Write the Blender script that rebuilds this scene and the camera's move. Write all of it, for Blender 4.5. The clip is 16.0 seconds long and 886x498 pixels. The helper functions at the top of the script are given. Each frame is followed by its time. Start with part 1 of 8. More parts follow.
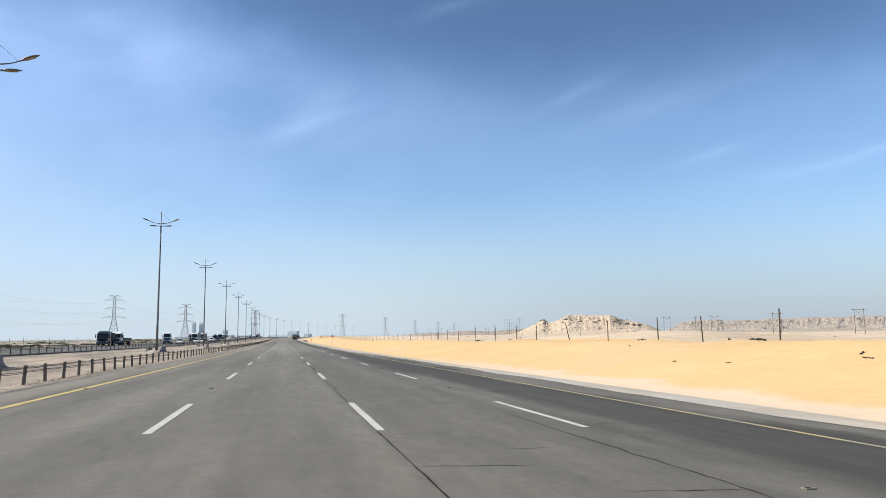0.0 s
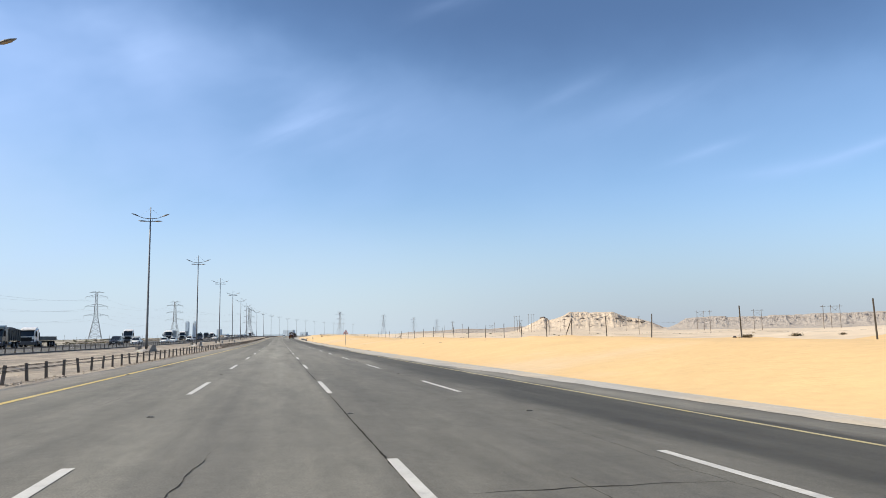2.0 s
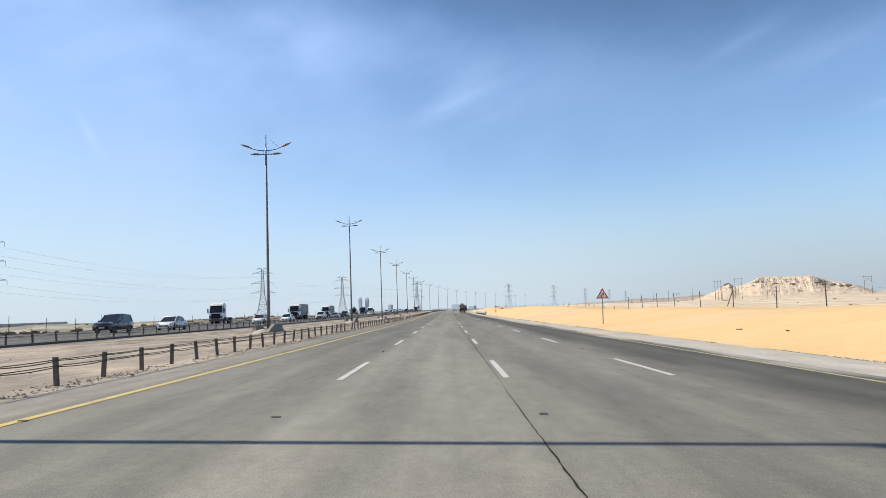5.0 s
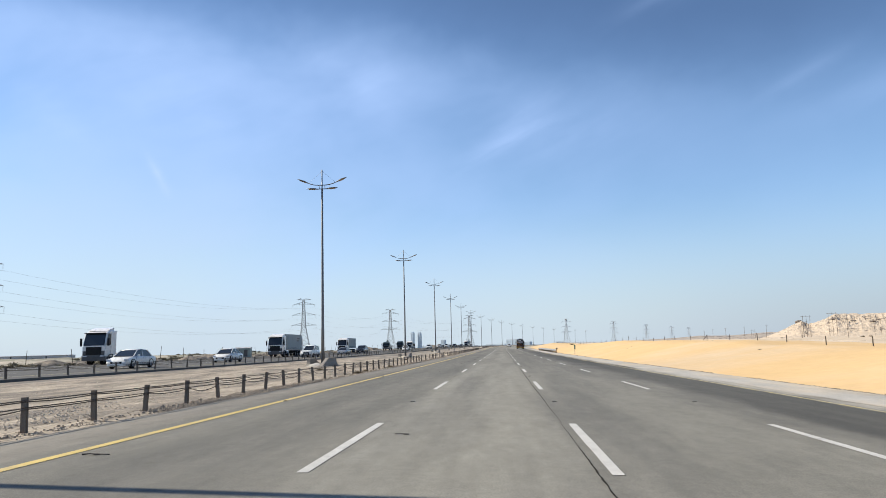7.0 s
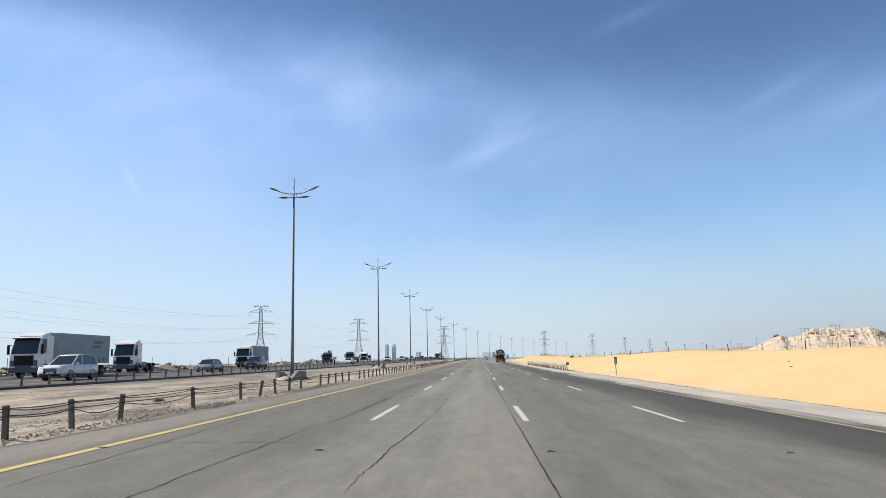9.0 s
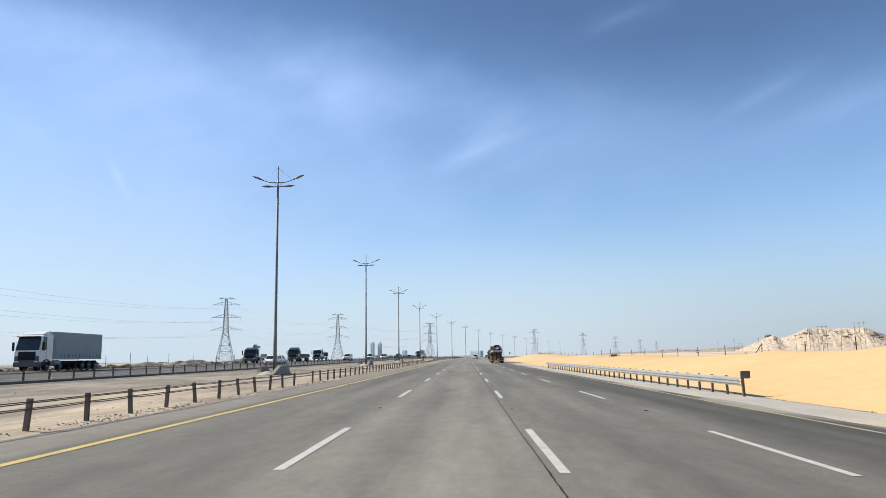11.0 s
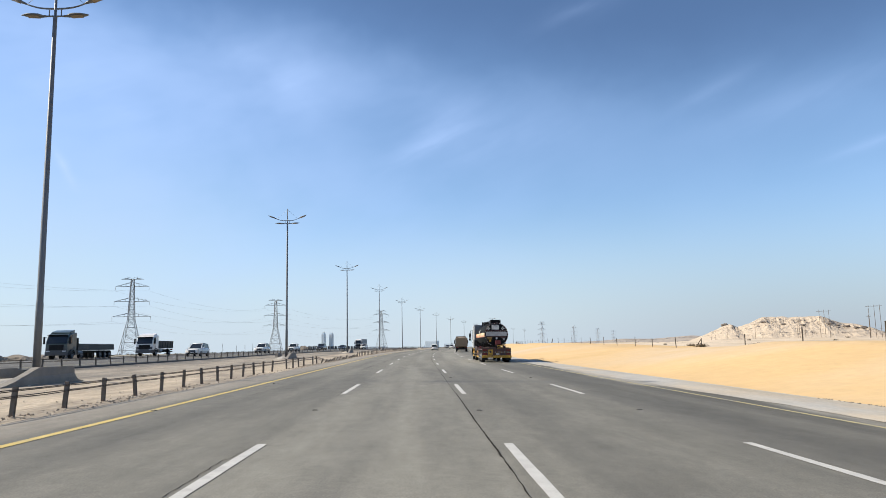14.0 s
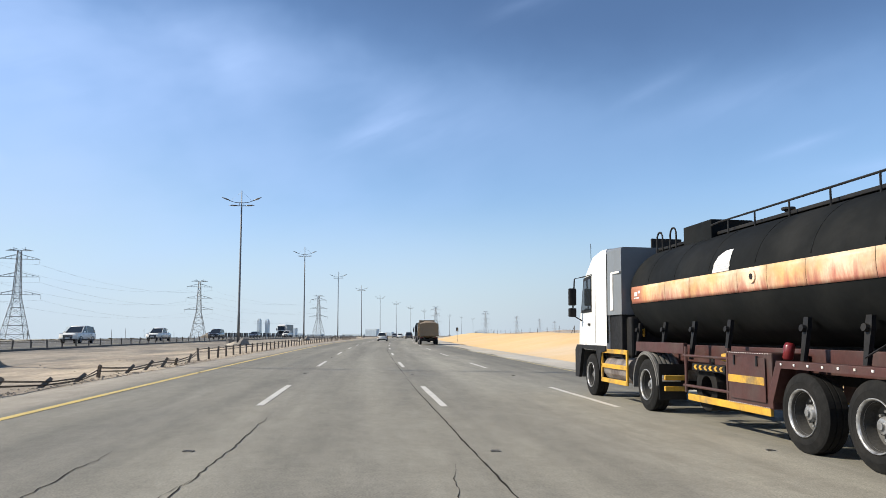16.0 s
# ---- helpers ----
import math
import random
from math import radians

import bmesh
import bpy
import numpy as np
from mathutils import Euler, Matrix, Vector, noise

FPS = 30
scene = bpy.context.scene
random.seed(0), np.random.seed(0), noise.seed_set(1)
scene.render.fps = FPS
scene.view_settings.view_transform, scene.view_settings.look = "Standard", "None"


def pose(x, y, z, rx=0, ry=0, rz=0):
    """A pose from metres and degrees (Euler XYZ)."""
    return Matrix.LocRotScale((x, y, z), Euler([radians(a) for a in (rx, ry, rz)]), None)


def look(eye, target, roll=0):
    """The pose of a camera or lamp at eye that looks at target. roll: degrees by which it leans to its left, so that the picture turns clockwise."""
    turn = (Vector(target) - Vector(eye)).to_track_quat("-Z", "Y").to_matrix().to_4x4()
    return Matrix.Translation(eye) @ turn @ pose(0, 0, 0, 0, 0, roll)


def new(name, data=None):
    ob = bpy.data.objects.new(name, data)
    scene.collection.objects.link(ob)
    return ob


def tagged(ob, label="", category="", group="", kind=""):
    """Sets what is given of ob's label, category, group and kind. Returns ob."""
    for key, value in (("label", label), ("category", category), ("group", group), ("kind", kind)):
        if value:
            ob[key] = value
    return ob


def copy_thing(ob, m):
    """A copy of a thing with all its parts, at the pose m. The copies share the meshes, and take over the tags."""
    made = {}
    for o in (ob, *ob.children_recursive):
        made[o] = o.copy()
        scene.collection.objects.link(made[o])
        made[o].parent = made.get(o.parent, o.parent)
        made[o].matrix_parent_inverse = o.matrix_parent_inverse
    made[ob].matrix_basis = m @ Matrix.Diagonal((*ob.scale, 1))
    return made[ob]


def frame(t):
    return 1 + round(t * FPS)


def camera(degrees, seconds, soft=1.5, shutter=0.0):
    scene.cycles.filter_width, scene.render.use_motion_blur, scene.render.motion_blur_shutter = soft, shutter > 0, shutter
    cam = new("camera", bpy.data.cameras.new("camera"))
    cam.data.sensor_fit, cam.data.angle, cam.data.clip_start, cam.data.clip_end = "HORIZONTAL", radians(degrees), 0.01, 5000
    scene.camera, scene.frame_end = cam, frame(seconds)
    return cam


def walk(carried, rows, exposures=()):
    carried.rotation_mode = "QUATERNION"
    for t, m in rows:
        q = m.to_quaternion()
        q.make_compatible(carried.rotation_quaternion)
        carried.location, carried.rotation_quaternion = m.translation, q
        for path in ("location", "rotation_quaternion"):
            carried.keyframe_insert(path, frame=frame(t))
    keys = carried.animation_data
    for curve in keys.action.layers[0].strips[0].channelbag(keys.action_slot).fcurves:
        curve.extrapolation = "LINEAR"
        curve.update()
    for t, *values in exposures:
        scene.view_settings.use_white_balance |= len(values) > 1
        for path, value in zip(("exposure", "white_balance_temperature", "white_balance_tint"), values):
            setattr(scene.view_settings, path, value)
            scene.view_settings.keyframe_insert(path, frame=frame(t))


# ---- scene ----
# A desert motorway: the road runs along +y, straight at first and then bending gently to the right.
cam = camera(62.93, 16.0, soft=0.8)
ROWS = [
    (0.0, -1.60, -0.06, 2.058, -12.33, 6.85, 0.64),
    (0.5, -1.55, 14.67, 1.986, -12.69, 7.08, 0.70),
    (1.0, -1.49, 29.41, 1.918, -12.97, 7.21, 0.74),
    (1.5, -1.43, 44.21, 1.855, -13.02, 7.18, 0.79),
    (2.0, -1.37, 59.09, 1.797, -12.66, 6.70, 0.91),
    (2.5, -1.31, 74.00, 1.743, -11.43, 5.97, 1.14),
    (3.0, -1.26, 88.89, 1.694, -9.45, 5.06, 1.42),
    (3.5, -1.21, 103.68, 1.651, -6.86, 4.39, 1.71),
    (4.0, -1.20, 118.32, 1.613, -4.22, 4.16, 1.88),
    (6.5, -1.27, 190.65, 1.497, 4.40, 7.16, 1.79),
    (7.0, -1.26, 205.16, 1.486, 4.67, 7.81, 1.56),
    (7.5, -1.22, 219.70, 1.480, 4.47, 8.24, 1.44),
    (8.0, -1.16, 234.27, 1.478, 3.99, 8.55, 1.37),
    (8.5, -1.11, 248.85, 1.480, 3.37, 8.74, 1.33),
    (9.0, -1.08, 263.44, 1.488, 2.80, 8.74, 1.25),
    (9.5, -1.09, 278.03, 1.501, 2.36, 8.63, 1.14),
    (12.0, -1.32, 351.08, 1.639, 1.35, 8.62, 1.09),
    (12.5, -1.34, 365.73, 1.680, 0.82, 8.60, 1.27),
    (13.0, -1.33, 380.43, 1.725, 0.12, 8.39, 1.31),
    (13.5, -1.31, 395.14, 1.775, -0.79, 8.10, 1.29),
    (14.0, -1.28, 409.83, 1.829, -1.71, 7.81, 1.25),
    (14.5, -1.28, 424.44, 1.888, -2.67, 7.55, 1.28),
    (15.0, -1.36, 438.94, 1.952, -3.64, 7.21, 1.12),
    (15.5, -1.49, 453.35, 2.022, -4.97, 7.00, 0.83),
    (16.0, -1.66, 467.71, 2.097, -6.44, 6.88, 0.45),
]
walk(cam, [(t, pose(x, y, z, 90 + pitch, roll, yaw)) for t, x, y, z, yaw, pitch, roll in ROWS], [(0.0, 0.5), (16.0, 0.5)])

# ---- light: clear desert sky, sun high to one side of the road ----
SUN_HEIGHT, SUN_SIDE = 37.0, Vector((-1.0, 0.095, 0.0)).normalized()
world = bpy.data.worlds.new("sky")
scene.world = world
world.use_nodes = True
wn = world.node_tree.nodes
wl = world.node_tree.links
sky = wn.new("ShaderNodeTexSky")
sky.sky_type, sky.sun_disc = "NISHITA", False
sky.sun_elevation = radians(SUN_HEIGHT)
sky.sun_rotation = math.atan2(SUN_SIDE.x, SUN_SIDE.y)
sky.air_density, sky.dust_density, sky.ozone_density = 1.0, 0.15, 4.5
back = wn["Background"]
back.inputs["Strength"].default_value = 0.112


def wnode(kind, **sockets):
    n = wn.new(kind)
    for k, v in sockets.items():
        n.inputs[k].default_value = v
    return n


# thin cirrus: stretched noise on the sky's dome
coords = wn.new("ShaderNodeTexCoord")


def smooth_range(value, lo, hi, top=1.0):
    r = wn.new("ShaderNodeMapRange")
    r.interpolation_type = "SMOOTHSTEP"
    r.inputs["From Min"].default_value, r.inputs["From Max"].default_value, r.inputs["To Max"].default_value = lo, hi, top
    wl.new(value, r.inputs["Value"])
    return r.outputs["Result"]


def both(kind, a, b):
    m = wn.new("ShaderNodeMath")
    m.operation = kind
    wl.new(a, m.inputs[0])
    wl.new(b, m.inputs[1])
    return m.outputs[0]


def wmath(kind, *values):
    m = wn.new("ShaderNodeMath")
    m.operation = kind
    for socket, v in zip(m.inputs, values):
        if isinstance(v, (int, float)):
            socket.default_value = v
        else:
            wl.new(v, socket)
    return m.outputs[0]


up = wn.new("ShaderNodeSeparateXYZ")
wl.new(coords.outputs["Generated"], up.inputs[0])
# bearing east of the road's line and height over the horizon, in degrees
bearing = wmath("MULTIPLY", wmath("ARCTAN2", up.outputs["X"], up.outputs["Y"]), 57.2958)
height = wmath("MULTIPLY", wmath("ARCSINE", up.outputs["Z"]), 57.2958)
dome = wn.new("ShaderNodeCombineXYZ")
wl.new(bearing, dome.inputs[0])
wl.new(height, dome.inputs[1])


def sky_noise(scale, turn, detail, seed, rough=0.55):
    """Noise on the dome, drawn out along one direction; scale in cells per degree."""
    m = wn.new("ShaderNodeMapping")
    m.vector_type = "TEXTURE"
    m.inputs["Scale"].default_value, m.inputs["Rotation"].default_value = (1 / scale[0], 1 / scale[1], 1), (0, 0, radians(turn))
    m.inputs["Location"].default_value = (seed * 13.0, seed * 7.0, 0)
    wl.new(dome.outputs[0], m.inputs["Vector"])
    n = wnode("ShaderNodeTexNoise", Scale=1.0, Detail=detail, Roughness=rough, Distortion=0.2)
    wl.new(m.outputs["Vector"], n.inputs["Vector"])
    return n.outputs["Fac"]


ripple = sky_noise((0.16, 0.22), 0, 3, 1.3)
fibres = sky_noise((0.12, 0.62), 22, 4, 2.7, 0.5)
patchy = sky_noise((0.06, 0.11), 14, 4, 4.1)
wobble = wmath("MULTIPLY", wmath("SUBTRACT", ripple, 0.5), 3.2)


def wisp(az, el, length, width, turn, strength, shred=0.6):
    """One cirrus streak: half length and half width in degrees, tilted up to the right."""
    c, s = math.cos(radians(turn)), math.sin(radians(turn))
    du, dv = wmath("SUBTRACT", bearing, az), wmath("SUBTRACT", height, el)
    u = wmath("ADD", wmath("MULTIPLY", du, c), wmath("MULTIPLY", dv, s))
    v = wmath("SUBTRACT", wmath("MULTIPLY", dv, c), wmath("MULTIPLY", du, s))
    v = wmath("ADD", v, wmath("MULTIPLY", wobble, 0.5 * min(1.0, width)))
    r = wmath("ADD", wmath("POWER", wmath("DIVIDE", u, length), 2.0), wmath("POWER", wmath("ABSOLUTE", wmath("DIVIDE", v, width)), 1.6))
    body = wmath("EXPONENT", wmath("MULTIPLY", r, -1.0))
    torn = wmath("ADD", 1.0 - shred, smooth_range(fibres, 0.34, 0.66, 2.0 * shred))
    return wmath("MULTIPLY", wmath("MULTIPLY", body, torn), 0.85 * strength)


# a thin veil under a sloping edge, clear deeper blue above it
edge = wmath("ADD", wmath("ADD", 18.4, smooth_range(bearing, 24.0, -17.0, 6.2)), wobble)
below = wmath("SUBTRACT", edge, height)
clear = smooth_range(below, 3.0, -5.5)
sunward = smooth_range(bearing, 22.0, -26.0)
veil = wmath("MULTIPLY", wmath("MULTIPLY", smooth_range(below, -2.2, 2.6), wmath("ADD", 0.10, wmath("MULTIPLY", sunward, 0.38))), smooth_range(patchy, 0.15, 0.75, 1.15))
streaks = [wisp(0.3, 15.9, 3.6, 1.1, 30, 0.20, 0.5), wisp(2.6, 17.0, 2.6, 1.9, 24, 0.13, 0.3), wisp(7.5, 16.2, 6.5, 2.4, 8, 0.12, 0.3),
           wisp(33.2, 13.2, 2.4, 0.34, 14, 0.26, 0.2), wisp(38.8, 11.4, 3.6, 0.5, 4, 0.26, 0.2), wisp(44.0, 12.3, 3.6, 0.36, 13, 0.30, 0.2),
           wisp(23.0, 18.4, 3.2, 0.6, 25, 0.11, 0.4), wisp(30.0, 17.2, 7.0, 1.4, 12, 0.10, 0.4), wisp(13.5, 25.4, 3.4, 0.8, 13, 0.09, 0.4), wisp(-26.3, 13.2, 1.3, 0.30, -62, 0.55, 0.2),
           wisp(-9.8, 20.0, 3.4, 2.6, -38, 0.24, 0.1), wisp(-13.0, 22.3, 4.2, 1.7, -20, 0.14, 0.3), wisp(-26.0, 19.0, 7.5, 2.6, -14, 0.24, 0.25), wisp(-33.0, 16.5, 3.2, 1.3, -40, 0.20, 0.3)]
cloud = veil
for streak in streaks:
    cloud = wmath("ADD", cloud, streak)
cloud = wmath("MINIMUM", cloud, 0.85)
deep = wn.new("ShaderNodeMix")
deep.data_type, deep.blend_type = "RGBA", "MULTIPLY"
deep.inputs["B"].default_value = (0.69, 0.71, 0.75, 1)
wl.new(clear, deep.inputs["Factor"])
wl.new(sky.outputs["Color"], deep.inputs["A"])
cover = wn.new("ShaderNodeMix")
cover.data_type = "RGBA"
cover.inputs["B"].default_value = (3.3, 4.6, 7.3, 1)
wl.new(cloud, cover.inputs["Factor"])
wl.new(deep.outputs["Result"], cover.inputs["A"])
# pale dust haze low over the desert
low = wn.new("ShaderNodeMapRange")
low.interpolation_type = "SMOOTHSTEP"
low.inputs["From Min"].default_value, low.inputs["From Max"].default_value = 0.21, -0.02
low.inputs["To Max"].default_value = 0.94
wl.new(up.outputs["Z"], low.inputs["Value"])
haze = wn.new("ShaderNodeMix")
haze.data_type = "RGBA"
bright_side = both("MULTIPLY", smooth_range(up.outputs["Z"], 0.32, 0.02, 0.75), smooth_range(up.outputs["X"], 0.05, -0.50))
wl.new(both("MAXIMUM", low.outputs["Result"], bright_side), haze.inputs["Factor"])
wl.new(cover.outputs["Result"], haze.inputs["A"])
dull = wn.new("ShaderNodeMix")
dull.data_type = "RGBA"
dull.inputs["A"].default_value, dull.inputs["B"].default_value = (3.78, 4.5, 5.18, 1), (2.65, 3.16, 3.86, 1)
wl.new(smooth_range(up.outputs["X"], 0.0, 0.55), dull.inputs["Factor"])
wl.new(dull.outputs["Result"], haze.inputs["B"])
wl.new(haze.outputs["Result"], back.inputs["Color"])

sun = new("sun", bpy.data.lights.new("sun", "SUN"))
sun.data.energy, sun.data.angle, sun.data.color = 4.6, radians(0.42), (1.0, 0.915, 0.765)
lift = math.tan(radians(SUN_HEIGHT))
sun.matrix_world = look((0, 0, 200), Vector((0, 0, 200)) - (SUN_SIDE + Vector((0, 0, lift))))

# ---- materials ----


def node_mat(name, colour, rough=0.6, metal=0.0, tone=0.12, scale=4.0, fine=60.0, bump=0.0, bump_scale=None, second=None, second_scale=0.35,
             second_lo=0.45, second_hi=0.65, space="Object", coat=0.0, island=0.0, spec=0.5, stretch=None):
    """A surface with its colour varied at two scales, an optional second colour in blotches and a fine relief."""
    m = bpy.data.materials.new(name)
    m.use_nodes = True
    n, l = m.node_tree.nodes, m.node_tree.links
    b = n["Principled BSDF"]
    b.inputs["Roughness"].default_value, b.inputs["Metallic"].default_value = rough, metal
    b.inputs["Coat Weight"].default_value = coat
    b.inputs["Specular IOR Level"].default_value = spec
    tc = n.new("ShaderNodeTexCoord")
    geo = n.new("ShaderNodeNewGeometry")
    where = geo.outputs["Position"] if space == "World" else tc.outputs["Object"]
    if stretch:
        mp = n.new("ShaderNodeMapping")
        mp.inputs["Scale"].default_value = stretch
        l.new(where, mp.inputs["Vector"])
        where = mp.outputs["Vector"]

    def noisy(s, d=3.0, r=0.6):
        t = n.new("ShaderNodeTexNoise")
        t.inputs["Scale"].default_value, t.inputs["Detail"].default_value, t.inputs["Roughness"].default_value = s, d, r
        l.new(where, t.inputs["Vector"])
        return t.outputs["Fac"]

    def mixed(fac, a, c, kind="MIX"):
        x = n.new("ShaderNodeMix")
        x.data_type, x.blend_type = "RGBA", kind
        for key, v in (("Factor", fac), ("A", a), ("B", c)):
            if isinstance(v, (int, float)):
                x.inputs[key].default_value = v
            elif isinstance(v, tuple):
                x.inputs[key].default_value = (*v, 1)
            else:
                l.new(v, x.inputs[key])
        return x.outputs["Result"]

    def ranged(v, lo, hi, a=0.0, c=1.0):
        r = n.new("ShaderNodeMapRange")
        r.inputs["From Min"].default_value, r.inputs["From Max"].default_value = lo, hi
        r.inputs["To Min"].default_value, r.inputs["To Max"].default_value = a, c
        l.new(v, r.inputs["Value"])
        return r.outputs["Result"]

    col = tuple(colour)
    if second:
        col = mixed(ranged(noisy(second_scale, 5), second_lo, second_hi), col, tuple(second))
    shade = ranged(noisy(scale), 0.3, 0.7, 1 - tone, 1 + tone)
    grain = ranged(noisy(fine, 2), 0.3, 0.7, 1 - tone * 0.7, 1 + tone * 0.7)
    mul = n.new("ShaderNodeMath")
    mul.operation = "MULTIPLY"
    l.new(shade, mul.inputs[0])
    l.new(grain, mul.inputs[1])
    if island:
        per = n.new("ShaderNodeObjectInfo")
        mul2 = n.new("ShaderNodeMath")
        mul2.operation = "MULTIPLY"
        l.new(ranged(per.outputs["Random"], 0, 1, 1 - island, 1 + island), mul2.inputs[0])
        l.new(mul.outputs[0], mul2.inputs[1])
        mul = mul2
    vm = n.new("ShaderNodeVectorMath")
    vm.operation = "SCALE"
    if isinstance(col, tuple):
        vm.inputs[0].default_value = col
    else:
        l.new(col, vm.inputs[0])
    l.new(mul.outputs[0], vm.inputs["Scale"])
    l.new(vm.outputs[0], b.inputs["Base Color"])
    l.new(ranged(noisy(scale * 2.3), 0.3, 0.7, max(0.02, rough - 0.08), min(1, rough + 0.08)), b.inputs["Roughness"])
    if bump:
        bp = n.new("ShaderNodeBump")
        bp.inputs["Strength"].default_value, bp.inputs["Distance"].default_value = 1.0, bump
        l.new(noisy(bump_scale or fine, 4), bp.inputs["Height"])
        l.new(bp.outputs["Normal"], b.inputs["Normal"])
    return m


def road_mat(name, light, dark, lane_dark=None, dusty=None):
    """Worn asphalt: stone grain, long streaks along the lanes, polished wheel paths and blotches."""
    m = bpy.data.materials.new(name)
    m.use_nodes = True
    n, l = m.node_tree.nodes, m.node_tree.links
    b = n["Principled BSDF"]
    b.inputs["Roughness"].default_value = 0.78
    b.inputs["Specular IOR Level"].default_value = 0.35
    at = n.new("ShaderNodeAttribute")
    at.attribute_name = "lane"  # x across the road, y along it, in metres

    def noisy(s, sx, sy, d=4.0, r=0.6):
        mp = n.new("ShaderNodeMapping")
        mp.inputs["Scale"].default_value = (sx, sy, 1)
        l.new(at.outputs["Vector"], mp.inputs["Vector"])
        t = n.new("ShaderNodeTexNoise")
        t.inputs["Scale"].default_value, t.inputs["Detail"].default_value, t.inputs["Roughness"].default_value = s, d, r
        l.new(mp.outputs["Vector"], t.inputs["Vector"])
        return t.outputs["Fac"]

    def ranged(v, lo, hi, a=0.0, c=1.0, smooth=False):
        r = n.new("ShaderNodeMapRange")
        if smooth:
            r.interpolation_type = "SMOOTHSTEP"
        r.inputs["From Min"].default_value, r.inputs["From Max"].default_value = lo, hi
        r.inputs["To Min"].default_value, r.inputs["To Max"].default_value = a, c
        l.new(v, r.inputs["Value"])
        return r.outputs["Result"]

    def times(a, c):
        q = n.new("ShaderNodeMath")
        q.operation = "MULTIPLY"
        l.new(a, q.inputs[0])
        l.new(c, q.inputs[1])
        return q.outputs[0]

    sep = n.new("ShaderNodeSeparateXYZ")
    l.new(at.outputs["Vector"], sep.inputs[0])
    mix = n.new("ShaderNodeMix")
    mix.data_type = "RGBA"
    mix.inputs["A"].default_value, mix.inputs["B"].default_value = (*light, 1), (*dark, 1)
    l.new(ranged(noisy(1.0, 0.55, 0.035, 5), 0.36, 0.72, smooth=True), mix.inputs["Factor"])
    col = mix.outputs["Result"]
    if lane_dark:
        # newer, darker surfacing from one lane line to the edge, with a ragged seam
        wob = n.new("ShaderNodeMath")
        wob.operation = "ADD"
        l.new(sep.outputs["X"], wob.inputs[0])
        l.new(ranged(noisy(1.0, 0.3, 0.06, 4), 0.3, 0.7, -0.9, 0.9), wob.inputs[1])
        lo, hi, tint = lane_dark
        band = times(ranged(wob.outputs[0], lo - 0.9, lo + 1.1, smooth=True), ranged(wob.outputs[0], hi, hi + 0.5, 1, 0))
        band = times(band, ranged(noisy(1.0, 0.7, 0.02, 4), 0.25, 0.55, 0.55, 1.0))
        band = times(band, ranged(sep.outputs["Y"], 335, 385, 1.0, 0.6))
        mx = n.new("ShaderNodeMix")
        mx.data_type = "RGBA"
        mx.inputs["B"].default_value = (*tint, 1)
        l.new(band, mx.inputs["Factor"])
        l.new(col, mx.inputs["A"])
        col = mx.outputs["Result"]
    if dusty:
        # sand-dusted hard shoulder
        mx = n.new("ShaderNodeMix")
        mx.data_type = "RGBA"
        mx.inputs["B"].default_value = (*dusty[1], 1)
        l.new(times(ranged(wob.outputs[0], dusty[0] - 0.2, dusty[0] + 0.9, 0.0, 0.9, smooth=True), ranged(sep.outputs["Y"], 70, 115, 0.12, 1.0)), mx.inputs["Factor"])
        l.new(col, mx.inputs["A"])
        col = mx.outputs["Result"]
    if dusty:
        mx = n.new("ShaderNodeMix")
        mx.data_type = "RGBA"
        mx.inputs["B"].default_value = (0.36, 0.32, 0.26, 1)
        band = times(ranged(sep.outputs["X"], -7.55, -7.95, 0.0, 1.0, smooth=True), ranged(noisy(1.0, 0.9, 0.12, 5), 0.25, 0.65, 0.45, 0.9))
        l.new(times(band, ranged(sep.outputs["Y"], 330, 380, 0.55, 1.0)), mx.inputs["Factor"])
        l.new(col, mx.inputs["A"])
        col = mx.outputs["Result"]
    # wheel paths, two to a lane
    wave = n.new("ShaderNodeMath")
    wave.operation = "SINE"
    sc = n.new("ShaderNodeMath")
    sc.operation = "MULTIPLY_ADD"
    sc.inputs[1].default_value, sc.inputs[2].default_value = 2 * math.pi / 1.825, 0.6
    l.new(sep.outputs["X"], sc.inputs[0])
    l.new(sc.outputs[0], wave.inputs[0])
    tone = times(ranged(wave.outputs[0], -1, 1, 0.95, 1.05), ranged(noisy(1.0, 1.6, 0.012, 3), 0.3, 0.7, 0.94, 1.06))
    tone = times(tone, ranged(noisy(1.0, 0.8, 0.16, 5), 0.3, 0.7, 0.90, 1.10))
    tone = times(tone, ranged(noisy(1.0, 0.6, 0.16, 6, 0.7), 0.56, 0.74, 1.0, 0.78))  # oil-dark blotches
    tone = times(tone, ranged(noisy(1.0, 3.5, 0.5, 4), 0.3, 0.7, 0.95, 1.05))
    tone = times(tone, ranged(sep.outputs["Y"], 75, 118, 0.86, 1.06))  # older, darker surfacing at the start
    old = times(ranged(sep.outputs["X"], -0.25, -0.12, 0.0, 0.17), ranged(sep.outputs["Y"], 85, 122, 1.0, 0.0))
    tone = times(tone, ranged(times(old, ranged(noisy(1.0, 0.8, 0.5, 6, 0.7), 0.3, 0.7, 0.4, 1.5)), 0, 1, 1, 0))
    dull = times(ranged(sep.outputs["X"], -0.2, 0.2, 0.0, 0.13), times(ranged(sep.outputs["Y"], 240, 285), ranged(sep.outputs["Y"], 320, 350, 1.0, 0.4)))
    tone = times(tone, ranged(dull, 0, 1, 1, 0))
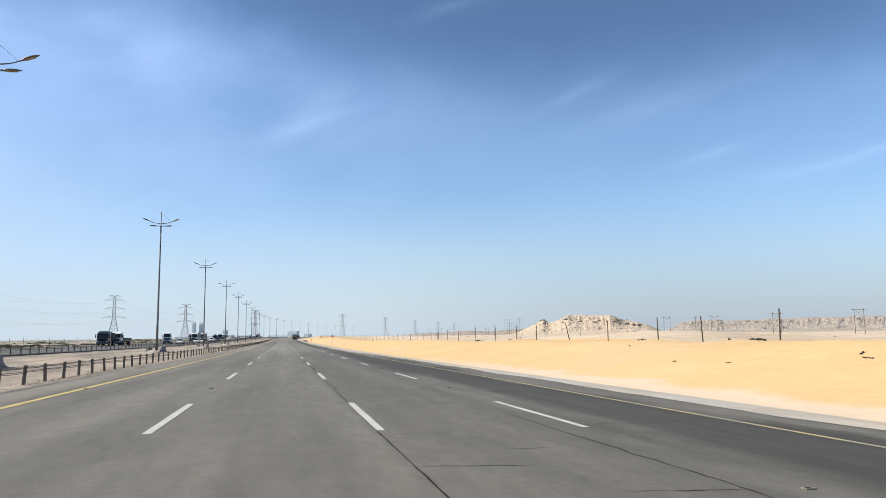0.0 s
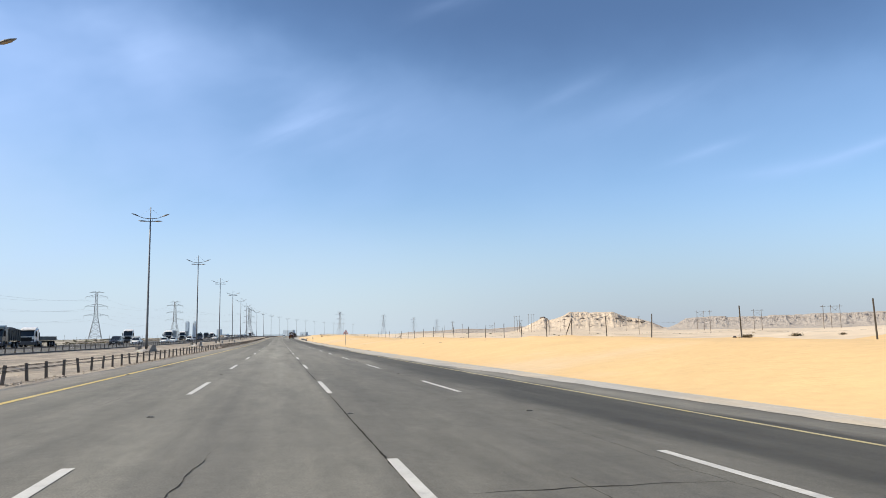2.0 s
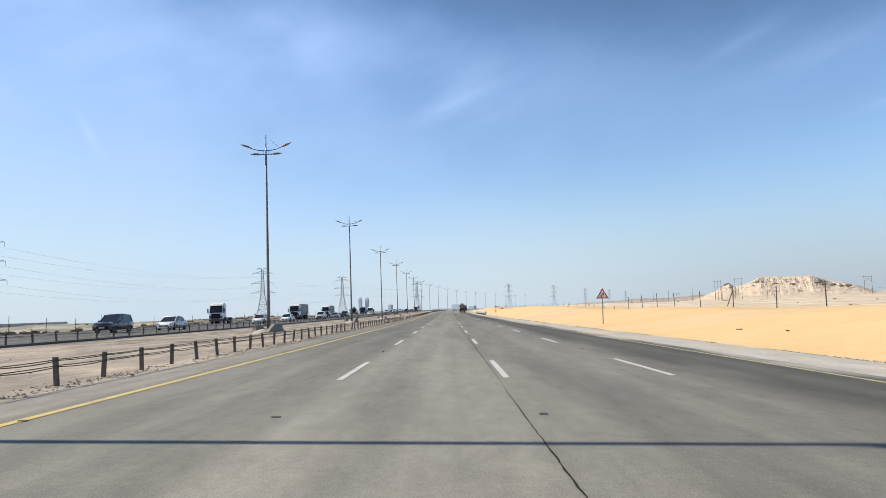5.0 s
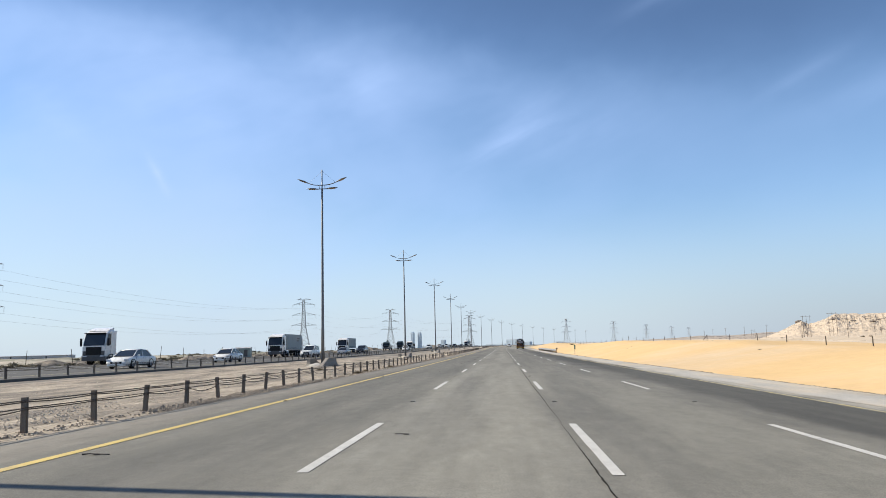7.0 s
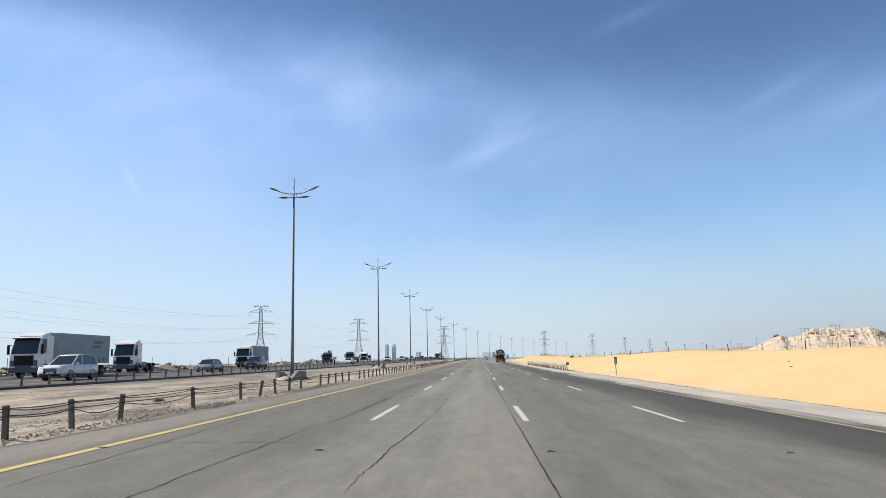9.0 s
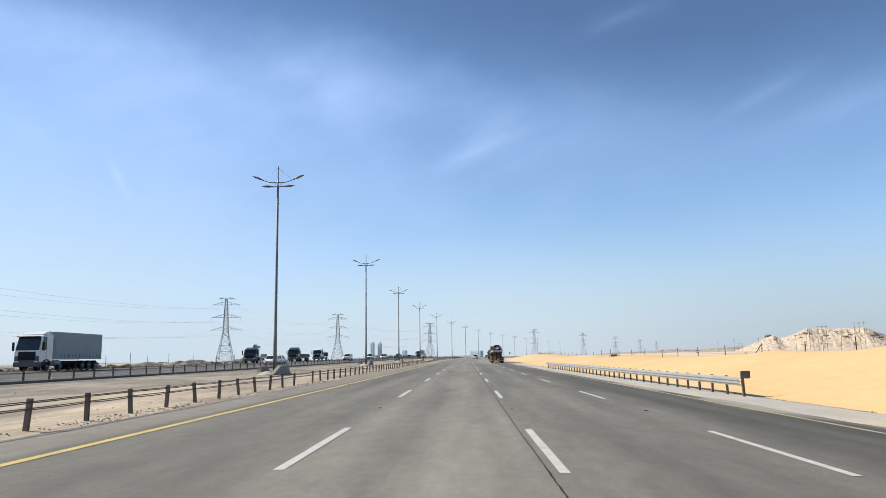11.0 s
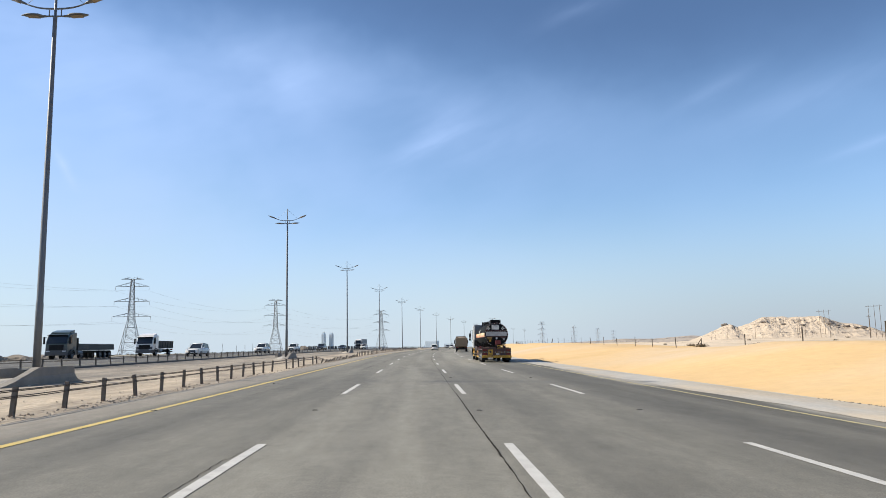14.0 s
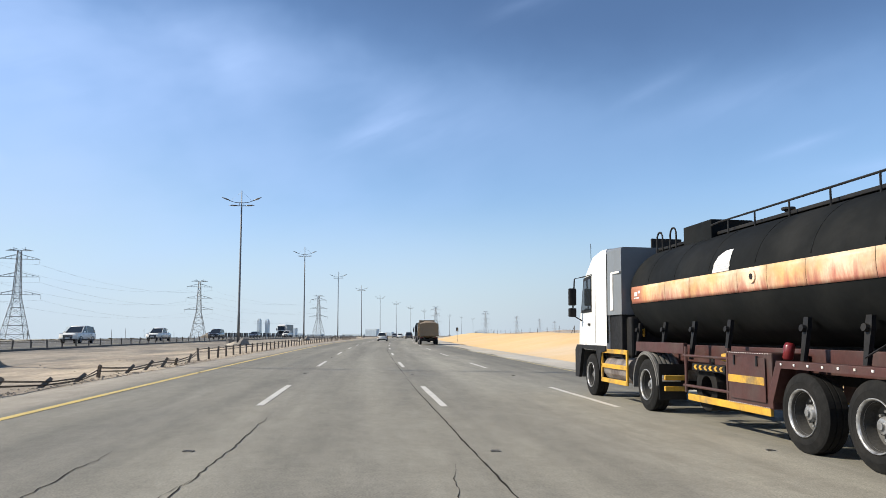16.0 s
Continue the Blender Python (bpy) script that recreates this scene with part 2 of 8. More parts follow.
    worn = times(ranged(sep.outputs["X"], -4.6, -3.5, 0.18, 0.0), times(ranged(sep.outputs["Y"], 165, 195), ranged(sep.outputs["Y"], 305, 345, 1.0, 0.45)))
    tone = times(tone, ranged(worn, 0, 1, 1, 0))
    tone = times(tone, ranged(sep.outputs["Y"], 150, 380, 1.0, 0.88))
    tone = times(tone, ranged(sep.outputs["Y"], 435, 475, 1.0, 1.24))
    tone = times(tone, ranged(times(ranged(sep.outputs["X"], 0.2, 1.6), ranged(sep.outputs["Y"], 455, 470)), 0, 1, 1.0, 1.22))
    tone = times(times(tone, ranged(noisy(1.0, 48, 48, 2), 0.28, 0.72, 0.72, 1.28)), ranged(noisy(1.0, 8, 8, 4), 0.3, 0.7, 0.92, 1.08))
    pale = times(times(ranged(sep.outputs["X"], -3.9, -3.2, smooth=True), ranged(sep.outputs["X"], -0.4, -0.1, 1, 0, smooth=True)), times(ranged(sep.outputs["Y"], 60, 95), ranged(sep.outputs["Y"], 440, 470, 1, 0)))
    tone = times(tone, ranged(pale, 0, 1, 1.0, 1.20))
    # an old spill beside the joint
    spill = times(times(ranged(sep.outputs["X"], -0.75, -0.45, smooth=True), ranged(sep.outputs["X"], -0.15, 0.05, 1, 0, smooth=True)), times(ranged(sep.outputs["Y"], 128, 131, smooth=True), ranged(sep.outputs["Y"], 136, 139, 1, 0, smooth=True)))
    tone = times(tone, ranged(times(spill, ranged(noisy(1.0, 1.2, 0.4, 4), 0.35, 0.6, 0.3, 1.0)), 0, 1, 1.0, 0.72))
    tone = times(tone, ranged(noisy(1.0, 2.6, 1.1, 6, 0.7), 0.28, 0.72, 0.86, 1.14))
    vm = n.new("ShaderNodeVectorMath")
    vm.operation = "SCALE"
    l.new(col, vm.inputs[0])
    l.new(tone, vm.inputs["Scale"])
    l.new(vm.outputs[0], b.inputs["Base Color"])
    bp = n.new("ShaderNodeBump")
    bp.inputs["Strength"].default_value, bp.inputs["Distance"].default_value = 0.6, 0.006
    l.new(noisy(1.0, 70, 70, 2), bp.inputs["Height"])
    l.new(bp.outputs["Normal"], b.inputs["Normal"])
    return m


def rock_mat(name, sandy, pale, dark):
    """Eroded rock: sand on the gentle slopes, pale strata and darker ledges on the steep faces."""
    m = bpy.data.materials.new(name)
    m.use_nodes = True
    n, l = m.node_tree.nodes, m.node_tree.links
    b = n["Principled BSDF"]
    b.inputs["Roughness"].default_value, b.inputs["Specular IOR Level"].default_value = 0.95, 0.1
    geo = n.new("ShaderNodeNewGeometry")

    def noisy(scale, detail=4.0):
        mp = n.new("ShaderNodeMapping")
        mp.inputs["Scale"].default_value = scale
        l.new(geo.outputs["Position"], mp.inputs["Vector"])
        t = n.new("ShaderNodeTexNoise")
        t.inputs["Scale"].default_value, t.inputs["Detail"].default_value, t.inputs["Roughness"].default_value = 1.0, detail, 0.65
        l.new(mp.outputs["Vector"], t.inputs["Vector"])
        return t.outputs["Fac"]

    def ranged(v, lo, hi, a=0.0, c=1.0):
        r = n.new("ShaderNodeMapRange")
        r.inputs["From Min"].default_value, r.inputs["From Max"].default_value, r.inputs["To Min"].default_value, r.inputs["To Max"].default_value = lo, hi, a, c
        l.new(v, r.inputs["Value"])
        return r.outputs["Result"]

    def mixed(fac, a, c):
        x = n.new("ShaderNodeMix")
        x.data_type = "RGBA"
        l.new(fac, x.inputs["Factor"])
        for key, v in (("A", a), ("B", c)):
            if isinstance(v, tuple):
                x.inputs[key].default_value = (*v, 1)
            else:
                l.new(v, x.inputs[key])
        return x.outputs["Result"]

    strata = mixed(ranged(noisy((0.004, 0.004, 0.10)), 0.46, 0.60), pale, dark)
    blots = mixed(ranged(noisy((0.055, 0.055, 0.17), 6), 0.52, 0.58), pale, dark)
    face = mixed(ranged(noisy((0.01, 0.01, 0.02)), 0.32, 0.48), strata, blots)
    up = n.new("ShaderNodeSeparateXYZ")
    l.new(geo.outputs["Normal"], up.inputs[0])
    lean = n.new("ShaderNodeMath")
    lean.operation = "ADD"
    l.new(up.outputs["Z"], lean.inputs[0])
    l.new(ranged(noisy((0.05, 0.05, 0.05)), 0.3, 0.7, -0.10, 0.10), lean.inputs[1])
    l.new(mixed(ranged(lean.outputs[0], 0.86, 0.97), face, sandy), b.inputs["Base Color"])
    bp = n.new("ShaderNodeBump")
    bp.inputs["Strength"].default_value, bp.inputs["Distance"].default_value = 1.0, 5.0
    l.new(noisy((0.05, 0.05, 0.12), 5), bp.inputs["Height"])
    l.new(bp.outputs["Normal"], b.inputs["Normal"])
    return m


def glass_mat(name, colour=(0.02, 0.025, 0.03), rough=0.05):
    m = bpy.data.materials.new(name)
    m.use_nodes = True
    b = m.node_tree.nodes["Principled BSDF"]
    b.inputs["Base Color"].default_value = (*colour, 1)
    b.inputs["Roughness"].default_value = rough
    b.inputs["Specular IOR Level"].default_value = 0.6
    return m


ASPHALT = road_mat("asphalt", (0.208, 0.196, 0.161), (0.148, 0.140, 0.118), (4.2, 7.1, (0.078, 0.073, 0.060)), (7.15, (0.40, 0.37, 0.31)))
ASPHALT_FAR = road_mat("far_asphalt", (0.118, 0.112, 0.097), (0.085, 0.081, 0.072))
WHITE_LINE = node_mat("white_road_paint", (0.56, 0.54, 0.49), 0.6, tone=0.10, scale=2, fine=40, second=(0.38, 0.36, 0.33), second_scale=3.0, second_lo=0.55, second_hi=0.75, space="World")
YELLOW_FADED = node_mat("faded_yellow_road_paint", (0.50, 0.42, 0.20), 0.7, tone=0.15, scale=1, fine=40, second=(0.30, 0.27, 0.20), second_scale=1.0, second_lo=0.45, second_hi=0.62, space="World")
YELLOW_LINE = node_mat("yellow_road_paint", (0.62, 0.46, 0.13), 0.6, tone=0.10, scale=1, fine=40, second=(0.42, 0.34, 0.18), second_scale=1.2, second_lo=0.50, second_hi=0.75, space="World")
SAND = node_mat("dune_sand", (0.66, 0.45, 0.215), 0.95, tone=0.06, scale=0.12, fine=1.5, bump=0.05, bump_scale=1.2, second=(0.58, 0.45, 0.30), second_scale=0.03, second_lo=0.52, second_hi=0.72, space="World")


def salt_strip(m):
    """A whitish crust at the foot of the bank along the first stretch of road."""
    n, l = m.node_tree.nodes, m.node_tree.links
    b = n["Principled BSDF"]
    geo, sep = n.new("ShaderNodeNewGeometry"), n.new("ShaderNodeSeparateXYZ")
    l.new(geo.outputs["Position"], sep.inputs[0])
    t = n.new("ShaderNodeTexNoise")
    t.inputs["Scale"].default_value, t.inputs["Detail"].default_value = 0.35, 5.0
    l.new(geo.outputs["Position"], t.inputs["Vector"])
    wob = n.new("ShaderNodeMath")
    wob.operation, wob.inputs[1].default_value = "MULTIPLY_ADD", 2.6
    l.new(t.outputs["Fac"], wob.inputs[0])
    l.new(sep.outputs["X"], wob.inputs[2])

    def ranged(v, lo, hi, a, c):
        r = n.new("ShaderNodeMapRange")
        r.interpolation_type = "SMOOTHSTEP"
        r.inputs["From Min"].default_value, r.inputs["From Max"].default_value, r.inputs["To Min"].default_value, r.inputs["To Max"].default_value = lo, hi, a, c
        l.new(v, r.inputs["Value"])
        return r.outputs["Result"]

    q = n.new("ShaderNodeMath")
    q.operation = "MULTIPLY"
    l.new(ranged(wob.outputs[0], 11.9, 12.9, 1, 0), q.inputs[0])
    l.new(ranged(sep.outputs["Y"], 30, 75, 0.65, 0), q.inputs[1])
    mx = n.new("ShaderNodeMix")
    mx.data_type = "RGBA"
    mx.inputs["B"].default_value = (0.66, 0.56, 0.46, 1)
    l.new(q.outputs[0], mx.inputs["Factor"])
    l.new(b.inputs["Base Color"].links[0].from_socket, mx.inputs["A"])
    l.new(mx.outputs["Result"], b.inputs["Base Color"])


salt_strip(SAND)
GRAVEL = node_mat("pale_gravel", (0.50, 0.44, 0.36), 0.95, tone=0.14, scale=0.8, fine=30, bump=0.02, bump_scale=25, second=(0.52, 0.43, 0.30), second_scale=0.4, space="World")
MEDIAN_SAND = node_mat("median_sand", (0.39, 0.325, 0.245), 0.95, tone=0.22, scale=0.9, fine=9, bump=0.08, bump_scale=4, second=(0.235, 0.20, 0.16), second_scale=0.30, second_lo=0.42, second_hi=0.60, space="World", stretch=(1.0, 0.28, 1.0))
RUBBLE = node_mat("rutted_median_rubble", (0.37, 0.31, 0.235), 0.95, tone=0.3, scale=1.4, fine=12, bump=0.14, bump_scale=5, second=(0.19, 0.16, 0.125), second_scale=0.6, second_lo=0.44, second_hi=0.60, space="World", stretch=(1.0, 0.25, 1.0))
PALE_SAND = node_mat("pale_desert_sand", (0.64, 0.52, 0.38), 0.95, tone=0.10, scale=0.12, fine=1.2, bump=0.05, bump_scale=1.0, second=(0.52, 0.41, 0.28), second_scale=0.05, second_lo=0.48, second_hi=0.62, space="World", stretch=(1.0, 0.5, 1.0))
STONY = node_mat("stony_desert", (0.42, 0.37, 0.295), 0.95, tone=0.25, scale=0.25, fine=3, bump=0.15, bump_scale=1.2, second=(0.20, 0.19, 0.14), second_scale=0.10, second_lo=0.40, second_hi=0.56, space="World")
DRIFT_SAND = node_mat("pale_blown_grit", (0.43, 0.405, 0.36), 0.95, tone=0.14, scale=0.8, fine=14, bump=0.02, bump_scale=8, second=(0.50, 0.42, 0.31), second_scale=0.35, second_lo=0.45, second_hi=0.65, space="World", stretch=(1.0, 0.3, 1.0))
CRACK = node_mat("crack_filler", (0.034, 0.031, 0.027), 0.95, tone=0.2, space="World", spec=0.05)
GALV = node_mat("galvanised_steel", (0.34, 0.34, 0.335), 0.5, 0.35, tone=0.12, scale=1.5, fine=30)
POLE = node_mat("grey_painted_steel", (0.16, 0.165, 0.17), 0.5, 0.4, tone=0.12, scale=1.5, fine=30)
POST = node_mat("weathered_post_steel", (0.135, 0.12, 0.10), 0.7, 0.2, tone=0.2, scale=4, fine=40, second=(0.16, 0.11, 0.075), second_scale=3.0, island=0.15)
CABLE = node_mat("rusty_wire_rope", (0.085, 0.066, 0.054), 0.75, 0.3, tone=0.25, scale=3)
CONCRETE = node_mat("concrete", (0.265, 0.238, 0.20), 0.9, tone=0.14, scale=1.2, fine=25, bump=0.01, second=(0.22, 0.20, 0.18), second_scale=0.9)
ROCK = rock_mat("pale_rock", (0.58, 0.475, 0.36), (0.52, 0.43, 0.33), (0.15, 0.13, 0.12))
RIDGE = rock_mat("grey_brown_rock", (0.40, 0.35, 0.30), (0.335, 0.295, 0.26), (0.185, 0.17, 0.165))
DARK_ROCK = node_mat("dark_rock", (0.16, 0.135, 0.115), 0.95, tone=0.3, scale=0.1, fine=0.6, space="World")
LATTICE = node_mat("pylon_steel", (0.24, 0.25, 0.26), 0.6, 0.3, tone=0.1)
# the same steel with distance haze put into its colour, for the far pylons
LATTICE_HAZED = node_mat("hazed_pylon_steel", (0.40, 0.42, 0.44), 0.6, 0.2, tone=0.1)
WOOD = node_mat("weathered_wood_pole", (0.12, 0.09, 0.065), 0.85, tone=0.2, scale=2, fine=20)
TOWER_GLASS = node_mat("hazy_tower_windows", (0.47, 0.55, 0.62), 0.5, tone=0.05, scale=0.05, fine=0.4)
TOWER = node_mat("hazy_tower_facade", (0.54, 0.62, 0.68), 0.6, tone=0.05, scale=0.05, fine=0.4)
BUSH = node_mat("dry_bush", (0.15, 0.115, 0.065), 0.9, tone=0.3, scale=2, fine=9)
SCRUB = node_mat("grey_green_scrub", (0.115, 0.105, 0.068), 0.9, tone=0.35, scale=0.2, fine=2, space="World", second=(0.19, 0.155, 0.10), second_scale=0.08)
HEAP = node_mat("dumped_dirt_and_rubble", (0.27, 0.225, 0.175), 0.95, tone=0.3, scale=1.2, fine=14, bump=0.10, bump_scale=6, second=(0.13, 0.115, 0.095), second_scale=0.5, second_lo=0.45, second_hi=0.58, space="World")
LITTER = node_mat("stones_and_dry_litter", (0.42, 0.35, 0.27), 0.95, tone=0.35, scale=8, fine=40, island=0.3)

def packed_half(m):
    """Greyer, packed ground on the far half of the median, paler loose sand on the near half."""
    n, l = m.node_tree.nodes, m.node_tree.links
    b = n["Principled BSDF"]
    at, sep = n.new("ShaderNodeAttribute"), n.new("ShaderNodeSeparateXYZ")
    at.attribute_name = "lane"
    l.new(at.outputs["Vector"], sep.inputs[0])
    mp, t = n.new("ShaderNodeMapping"), n.new("ShaderNodeTexNoise")
    mp.inputs["Scale"].default_value = (0.5, 0.10, 1)
    l.new(at.outputs["Vector"], mp.inputs["Vector"])
    t.inputs["Scale"].default_value, t.inputs["Detail"].default_value, t.inputs["Roughness"].default_value = 1.0, 7.0, 0.7
    l.new(mp.outputs["Vector"], t.inputs["Vector"])
    wob = n.new("ShaderNodeMath")
    wob.operation, wob.inputs[1].default_value = "MULTIPLY_ADD", 6.0
    l.new(t.outputs["Fac"], wob.inputs[0])
    l.new(sep.outputs["X"], wob.inputs[2])

    def ranged(v, lo, hi, a, c):
        r = n.new("ShaderNodeMapRange")
        r.interpolation_type = "SMOOTHSTEP"
        r.inputs["From Min"].default_value, r.inputs["From Max"].default_value, r.inputs["To Min"].default_value, r.inputs["To Max"].default_value = lo, hi, a, c
        l.new(v, r.inputs["Value"])
        return r.outputs["Result"]

    tint, along_road = n.new("ShaderNodeMix"), n.new("ShaderNodeMix")
    for q in (tint, along_road):
        q.data_type = "RGBA"
    tint.inputs["A"].default_value, tint.inputs["B"].default_value = (0.80, 0.82, 0.84, 1), (1.12, 1.10, 1.06, 1)
    l.new(ranged(wob.outputs[0], -13.9, -12.7, 0, 1), tint.inputs["Factor"])
    along_road.inputs["A"].default_value = (1, 1, 1, 1)
    l.new(tint.outputs["Result"], along_road.inputs["B"])
    l.new(ranged(sep.outputs["Y"], 295, 330, 0, 1), along_road.inputs["Factor"])
    vm = n.new("ShaderNodeVectorMath")
    vm.operation = "MULTIPLY"
    l.new(b.inputs["Base Color"].links[0].from_socket, vm.inputs[0])
    l.new(along_road.outputs["Result"], vm.inputs[1])
    l.new(vm.outputs[0], b.inputs["Base Color"])


packed_half(MEDIAN_SAND)

# ---- the lie of the land ----
FALL = -0.0223  # crossfall of the near carriageway


def bend(y):
    return 2.515e-4 * (min(y, 1250.0) - 472.0) ** 2 + max(0.0, y - 1250.0) * 0.391 if y > 472 else 0.0


def heading(y):
    return 5.03e-4 * (min(y, 1250.0) - 472.0) if y > 472 else 0.0


def ease(a, b, v):
    v = min(1.0, max(0.0, (v - a) / (b - a)))
    return v * v * (3 - 2 * v)


def rise(y):
    z = 1.077e-5 * (max(y, -250.0) - 230.0) ** 2 if y < 520 else 0.906 + 1.127 * (1 - math.exp(-(y - 520) / 180))
    return z * (1 - 0.8 * ease(1100, 1700, y)) * (1 - 0.8 * ease(200, 600, -y))


def lerp_table(table, v):
    if v <= table[0][0]:
        return table[0][1]
    for (a, p), (b, q) in zip(table, table[1:]):
        if v <= b:
            return p + (q - p) * ease(a, b, v)
    return table[-1][1]


CREST = [(-80, 1.1), (22, 1.18), (28, 1.12), (32, 1.20), (37, 1.08), (46, 1.22), (54, 1.18), (60, 1.24), (65, 1.06), (72, 1.12), (81, 1.08), (95, 1.0), (104, 1.08), (114, 1.25), (124, 1.16), (138, 1.15), (150, 1.03), (160, 1.04),
         (170, 1.20), (183, 1.02), (203, 0.76), (220, 0.98), (252, 0.80), (266, 0.95), (280, 1.42), (313, 1.6), (345, 1.7), (375, 1.38), (402, 0.95), (413, 0.92), (424, 1.15), (435, 0.90), (451, 1.22), (465, 0.75), (480, 0.70), (540, 1.25), (600, 1.05), (700, 1.35), (900, 1.15)]
CROSS = [(-60, 0.55), (-48.5, 0.70), (-47.5, 0.765), (-26.6, 0.56), (-24.5, 0.33), (-18, 0.22), (-10, 0.22), (-9.0, 0.20), (9.4, -0.21), (9.9, -0.22)]


def straight_table(table, v):
    if v <= table[0][0]:
        return table[0][1]
    for (a, p), (b, q) in zip(table, table[1:]):
        if v <= b:
            return p + (q - p) * (v - a) / (b - a)
    return table[-1][1]


def land(x, y):
    """Height of the ground above the road's own rise; x counts from the road's second lane line."""
    if x < -60:
        tame = 1 - 0.92 * ease(470, 525, y)
        far = ease(60, 110, -x)
        scrub = ease(58, 66, -x) * (1 - ease(95, 130, -x))
        return 0.55 - 0.25 * ease(470, 525, y) * ease(60, 75, -x) + tame * (scrub * 1.5 * max(0.0, noise.noise((x * 0.09, y * 0.05, 11.0)) + 0.12) + scrub * 0.35 * noise.noise((x * 0.4, y * 0.22, 7.0)) + far * (1.1 * noise.noise((x * 0.03, y * 0.012, 1.5)) + 0.5 * noise.noise((x * 0.11, y * 0.06, 4.0)) - 0.25))
    if x < 9.9:
        z = straight_table(CROSS, x)
        if -24.5 < x < -10:
            z -= 0.24 * ease(305, 318, y) * (1 - ease(338, 352, y)) * ease(10.5, 13.5, -x) * (1 - ease(19.5, 23, -x))
            z += 0.10 * noise.noise((x * 0.35, y * 0.12, 2.0)) + 0.03 * noise.noise((x * 1.3, y * 0.9, 5.0))
        return z
    top = lerp_table(CREST, y) + 0.10 * noise.noise((x * 0.12, y * 0.05, 8.0)) + 0.22 * ease(15, 19, x) * max(0.0, noise.noise((x * 0.16, y * 0.10, 12.0)) - 0.05) + 0.30 * ease(16, 19, x) * (1 - ease(27, 36, x)) * max(0.0, noise.noise((x * 0.22, y * 0.24, 21.0)) - 0.08)
    if x < 20:
        u = (x - 9.9) / 10.1
        s = u ** 1.25 * (1 - 0.25 * u * u) / 0.75
        return -0.22 + (top + 0.22) * min(s, 1.0) + 0.05 * u * noise.noise((x * 0.5, y * 0.16, 3.0))
    back = ease(21, 45, x)
    plain = 0.30 + 0.9 * ease(48, 75, x) * (1 - ease(110, 170, x)) * max(0.0, noise.noise((x * 0.03, y * 0.022, 16.0)) + 0.1) + 0.6 * noise.noise((x * 0.018, y * 0.018, 6.0)) + 0.3 * noise.noise((x * 0.07, y * 0.07, 9.0))
    dune = ease(50, 68, y) * (1 - ease(100, 128, y)) * ease(28, 40, x) * (1 - ease(46, 64, x)) * (1.35 + 0.5 * noise.noise((x * 0.12, y * 0.11, 31.0)))
    return top * (1 - back) + plain * back + max(0.0, dune)


def W(x, y, z=0.0):
    """A point given across and along the road, and above its own rise."""
    return Vector((x + bend(y), y, rise(y) + z))


def on_land(x, y, z=0.0):
    return W(x, y, land(x, y) + z)


def standing(x, y, z=0.0, turn=0.0):
    """The pose of a thing that stands on the road or land at (x, y), facing along the road."""
    p = W(x, y, z)
    return pose(p.x, p.y, p.z, 0, 0, turn - math.degrees(heading(y) * 1.0))


# ---- mesh helpers ----


def shaded(me, smooth=False):
    if smooth:
        me.polygons.foreach_set("use_smooth", [True] * len(me.polygons))
    return me


def to_mesh(name, bm, material, smooth=False):
    me = bpy.data.meshes.new(name)
    bmesh.ops.recalc_face_normals(bm, faces=bm.faces)
    bm.to_mesh(me)
    bm.free()
    for m in material if isinstance(material, (list, tuple)) else [material]:
        me.materials.append(m)
    return shaded(me, smooth)


def part(name, bm, material, parent=None, label="", smooth=False):
    ob = new(name, to_mesh(name, bm, material, smooth))
    if parent:
        ob.parent = parent
    return tagged(ob, label)


def box(bm, lo, hi, bevel=0.0, taper=None):
    """A box between two corners; taper shrinks its top in x and y."""
    vs = []
    for z in (lo[2], hi[2]):
        k = taper if taper and z == hi[2] else (1, 1)
        cx, cy = (lo[0] + hi[0]) / 2, (lo[1] + hi[1]) / 2
        for x, y in ((lo[0], lo[1]), (hi[0], lo[1]), (hi[0], hi[1]), (lo[0], hi[1])):
            vs.append(bm.verts.new((cx + (x - cx) * k[0], cy + (y - cy) * k[1], z)))
    fs = [bm.faces.new([vs[i] for i in q]) for q in ((3, 2, 1, 0), (4, 5, 6, 7), (0, 1, 5, 4), (1, 2, 6, 5), (2, 3, 7, 6), (3, 0, 4, 7))]
    if bevel:
        bmesh.ops.bevel(bm, geom=list({e for f in fs for e in f.edges}), offset=bevel, segments=2, affect="EDGES", profile=0.6)
    return bm


def tube(bm, points, radii, n=8, caps=True):
    """A round bar through the points."""
    points = [Vector(p) for p in points]
    radii = radii if isinstance(radii, (list, tuple)) else [radii] * len(points)
    rings = []
    for i, p in enumerate(points):
        d = (points[min(i + 1, len(points) - 1)] - points[max(i - 1, 0)]).normalized()
        a = d.cross(Vector((0, 0, 1)) if abs(d.z) < 0.9 else Vector((1, 0, 0))).normalized()
        b = d.cross(a)
        rings.append([bm.verts.new(p + radii[i] * (a * math.cos(2 * math.pi * k / n) + b * math.sin(2 * math.pi * k / n))) for k in range(n)])
    for r, s in zip(rings, rings[1:]):
        for k in range(n):
            bm.faces.new((r[k], r[(k + 1) % n], s[(k + 1) % n], s[k]))
    if caps:
        bm.faces.new(rings[0][::-1])
        bm.faces.new(rings[-1])
    return bm


def loft(bm, rings, caps=True, material=0):
    """A skin over rings of points, all of one count and closed."""
    made = [[bm.verts.new(p) for p in r] for r in rings]
    for r, s in zip(made, made[1:]):
        for k in range(len(r)):
            f = bm.faces.new((r[k], r[(k + 1) % len(r)], s[(k + 1) % len(r)], s[k]))
            f.material_index = material
    if caps:
        bm.faces.new(made[0][::-1])
        bm.faces.new(made[-1])
    return made


